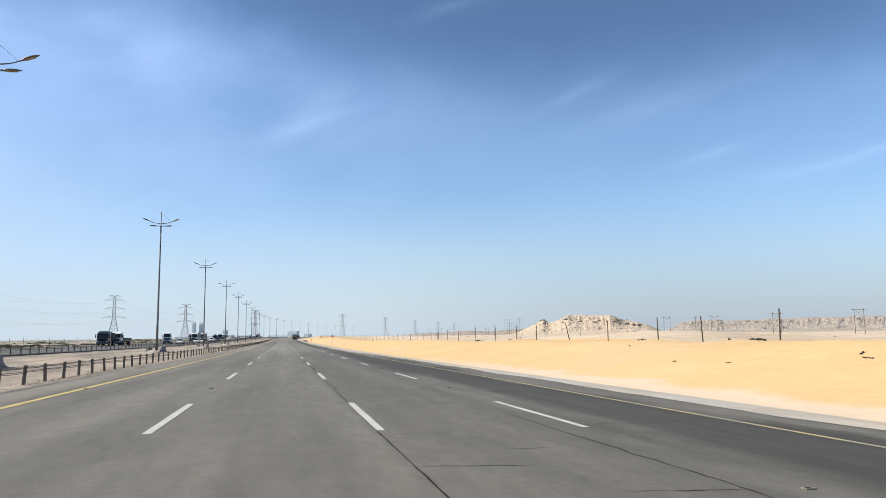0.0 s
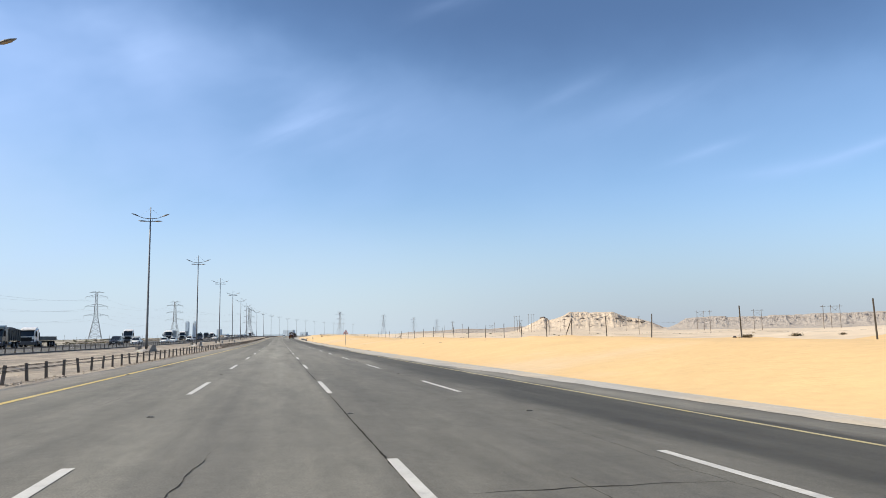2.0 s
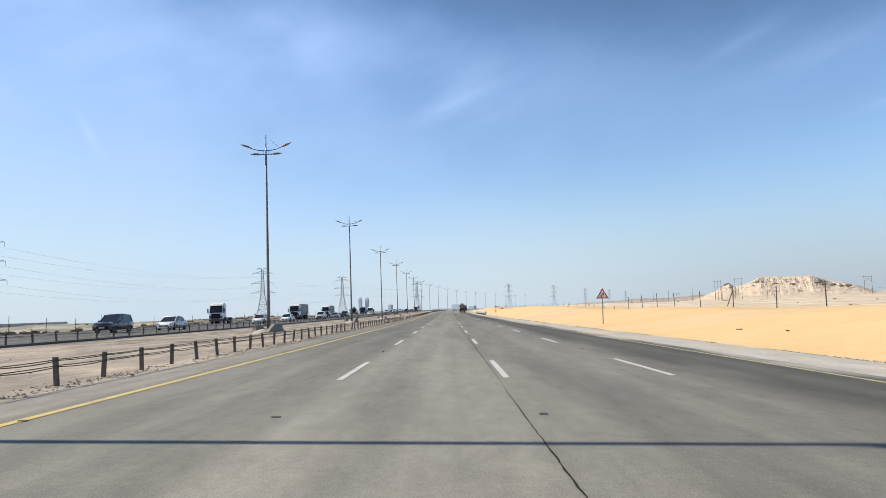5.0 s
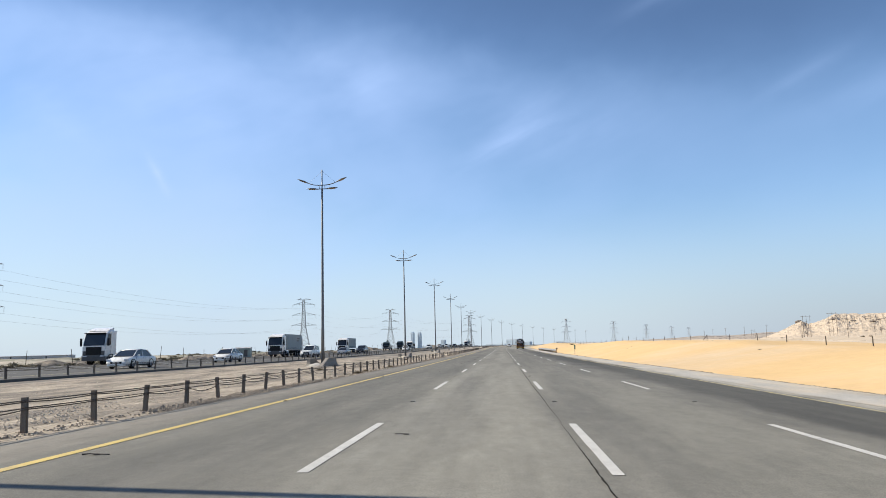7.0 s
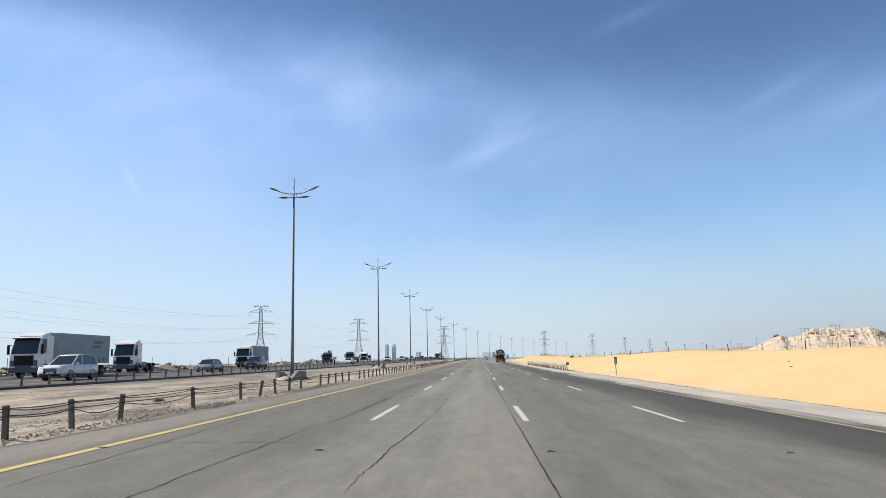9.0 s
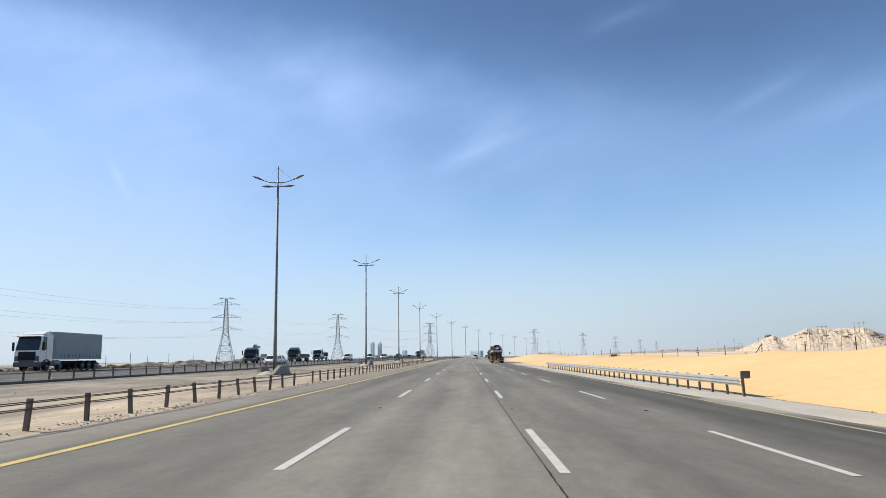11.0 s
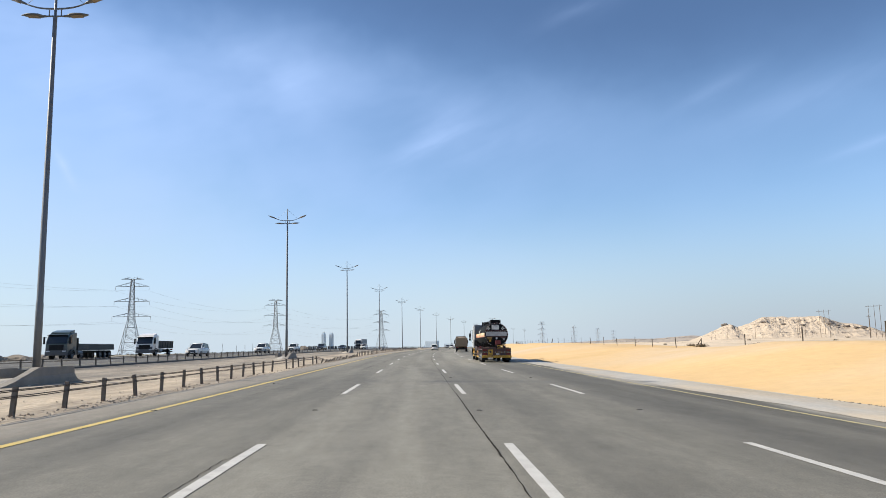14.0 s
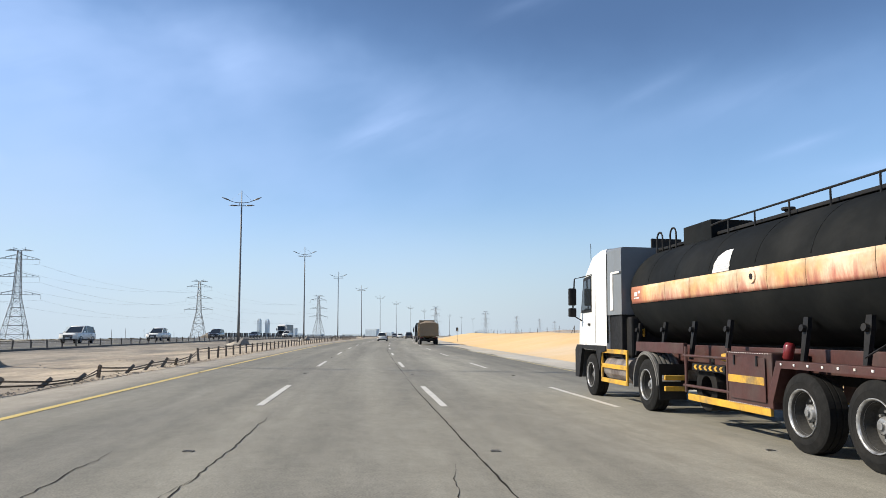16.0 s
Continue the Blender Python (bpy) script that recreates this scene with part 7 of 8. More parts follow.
# brand on the tarpaulin shown as plain marks
for s in (-1, 1):
    for y0, y1, z0, z1 in ((1.4, 3.0, 2.95, 3.20), (1.7, 3.2, 2.58, 2.78)):
        bm = bmesh.new()
        box(bm, (s * 1.262 - 0.006, y0, z0), (s * 1.262 + 0.006, y1, z1), 0.004)
        part("mark", bm, CAB_GREY, [c for c in almar.children if c.name.startswith("cargo_box")][0])

# ---- signs ----
SIGN_RED = node_mat("red_sign_face", (0.50, 0.03, 0.03), 0.4, tone=0.05)
SIGN_GREEN = node_mat("green_sign_face", (0.02, 0.16, 0.09), 0.4, tone=0.05)


def warning_sign(x, y):
    s = tagged(new("warning_sign"), "triangular red-bordered bend warning sign on a grey post", "road sign")
    bm = bmesh.new()
    tube(bm, [(0, 0.05, -0.5), (0, 0.05, 2.9)], 0.04, 8)
    part("post", bm, POLE, s)
    tri = lambda r, z: [(r * math.sin(a), z + r * math.cos(a)) for a in (0, 2 * math.pi / 3, 4 * math.pi / 3)]
    for r, y0, m, n in ((0.60, 0.0, SIGN_RED, "border"), (0.42, -0.006, WHITE, "face")):
        bm = bmesh.new()
        plate(bm, tri(r, 2.45), y0, 0.012, 0)
        part(n, bm, m, s)
    bm = bmesh.new()
    pts = [(-0.10, 2.26), (-0.04, 2.26), (-0.04, 2.42), (0.06, 2.50), (0.10, 2.46), (0.13, 2.60), (0.0, 2.58), (0.03, 2.54), (-0.10, 2.45)]
    plate(bm, pts, -0.014, 0.01, 0)
    part("bend_arrow", bm, INK, s)
    p = on_land(x, y)
    s.matrix_basis = pose(p.x, p.y, p.z, 0, 1.5, -4)
    return s


warning_sign(11.85, 209.0)


def marker(x, y, colour, label, high=1.7, wide=0.17):
    s = tagged(new("marker_post"), label, "road sign")
    bm = bmesh.new()
    tube(bm, [(0, 0.03, -0.4), (0, 0.03, high)], 0.035, 8)
    part("post", bm, POLE, s)
    bm = bmesh.new()
    plate(bm, [(-wide, high - 0.62), (wide, high - 0.62), (wide, high), (-wide, high)], -0.02, 0.02, 0)
    board = part("board", bm, colour, s)
    for k in range(2):
        bm = bmesh.new()
        plate(bm, [(-wide * 0.6, high - 0.5 + k * 0.2), (wide * 0.6, high - 0.5 + k * 0.2), (wide * 0.6, high - 0.42 + k * 0.2), (-wide * 0.6, high - 0.42 + k * 0.2)], -0.027, 0.008, 0)
        part("bar", bm, WHITE, board)
    p = on_land(x, y)
    s.matrix_basis = pose(p.x, p.y, p.z, 0, 0, 0)


marker(10.5, 326.2, SIGN_GREEN, "small green kilometre marker on a thin post", 1.5, 0.115)
marker(11.2, 592.0, BLACK, "black and white hazard marker post", 2.4, 0.2)


# ---- power lines ----
def lattice(bm, a, b, wa, wb, n, r):
    """Four tapered legs from a to b with crossed braces."""
    corner = lambda u, i: Vector((a[0] + (b[0] - a[0]) * u, a[1] + (b[1] - a[1]) * u, a[2] + (b[2] - a[2]) * u)) + Vector(((-1, 1, 1, -1)[i], (-1, -1, 1, 1)[i], 0)) * ((wa + (wb - wa) * u) / 2)
    for i in range(4):
        tube(bm, [corner(0, i), corner(1, i)], r * 1.6, 4, False)
        for k in range(n):
            u, v = k / n, (k + 1) / n
            j = (i + 1) % 4
            tube(bm, [corner(u, i), corner(v, j)], r, 3, False)
            tube(bm, [corner(u, j), corner(v, i)], r, 3, False)
            tube(bm, [corner(v, i), corner(v, j)], r, 3, False)


def pylon(h, r, steel):
    p = tagged(new("power_pylon"), "tall grey steel lattice power pylon with three pairs of arms", "pylon", "pylons across the desert")
    bm = bmesh.new()
    lattice(bm, (0, 0, -2), (0, 0, h * 0.46), h * 0.27, h * 0.08, 5, r)
    part("leg_frame", bm, steel, p)
    bm = bmesh.new()
    lattice(bm, (0, 0, h * 0.46), (0, 0, h), h * 0.08, h * 0.035, 8, r)
    part("tower", bm, steel, p)
    for z, w in ((0.50, 0.24), (0.70, 0.22), (0.90, 0.21), (0.995, 0.14)):
        for s in (-1, 1):
            bm = bmesh.new()
            tip = Vector((s * h * w, 0, h * z))
            for dy in (-1, 1):
                for dz in (0.0, 0.05):
                    tube(bm, [(s * h * 0.025, dy * h * 0.025, h * (z + dz * (0.4 if z > 0.95 else 1))), tip], r * 1.1, 3, False)
            for u in (0.3, 0.6):
                for dy in (-1, 1):
                    q = Vector((s * h * 0.025, dy * h * 0.025, h * z)).lerp(tip, u)
                    tube(bm, [q, Vector((s * h * 0.025, -dy * h * 0.025, h * (z + 0.05))).lerp(tip, u)], r * 0.8, 3, False)
            part("arm", bm, steel, p)
            if z < 0.95:
                bm = bmesh.new()
                tube(bm, [tip, tip - Vector((0, 0, h * 0.05))], r * 0.8, 4)
                part("insulator", bm, steel, p)
    return p


PYLONS = [(-242, 521, 50, 70), (-192, 895, 50, 75), (-143, 1125, 48, 72), (-52, 1350, 54, 60), (152, 1960, 66, 62), (308, 2260, 62, 60), (480, 2690, 64, 60), (655, 3100, 64, 60), (820, 3500, 64, 60)]
tower_near, tower_far = pylon(50, 0.11, LATTICE), pylon(62, 0.13, LATTICE_HAZED)
spots = []
for k, (x, y, h, turn) in enumerate(PYLONS):
    z = rise(y) + land(x - bend(y), y) - 0.2
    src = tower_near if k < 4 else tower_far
    base = 50 if k < 4 else 62
    m = pose(x, y, z, 0, 0, {0: 8, 1: 9, 2: 20}.get(k, 28))
    if k in (0, 4):
        src.matrix_basis = m
    else:
        copy_thing(src, m)
    spots.append((m, base))


def wires(bm, pairs, sag, r, n=12):
    for a, b in pairs:
        tube(bm, [a.lerp(b, i / n) - Vector((0, 0, sag * 4 * (i / n) * (1 - i / n))) for i in range(n + 1)], r, 3, False)


WIRE = node_mat("power_cable", (0.20, 0.21, 0.22), 0.5, 0.4)
extra = (pose(-470, 300, 1.5, 0, 0, 40), 50)
chain = [extra] + spots
line = tagged(new("power_line"), "slack power cables between lattice pylons", "cable")
for (ma, ha), (mb, hb) in zip(chain[:4], chain[1:5]):
    for z, w in ((0.44, 0.24), (0.64, 0.22), (0.84, 0.21)):
        for s in (-1, 1):
            bm = bmesh.new()
            wires(bm, [(ma @ Vector((s * ha * w, 0, ha * z)), mb @ Vector((s * hb * w, 0, hb * z)))], 7.0, 0.035)
            part("wire", bm, WIRE, line)


def h_pole(legs, high):
    p = tagged(new("power_pole"), "wooden frame power pole with a cross beam", "power pole", "poles across the sand")
    w = 3.2 if legs == 2 else 1.9
    for k in range(legs):
        bm = bmesh.new()
        x = (k - (legs - 1) / 2) * w * 1.6
        tube(bm, [(x, 0, -1), (x, 0, high)], [0.17, 0.12], 6)
        part("pole", bm, WOOD, p)
    bm = bmesh.new()
    span = (legs - 1) * w * 0.8 + 1.6
    box(bm, (-span, -0.1, high - 1.0), (span, 0.1, high - 0.8))
    part("cross_beam", bm, WOOD, p)
    if legs == 2:
        bm = bmesh.new()
        tube(bm, [(-w * 0.8, 0, high - 1), (w * 0.8, 0, high - 5)], 0.06, 4)
        tube(bm, [(w * 0.8, 0, high - 1), (-w * 0.8, 0, high - 5)], 0.06, 4)
        part("cross_brace", bm, WOOD, p)
    return p


two, three, tall = h_pole(2, 15.0), h_pole(3, 18.0), h_pole(3, 21.0)
HP = [(two, 326, 362, -24), (two, 327, 436, -24), (two, 328, 511, -24), (two, 322, 573, -24), (two, 326, 713, -24), (two, 326, 870, -20), (three, 326, 1027, -20),
      (tall, 286, 919, -30), (tall, 282, 855, -30), (two, 380, 1350, -20)]
used = set()
for src, x, y, turn in HP:
    p = on_land(x - bend(y), y, -0.1)
    m = pose(p.x, p.y, p.z, 0, 0, turn)
    if src in used:
        copy_thing(src, m)
    else:
        src.matrix_basis = m
        used.add(src)

# fence of tall thin posts behind the bank
rng = random.Random(17)
fence = tagged(new("desert_fence"), "line of tall thin leaning fence posts on the sand", "fence")
bm = bmesh.new()
tube(bm, [(0, 0, -0.6), (0, 0, 2.9)], [0.042, 0.034], 6)
DARK_WOOD = node_mat("dark_fence_wood", (0.06, 0.048, 0.036), 0.85, tone=0.2, scale=2, fine=20)
stake = to_mesh("fence_post", bm, DARK_WOOD)
rows = [33.3, 40.5, 46.0, 54.0, 62.0, 70.9, 77.4, 85.6, 95.0, 105.0, 112.0, 118.9, 125.0, 132.3, 138.5, 146.3, 154.5, 162.9, 170.0]
while rows[-1] < 1000:
    rows.append(rows[-1] + rng.uniform(6.6, 9.0))
tops = []
for y in rows:
    p = on_land(23.7 + 0.4 * noise.noise((y * 0.01, 3, 1)), y)
    k = rng.uniform(0.52, 0.62) * (0.60 if y > 350 else 0.42 if y > 255 else 1.0)
    m = pose(p.x, p.y, p.z, rng.gauss(0, 1.5), -13 if y == 62.0 else rng.gauss(0, 2.2), 0) @ Matrix.Diagonal((1, 1, k, 1))
    ob = new("fence_post", stake)
    ob.parent = fence
    ob.matrix_basis = m
    tops.append(m @ Vector((0, 0, 1.9)))
    if y == 118.9 or y > 200 and len(tops) % 11 == 2:
        bm = bmesh.new()
        tube(bm, [(0, 1.7, -0.3), (0, 0.05, 2.6)], 0.04, 6)
        bm.transform(m)
        part("brace", bm, DARK_WOOD, fence)
bm = bmesh.new()
for lift in (0.0, -0.7):
    wires(bm, [(a + Vector((0, 0, lift)), b + Vector((0, 0, lift))) for a, b in zip(tops, tops[1:])], 0.15, 0.004, 4)
part("fence_wire", bm, CABLE, fence)

# row of slender poles out on the plain
bm = bmesh.new()
tube(bm, [(0, 0, -0.6), (0, 0, 7.2)], [0.09, 0.06], 6)
shaft = to_mesh("shaft", bm, WOOD)
bm = bmesh.new()
box(bm, (-0.6, -0.04, 6.8), (0.6, 0.04, 6.9), 0.01)
bar = to_mesh("cross_bar", bm, WOOD)
for k in range(13):
    y = 215 + k * 46 + rng.uniform(-4, 4)
    p = on_land(128, y)
    pole = tagged(new("wooden_pole"), "slender wooden utility pole out on the sand", "utility pole", "poles on the plain")
    pole.matrix_basis = pose(p.x, p.y, p.z, rng.gauss(0, 0.8), rng.gauss(0, 1.2), -20)
    for n, me in (("shaft", shaft), ("cross_bar", bar)):
        ob = new(n, me)
        ob.parent = pole

# fence along the far side of the oncoming carriageway
side = tagged(new("desert_fence"), "thin fence posts beyond the oncoming carriageway", "fence")
y = 10.0
while y < 760:
    p = on_land(-58 + 3 * noise.noise((y * 0.02, 5, 1)), y)
    ob = new("fence_post", stake)
    ob.parent = side
    ob.matrix_basis = pose(p.x, p.y, p.z, rng.gauss(0, 2), rng.gauss(0, 3), 0) @ Matrix.Diagonal((1, 1, 0.6 + 0.25 * rng.random(), 1))
    y += rng.uniform(7, 13)


# ---- far hills and buildings ----
def hill(name, label, skyline, r0, r1, seed, rough, rock):
    """Eroded flat-topped rock seen far off: bearing in degrees and height of its skyline."""
    a0, a1 = skyline[0][0], skyline[-1][0]
    na, nr = int((a1 - a0) * 30), 46
    verts, faces = [], []
    for i in range(na + 1):
        a = a0 + (a1 - a0) * i / na
        top = 0.95 * straight_table(skyline, a)
        for j in range(nr + 1):
            u = j / nr
            r = r0 + (r1 - r0) * u
            x, y = r * math.sin(radians(a)), r * math.cos(radians(a))
            q = Vector((x * 0.012, y * 0.012, seed))
            gully = 0.5 + 0.5 * noise.noise(Vector((a * 0.9, u * 1.5, seed)))
            n = noise.fractal(q, 1.0, 2.1, 5)
            shape = ease(0.0, 0.40 + 0.10 * gully, u) * (1 - 0.75 * ease(0.75, 1.0, u))
            ledge = 0.10 * ease(0.30, 0.35, shape + 0.10 * n) + 0.14 * ease(0.80, 0.86, shape + 0.08 * n)
            z = top * (0.76 * shape + ledge) * (1 + 0.03 * n * rough)
            spur = abs(noise.noise(Vector((a * 3.2 + 0.5 * n, u * 1.2, seed + 5.0)))) + 0.5 * abs(noise.noise(Vector((a * 8.0 + n, u * 2.5, seed + 9.0))))
            z -= rough * top * 0.07 * (0.55 - spur) * shape * (1 - ease(0.80, 0.98, shape)) * ease(0.1, 0.5, shape)
            z += rough * 0.06 * top * noise.fractal(q * 4.0, 1.0, 2.0, 3) * shape * (1 - 0.6 * ease(0.85, 1.0, shape))
            verts.append((x, y, 1.0 + z - (6 if j in (0, nr) or i in (0, na) else 0)))
    w = nr + 1
    for i in range(na):
        for j in range(nr):
            faces.append((i * w + j, i * w + j + 1, (i + 1) * w + j + 1, (i + 1) * w + j))
    me = bpy.data.meshes.new(name)
    me.from_pydata(verts, [], faces)
    me.materials.append(rock)
    return tagged(new(name, me), label, "hill")


hill("rock_hill", "pale flat-topped eroded rock hill rising from the desert", [(16.6, 0), (18.0, 10), (19.0, 34), (19.95, 60), (20.15, 64), (20.35, 59), (20.55, 54), (20.9, 57), (21.6, 70), (22.1, 85), (23.4, 84), (23.6, 80), (25.3, 84), (25.7, 74), (26.4, 58), (27.2, 52), (28.0, 38), (28.9, 16), (30.4, 0)], 2450, 3800, 3.0, 1.0, ROCK)
hill("rock_ridge", "long low grey-brown eroded rock ridge on the horizon", [(28.6, 0), (29.9, 26), (30.5, 46), (31.2, 49), (32.2, 52), (33.2, 52), (33.4, 47), (36, 48), (36.2, 52), (38.4, 52), (38.6, 55), (40, 54), (43, 56), (46, 54), (49, 55), (52, 46), (55, 26), (57, 0)], 2500, 3400, 9.0, 1.5, RIDGE)
hill("distant_ridge", "low hazy grey ridge far beyond the road", [(8, 0), (10, 16), (12.5, 22), (14, 30), (16, 26), (18.5, 38), (20, 30), (22, 0)], 3900, 4300, 14.0, 0.6, RIDGE)


def outcrop(a, r, z, w, h, seed):
    """A dark weathered outcrop on a hilltop."""
    ro = random.Random(seed)
    bm = bmesh.new()
    bmesh.ops.create_icosphere(bm, subdivisions=3, radius=1.0)
    for v in bm.verts:
        k = 1 + 0.35 * noise.noise(v.co * 1.8 + Vector((seed, 0, 0))) + 0.15 * noise.noise(v.co * 5)
        v.co = Vector((v.co.x * w * k, v.co.y * w * 0.6 * k, v.co.z * h * k))
    bm.transform(pose(r * math.sin(radians(a)), r * math.cos(radians(a)), z, 0, 0, -a))
    tagged(part("rock_outcrop", bm, DARK_ROCK), "dark weathered rock outcrop on a pale hill", "rock", "outcrops on the hill")


for k, (a, r, z, w, h) in enumerate(((20.12, 3300, 64, 13, 7), (20.30, 3300, 61, 10, 5),
 (21.9, 2830, 60, 8, 2.5), (23.0, 2800, 52, 9, 2.5), (24.1, 2800, 48, 8, 2.4), (25.6, 2820, 50, 9, 3), (26.5, 2840, 41, 10, 4), (27.4, 2840, 36, 9, 4), (26.0, 2830, 44, 7, 3), (27.0, 2830, 36, 8, 3.5), (25.9, 2800, 36, 8, 3))):
    outcrop(a, r, z, w, h, k)


def tower_block(x, y, w, d, h, floors, crown):
    b = tagged(new("tower_block"), "pale hazy high-rise tower on the far skyline", "building", "towers on the skyline")
    bm = bmesh.new()
    box(bm, (-w / 2, -d / 2, -2), (w / 2, d / 2, h))
    if crown:
        box(bm, (-w * 0.3, -d * 0.3, h), (w * 0.3, d * 0.3, h * 1.08))
    part("facade", bm, TOWER, b)
    n = max(2, int(w / 5))
    for k in range(n):
        bm = bmesh.new()
        u = -w / 2 + (k + 0.5) * w / n
        box(bm, (u - w / n * 0.3, -d / 2 - 0.3, 3), (u + w / n * 0.3, -d / 2 + 0.2, h - 3))
        part("window_strip", bm, TOWER_GLASS, b)
    b.matrix_basis = pose(x, y, 1.0, 0, 0, math.degrees(math.atan2(-x, y)) - 24)
    return b


for x, y, w, d, h, c in ((-349, 3030, 13, 14, 88, True), (-323, 3040, 13, 14, 86, True), (-232, 3060, 18, 16, 48, False), (-212, 3080, 30, 16, 22, False),
                         (-300, 3200, 120, 30, 16, False), (-150, 2900, 60, 20, 18, False), (30, 2500, 40, 20, 32, False), (78, 2520, 26, 16, 20, False), (-20, 2550, 80, 20, 14, False), (-420, 3300, 90, 20, 15, False)):
    tower_block(x, y, w * 0.85, d, h * 0.70, 10, c)

# hut beside the oncoming carriageway and low sheds far off
HUT = node_mat("grey_green_hut_panel", (0.22, 0.27, 0.26), 0.6, tone=0.08, scale=1.2, fine=14)


def hut(x, y, w, d, h, label, colour, turn=0.0):
    b = tagged(new("hut"), label, "hut")
    bm = bmesh.new()
    box(bm, (-w / 2, -d / 2, -0.6), (w / 2, d / 2, h), 0.03)
    part("shell", bm, colour, b)
    bm = bmesh.new()
    slab(bm, [(-d / 2 - 0.1, h), (d / 2 + 0.1, h), (d / 2 + 0.1, h + 0.08), (0, h + 0.28), (-d / 2 - 0.1, h + 0.08)], -w / 2 - 0.1, w / 2 + 0.1)
    part("roof", bm, PALE, b)
    for u in (-0.3, 0.2):
        bm = bmesh.new()
        box(bm, (u * w - 0.35, -d / 2 - 0.03, 0.15), (u * w + 0.35, -d / 2 + 0.02, h - 0.3), 0.01)
        part("door", bm, CAB_GREY, b)
    p = on_land(x, y)
    b.matrix_basis = pose(p.x, p.y, p.z, 0, 0, turn)


hut(-53.6, 349.5, 3.0, 2.4, 1.75, "small grey-green equipment hut beyond the oncoming lanes", HUT, 12)
hut(-240, 560, 34, 10, 1.9, "long low pale shed far out on the desert", PALE, 10)

# a dark parapet of a crossing beyond the far end of the oncoming lanes
bm = bmesh.new()
for k in range(16):
    y0 = 690 + k * 6
    a, b = on_land(-56, y0), on_land(-56, y0 + 5.6)
    slab(bm, [(a.y, a.z - 1), (b.y, b.z - 1), (b.y, b.z + 1.5), (a.y, a.z + 1.5)], a.x - 0.3, a.x + 0.3)
tagged(part("bridge_parapet", bm, CAB_GREY), "long dark bridge parapet beyond the oncoming lanes", "parapet")


# ---- dry bushes, mounds of scrub and debris ----
def bush(seed, r, twigs=420, flake=0.06):
    """A low dome of many thin dry twigs with small leaf flakes."""
    rb = random.Random(seed)
    bm = bmesh.new()
    for k in range(twigs):
        a, e = rb.uniform(0, 2 * math.pi), math.asin(rb.uniform(0.03, 1.0))
        n = r * rb.uniform(0.35, 1.0) * (0.8 + 0.25 * noise.noise((math.cos(a) * 1.5, math.sin(a) * 1.5, seed)))
        tip = Vector((math.cos(a) * math.cos(e) * n * 1.15, math.sin(a) * math.cos(e) * n * 1.15, math.sin(e) * n * 0.8))
        side = Vector((-math.sin(a), math.cos(a), rb.uniform(-0.5, 0.5))) * r * 0.016
        root = Vector((tip.x * 0.25 + rb.uniform(-0.1, 0.1) * r, tip.y * 0.25 + rb.uniform(-0.1, 0.1) * r, -0.03))
        bm.faces.new([bm.verts.new(q) for q in (root - side, root + side, tip)])
        for _ in range(3):
            c = root.lerp(tip, rb.uniform(0.45, 1.0))
            s = r * rb.uniform(0.4 * flake, flake)
            bm.faces.new([bm.verts.new(c + Vector((rb.uniform(-s, s), rb.uniform(-s, s), rb.uniform(-s, s)))) for _ in range(3)])
    return to_mesh("bush", bm, BUSH)


bushes = [bush(k, 1.0) for k in range(4)]
far_bushes = [bush(k + 20, 1.0, 60, 0.20) for k in range(4)]
rng = random.Random(77)
spots = [(-9.5, 246.2, 0.42), (-9.5, 258.2, 0.36), (-13.9, 255, 0.4), (-9.7, 249.6, 0.3), (-12.4, 289, 0.3), (24, 95, 0.4), (32, 106, 0.5), (32, 101, 0.6), (33, 98, 0.45), (38, 494, 1.7), (34, 464, 0.8), (34, 505, 1.1), (30, 183, 1.1), (34, 211, 0.9), (19.3, 424.5, 0.80), (24, 446, 0.5), (27, 436, 0.4), (30, 491, 0.8), (33, 478, 0.5), (26, 132, 0.7), (29, 146, 0.6)]
for k in range(2600):
    x, y = (-rng.uniform(53, 78) if k % 3 else -rng.uniform(60, 220)), (rng.uniform(40, 900) if k % 4 else rng.uniform(40, 420))
    if noise.noise((x * 0.03, y * 0.02, 41.3)) > -0.25 and not (y > 510 and x > -90):
        spots.append((x, y, rng.uniform(0.35, 1.1)))
for k in range(70):
    spots.append((rng.uniform(40, 160), rng.uniform(60, 900), rng.uniform(0.3, 1.1)))
scrub_verts, scrub_faces = [], []
for x, y, s in spots:
    p = on_land(x, y)
    m = pose(p.x, p.y, p.z, 0, 0, rng.uniform(0, 360)) @ Matrix.Diagonal((s * rng.uniform(0.8, 1.5), s, s * rng.uniform(0.6, 1) * (1.7 if y == 424.5 else 1.0), 1))
    if x < -40 or x > 45:
        me = rng.choice(far_bushes)
        n0 = len(scrub_verts)
        scrub_verts.extend(m @ v.co for v in me.vertices)
        scrub_faces.extend([n0 + i for i in f.vertices] for f in me.polygons)
    else:
        ob = new("bush", rng.choice(bushes))
        ob.matrix_basis = m
        tagged(ob, "low dry brown desert bush on the sand", "bush", "bushes on the sand")
me = bpy.data.meshes.new("scrub")
me.from_pydata(scrub_verts, [], scrub_faces)
me.materials.append(SCRUB)
tagged(new("scrub", me), "scattered dry scrub over the far desert", "bushes", kind="stuff")

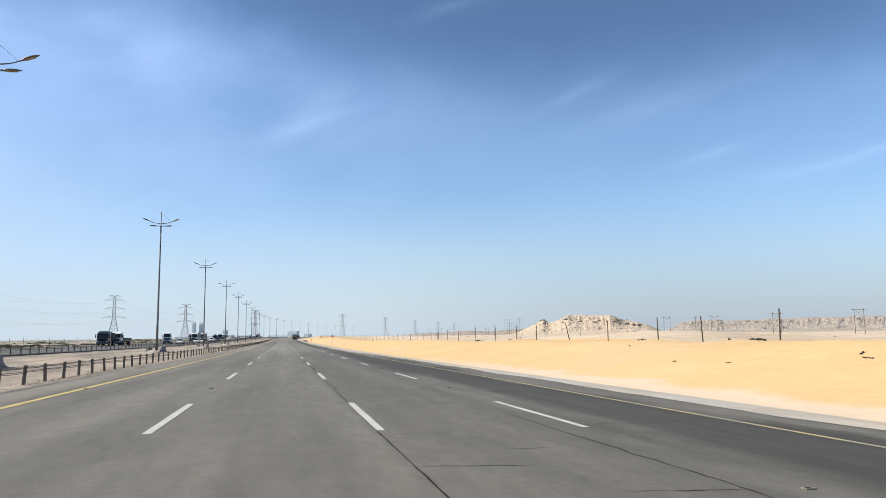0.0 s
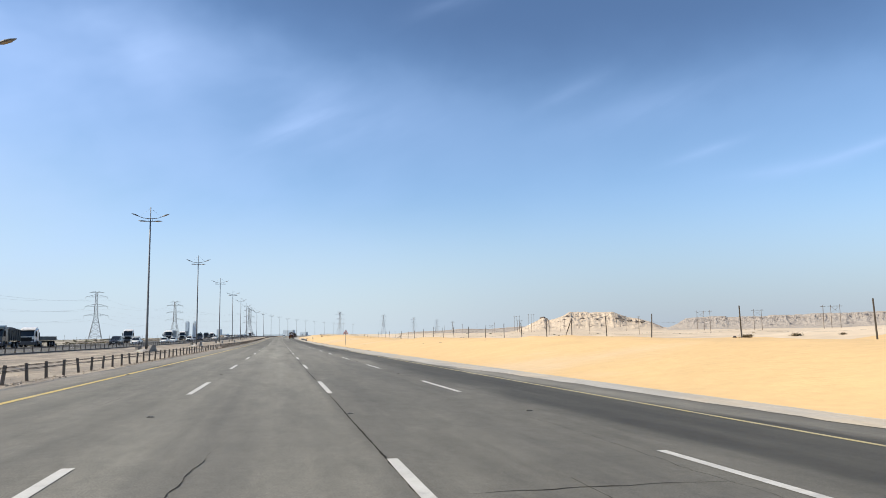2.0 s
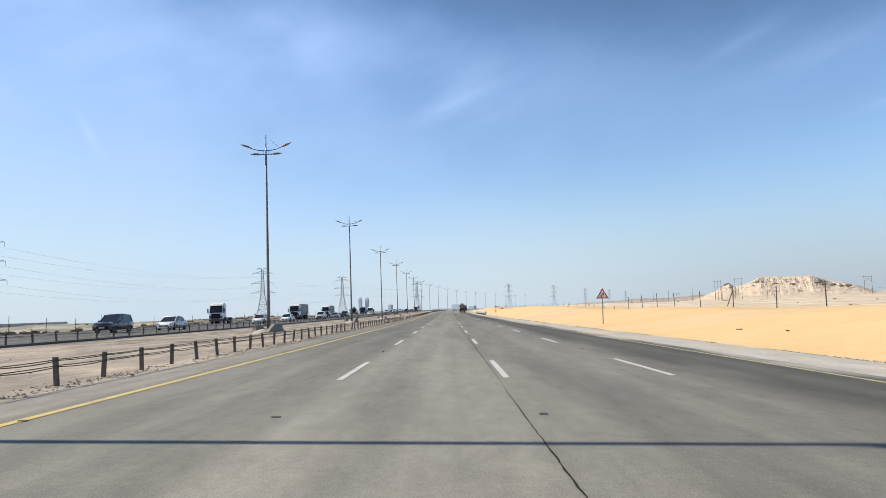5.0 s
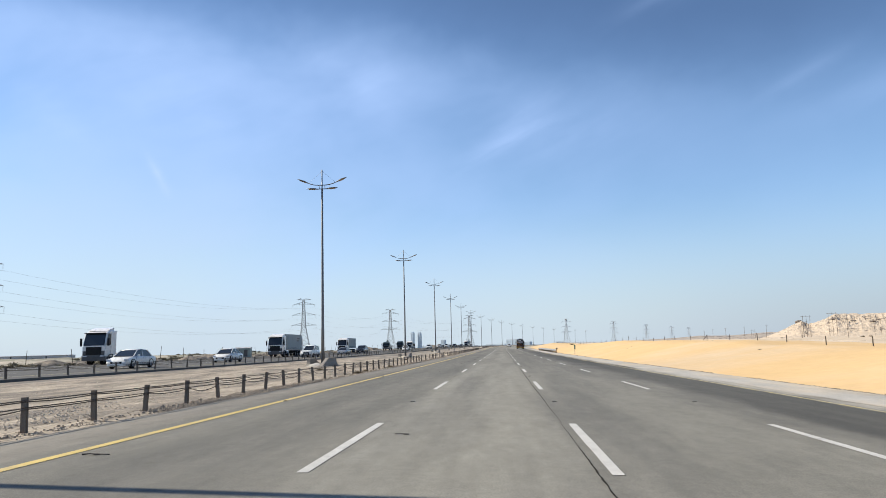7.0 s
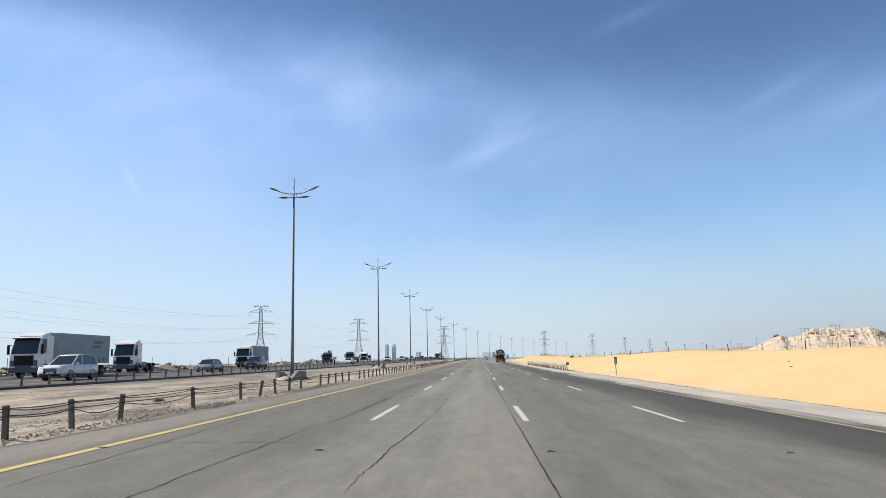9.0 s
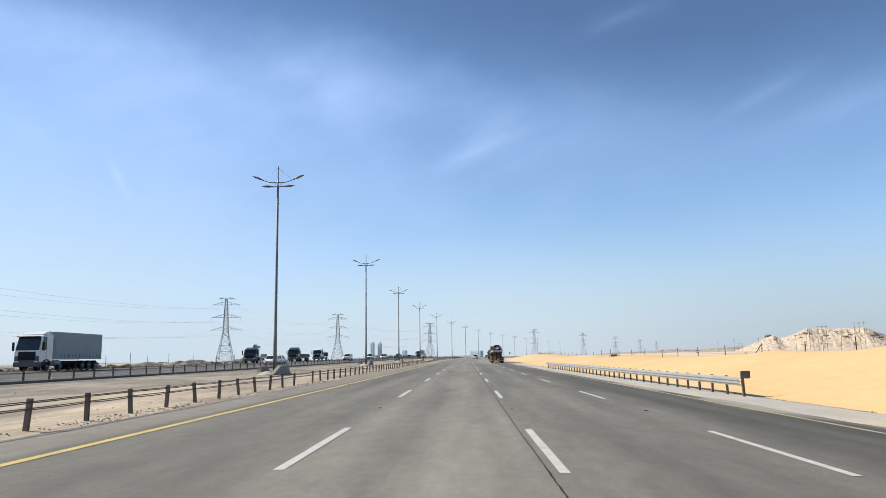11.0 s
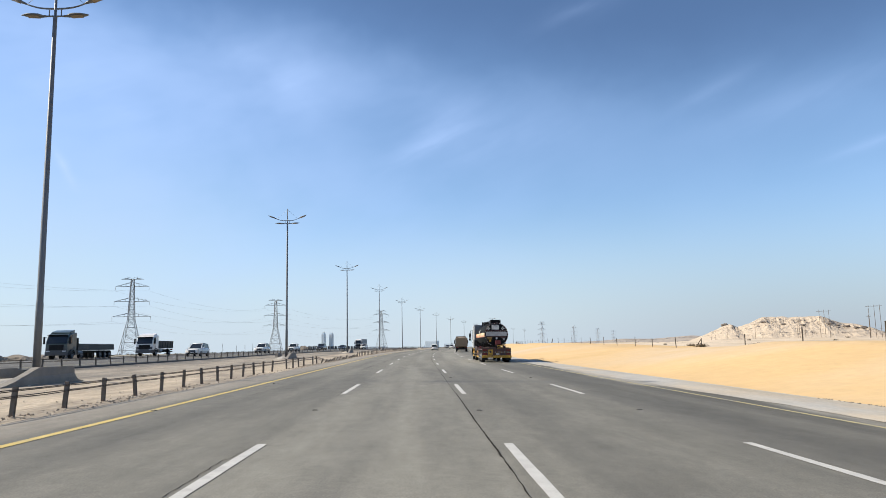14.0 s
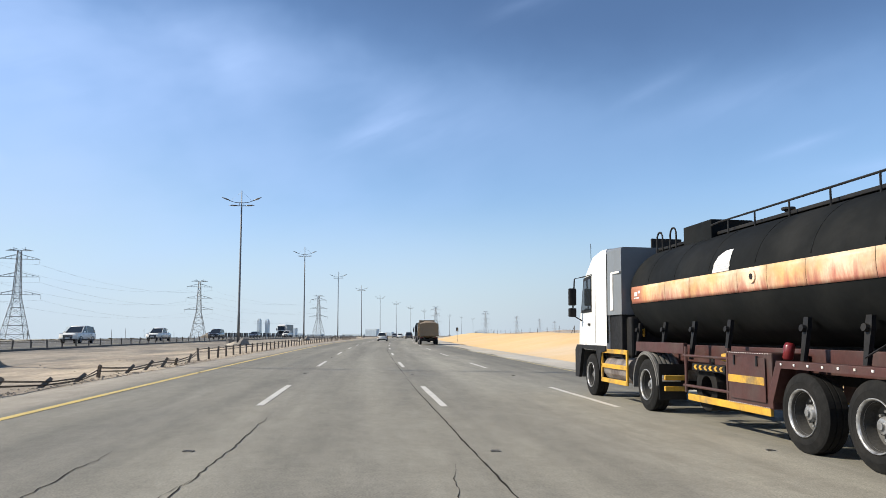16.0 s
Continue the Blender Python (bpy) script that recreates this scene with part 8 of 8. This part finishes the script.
# dark twigs and dirt caught along the foot of the sand bank
bm = bmesh.new()
for k in range(4200):
    y = rng.uniform(150, 430)
    if noise.noise((y * 0.11, 2.0, 5.0)) < -0.08:
        continue
    x = 9.78 + 0.12 * noise.noise((y * 0.2, 0, 3)) + rng.gauss(0, 0.05)
    pebble(bm, on_land(x, y, 0.012), rng.uniform(0.008, 0.026), rng)
tagged(part("edge_litter", bm, HEAP), "dark dirt and twigs along the foot of the sand bank", "litter", kind="stuff")

# dark bits of rubber and wood lying on the bank and on the road
DEBRIS = node_mat("dark_debris", (0.03, 0.026, 0.024), 0.8, tone=0.3, scale=6)


def scrap(x, y, s, seed, on_road=False):
    rs = random.Random(seed)
    bm = bmesh.new()
    pts = [Vector((s * (i - 2) * 0.5, s * rs.uniform(-0.2, 0.2), s * rs.uniform(0, 0.28) * (0.25 if on_road else 1))) for i in range(5)]
    tube(bm, pts, [s * rs.uniform(0.08, 0.2) * (0.4 if on_road else 1) for _ in pts], 5)
    p = W(x, y, FALL * x + 0.01) if on_road else on_land(x, y, 0.02)
    bm.transform(pose(p.x, p.y, p.z, 0, 0, rs.uniform(0, 180)))
    tagged(part("scrap", bm, DEBRIS), "dark scrap of torn tyre rubber lying on the " + ("asphalt" if on_road else "sand"), "debris", "scraps by the road")


for k in range(26):
    scrap(rng.uniform(12, 24), rng.uniform(12, 330), rng.uniform(0.06, 0.16), 40 + k)
for k, (x, y, s) in enumerate(((-6.9, 215, 0.2), (2.8, 473.0, 0.1), (-3.0, 217.5, 0.14), (-6.9, 438, 0.2))):
    scrap(x, y, s, 90 + k, True)
for k, (x, y, size) in enumerate(((20.5, 30.5, 0.24), (17.0, 20.5, 0.2), (18.0, 39.0, 0.16), (14.5, 28.0, 0.12), (22.0, 33.0, 0.3), (22.5, 36.0, 0.3), (23.0, 47.0, 0.4), (24.0, 96.0, 0.4))):
    scrap(x, y, size, 140 + k)


# mounds of dirt and rubble dumped beyond the oncoming lanes



def dirt_mound(x, y, w, h, seed):
    """A rough heap with a lumpy outline and broken lumps round its foot."""
    rd = random.Random(int(seed * 10))
    bm = bmesh.new()
    n = 26
    base = on_land(x, y)
    rows = []
    for i in range(8):
        u = i / 8
        ring = []
        for k in range(n):
            a = 2 * math.pi * k / n
            c, d = math.cos(a), math.sin(a)
            r = w * (1 - u) * (1 + 0.30 * noise.noise((c * 1.6, d * 1.6, seed)) + 0.12 * noise.noise((c * 5, d * 5, seed + u * 3)))
            lump = 0.16 * h * noise.noise((c * (1 - u) * 3.2, d * (1 - u) * 3.2, seed + 9)) + 0.08 * h * noise.noise((c * (1 - u) * 8, d * (1 - u) * 8, seed + 5))
            ring.append(bm.verts.new(base + Vector((r * c, r * 1.3 * d, -0.2 + (h + 0.2) * (1 - (1 - u) ** 1.5) + (lump if i else -0.2)))))
        rows.append(ring)
    for p, q in zip(rows, rows[1:]):
        for k in range(n):
            bm.faces.new((p[k], p[(k + 1) % n], q[(k + 1) % n], q[k]))
    bm.faces.new(rows[-1])
    for _ in range(int(16 * w)):
        a, r = rd.uniform(0, 6.28), w * rd.uniform(0.55, 1.35)
        pebble(bm, base + Vector((r * math.cos(a), r * 1.3 * math.sin(a), max(0.0, h * (1 - r / w) * 0.9))), rd.uniform(0.06, 0.20), rd)
    tagged(part("dirt_mound", bm, HEAP), "rough mound of dumped dirt and rubble on the desert", "mound", "mounds beyond the oncoming lanes")


heaps = [(-56, 502, 3.6, 1.45), (-56, 495.5, 2.4, 0.95), (-55.5, 491.5, 2.2, 0.75), (-56, 510, 2.6, 0.80), (-57, 519, 2.8, 0.75), (-60, 531, 3.4, 1.2), (-62, 704, 4.0, 1.9), (-56, 467, 3.0, 1.0), (-57, 474, 2.6, 0.95), (-55, 458, 2.4, 0.85)]
for k in range(34):
    heaps.append((-rng.uniform(53.5, 62), 295 + 5.0 * k + rng.uniform(-2, 2), rng.uniform(1.4, 3.2), rng.uniform(0.35, 0.85)))
for k, (x, y, w, h) in enumerate(heaps):
    dirt_mound(x, y, w, h, k * 3.1)
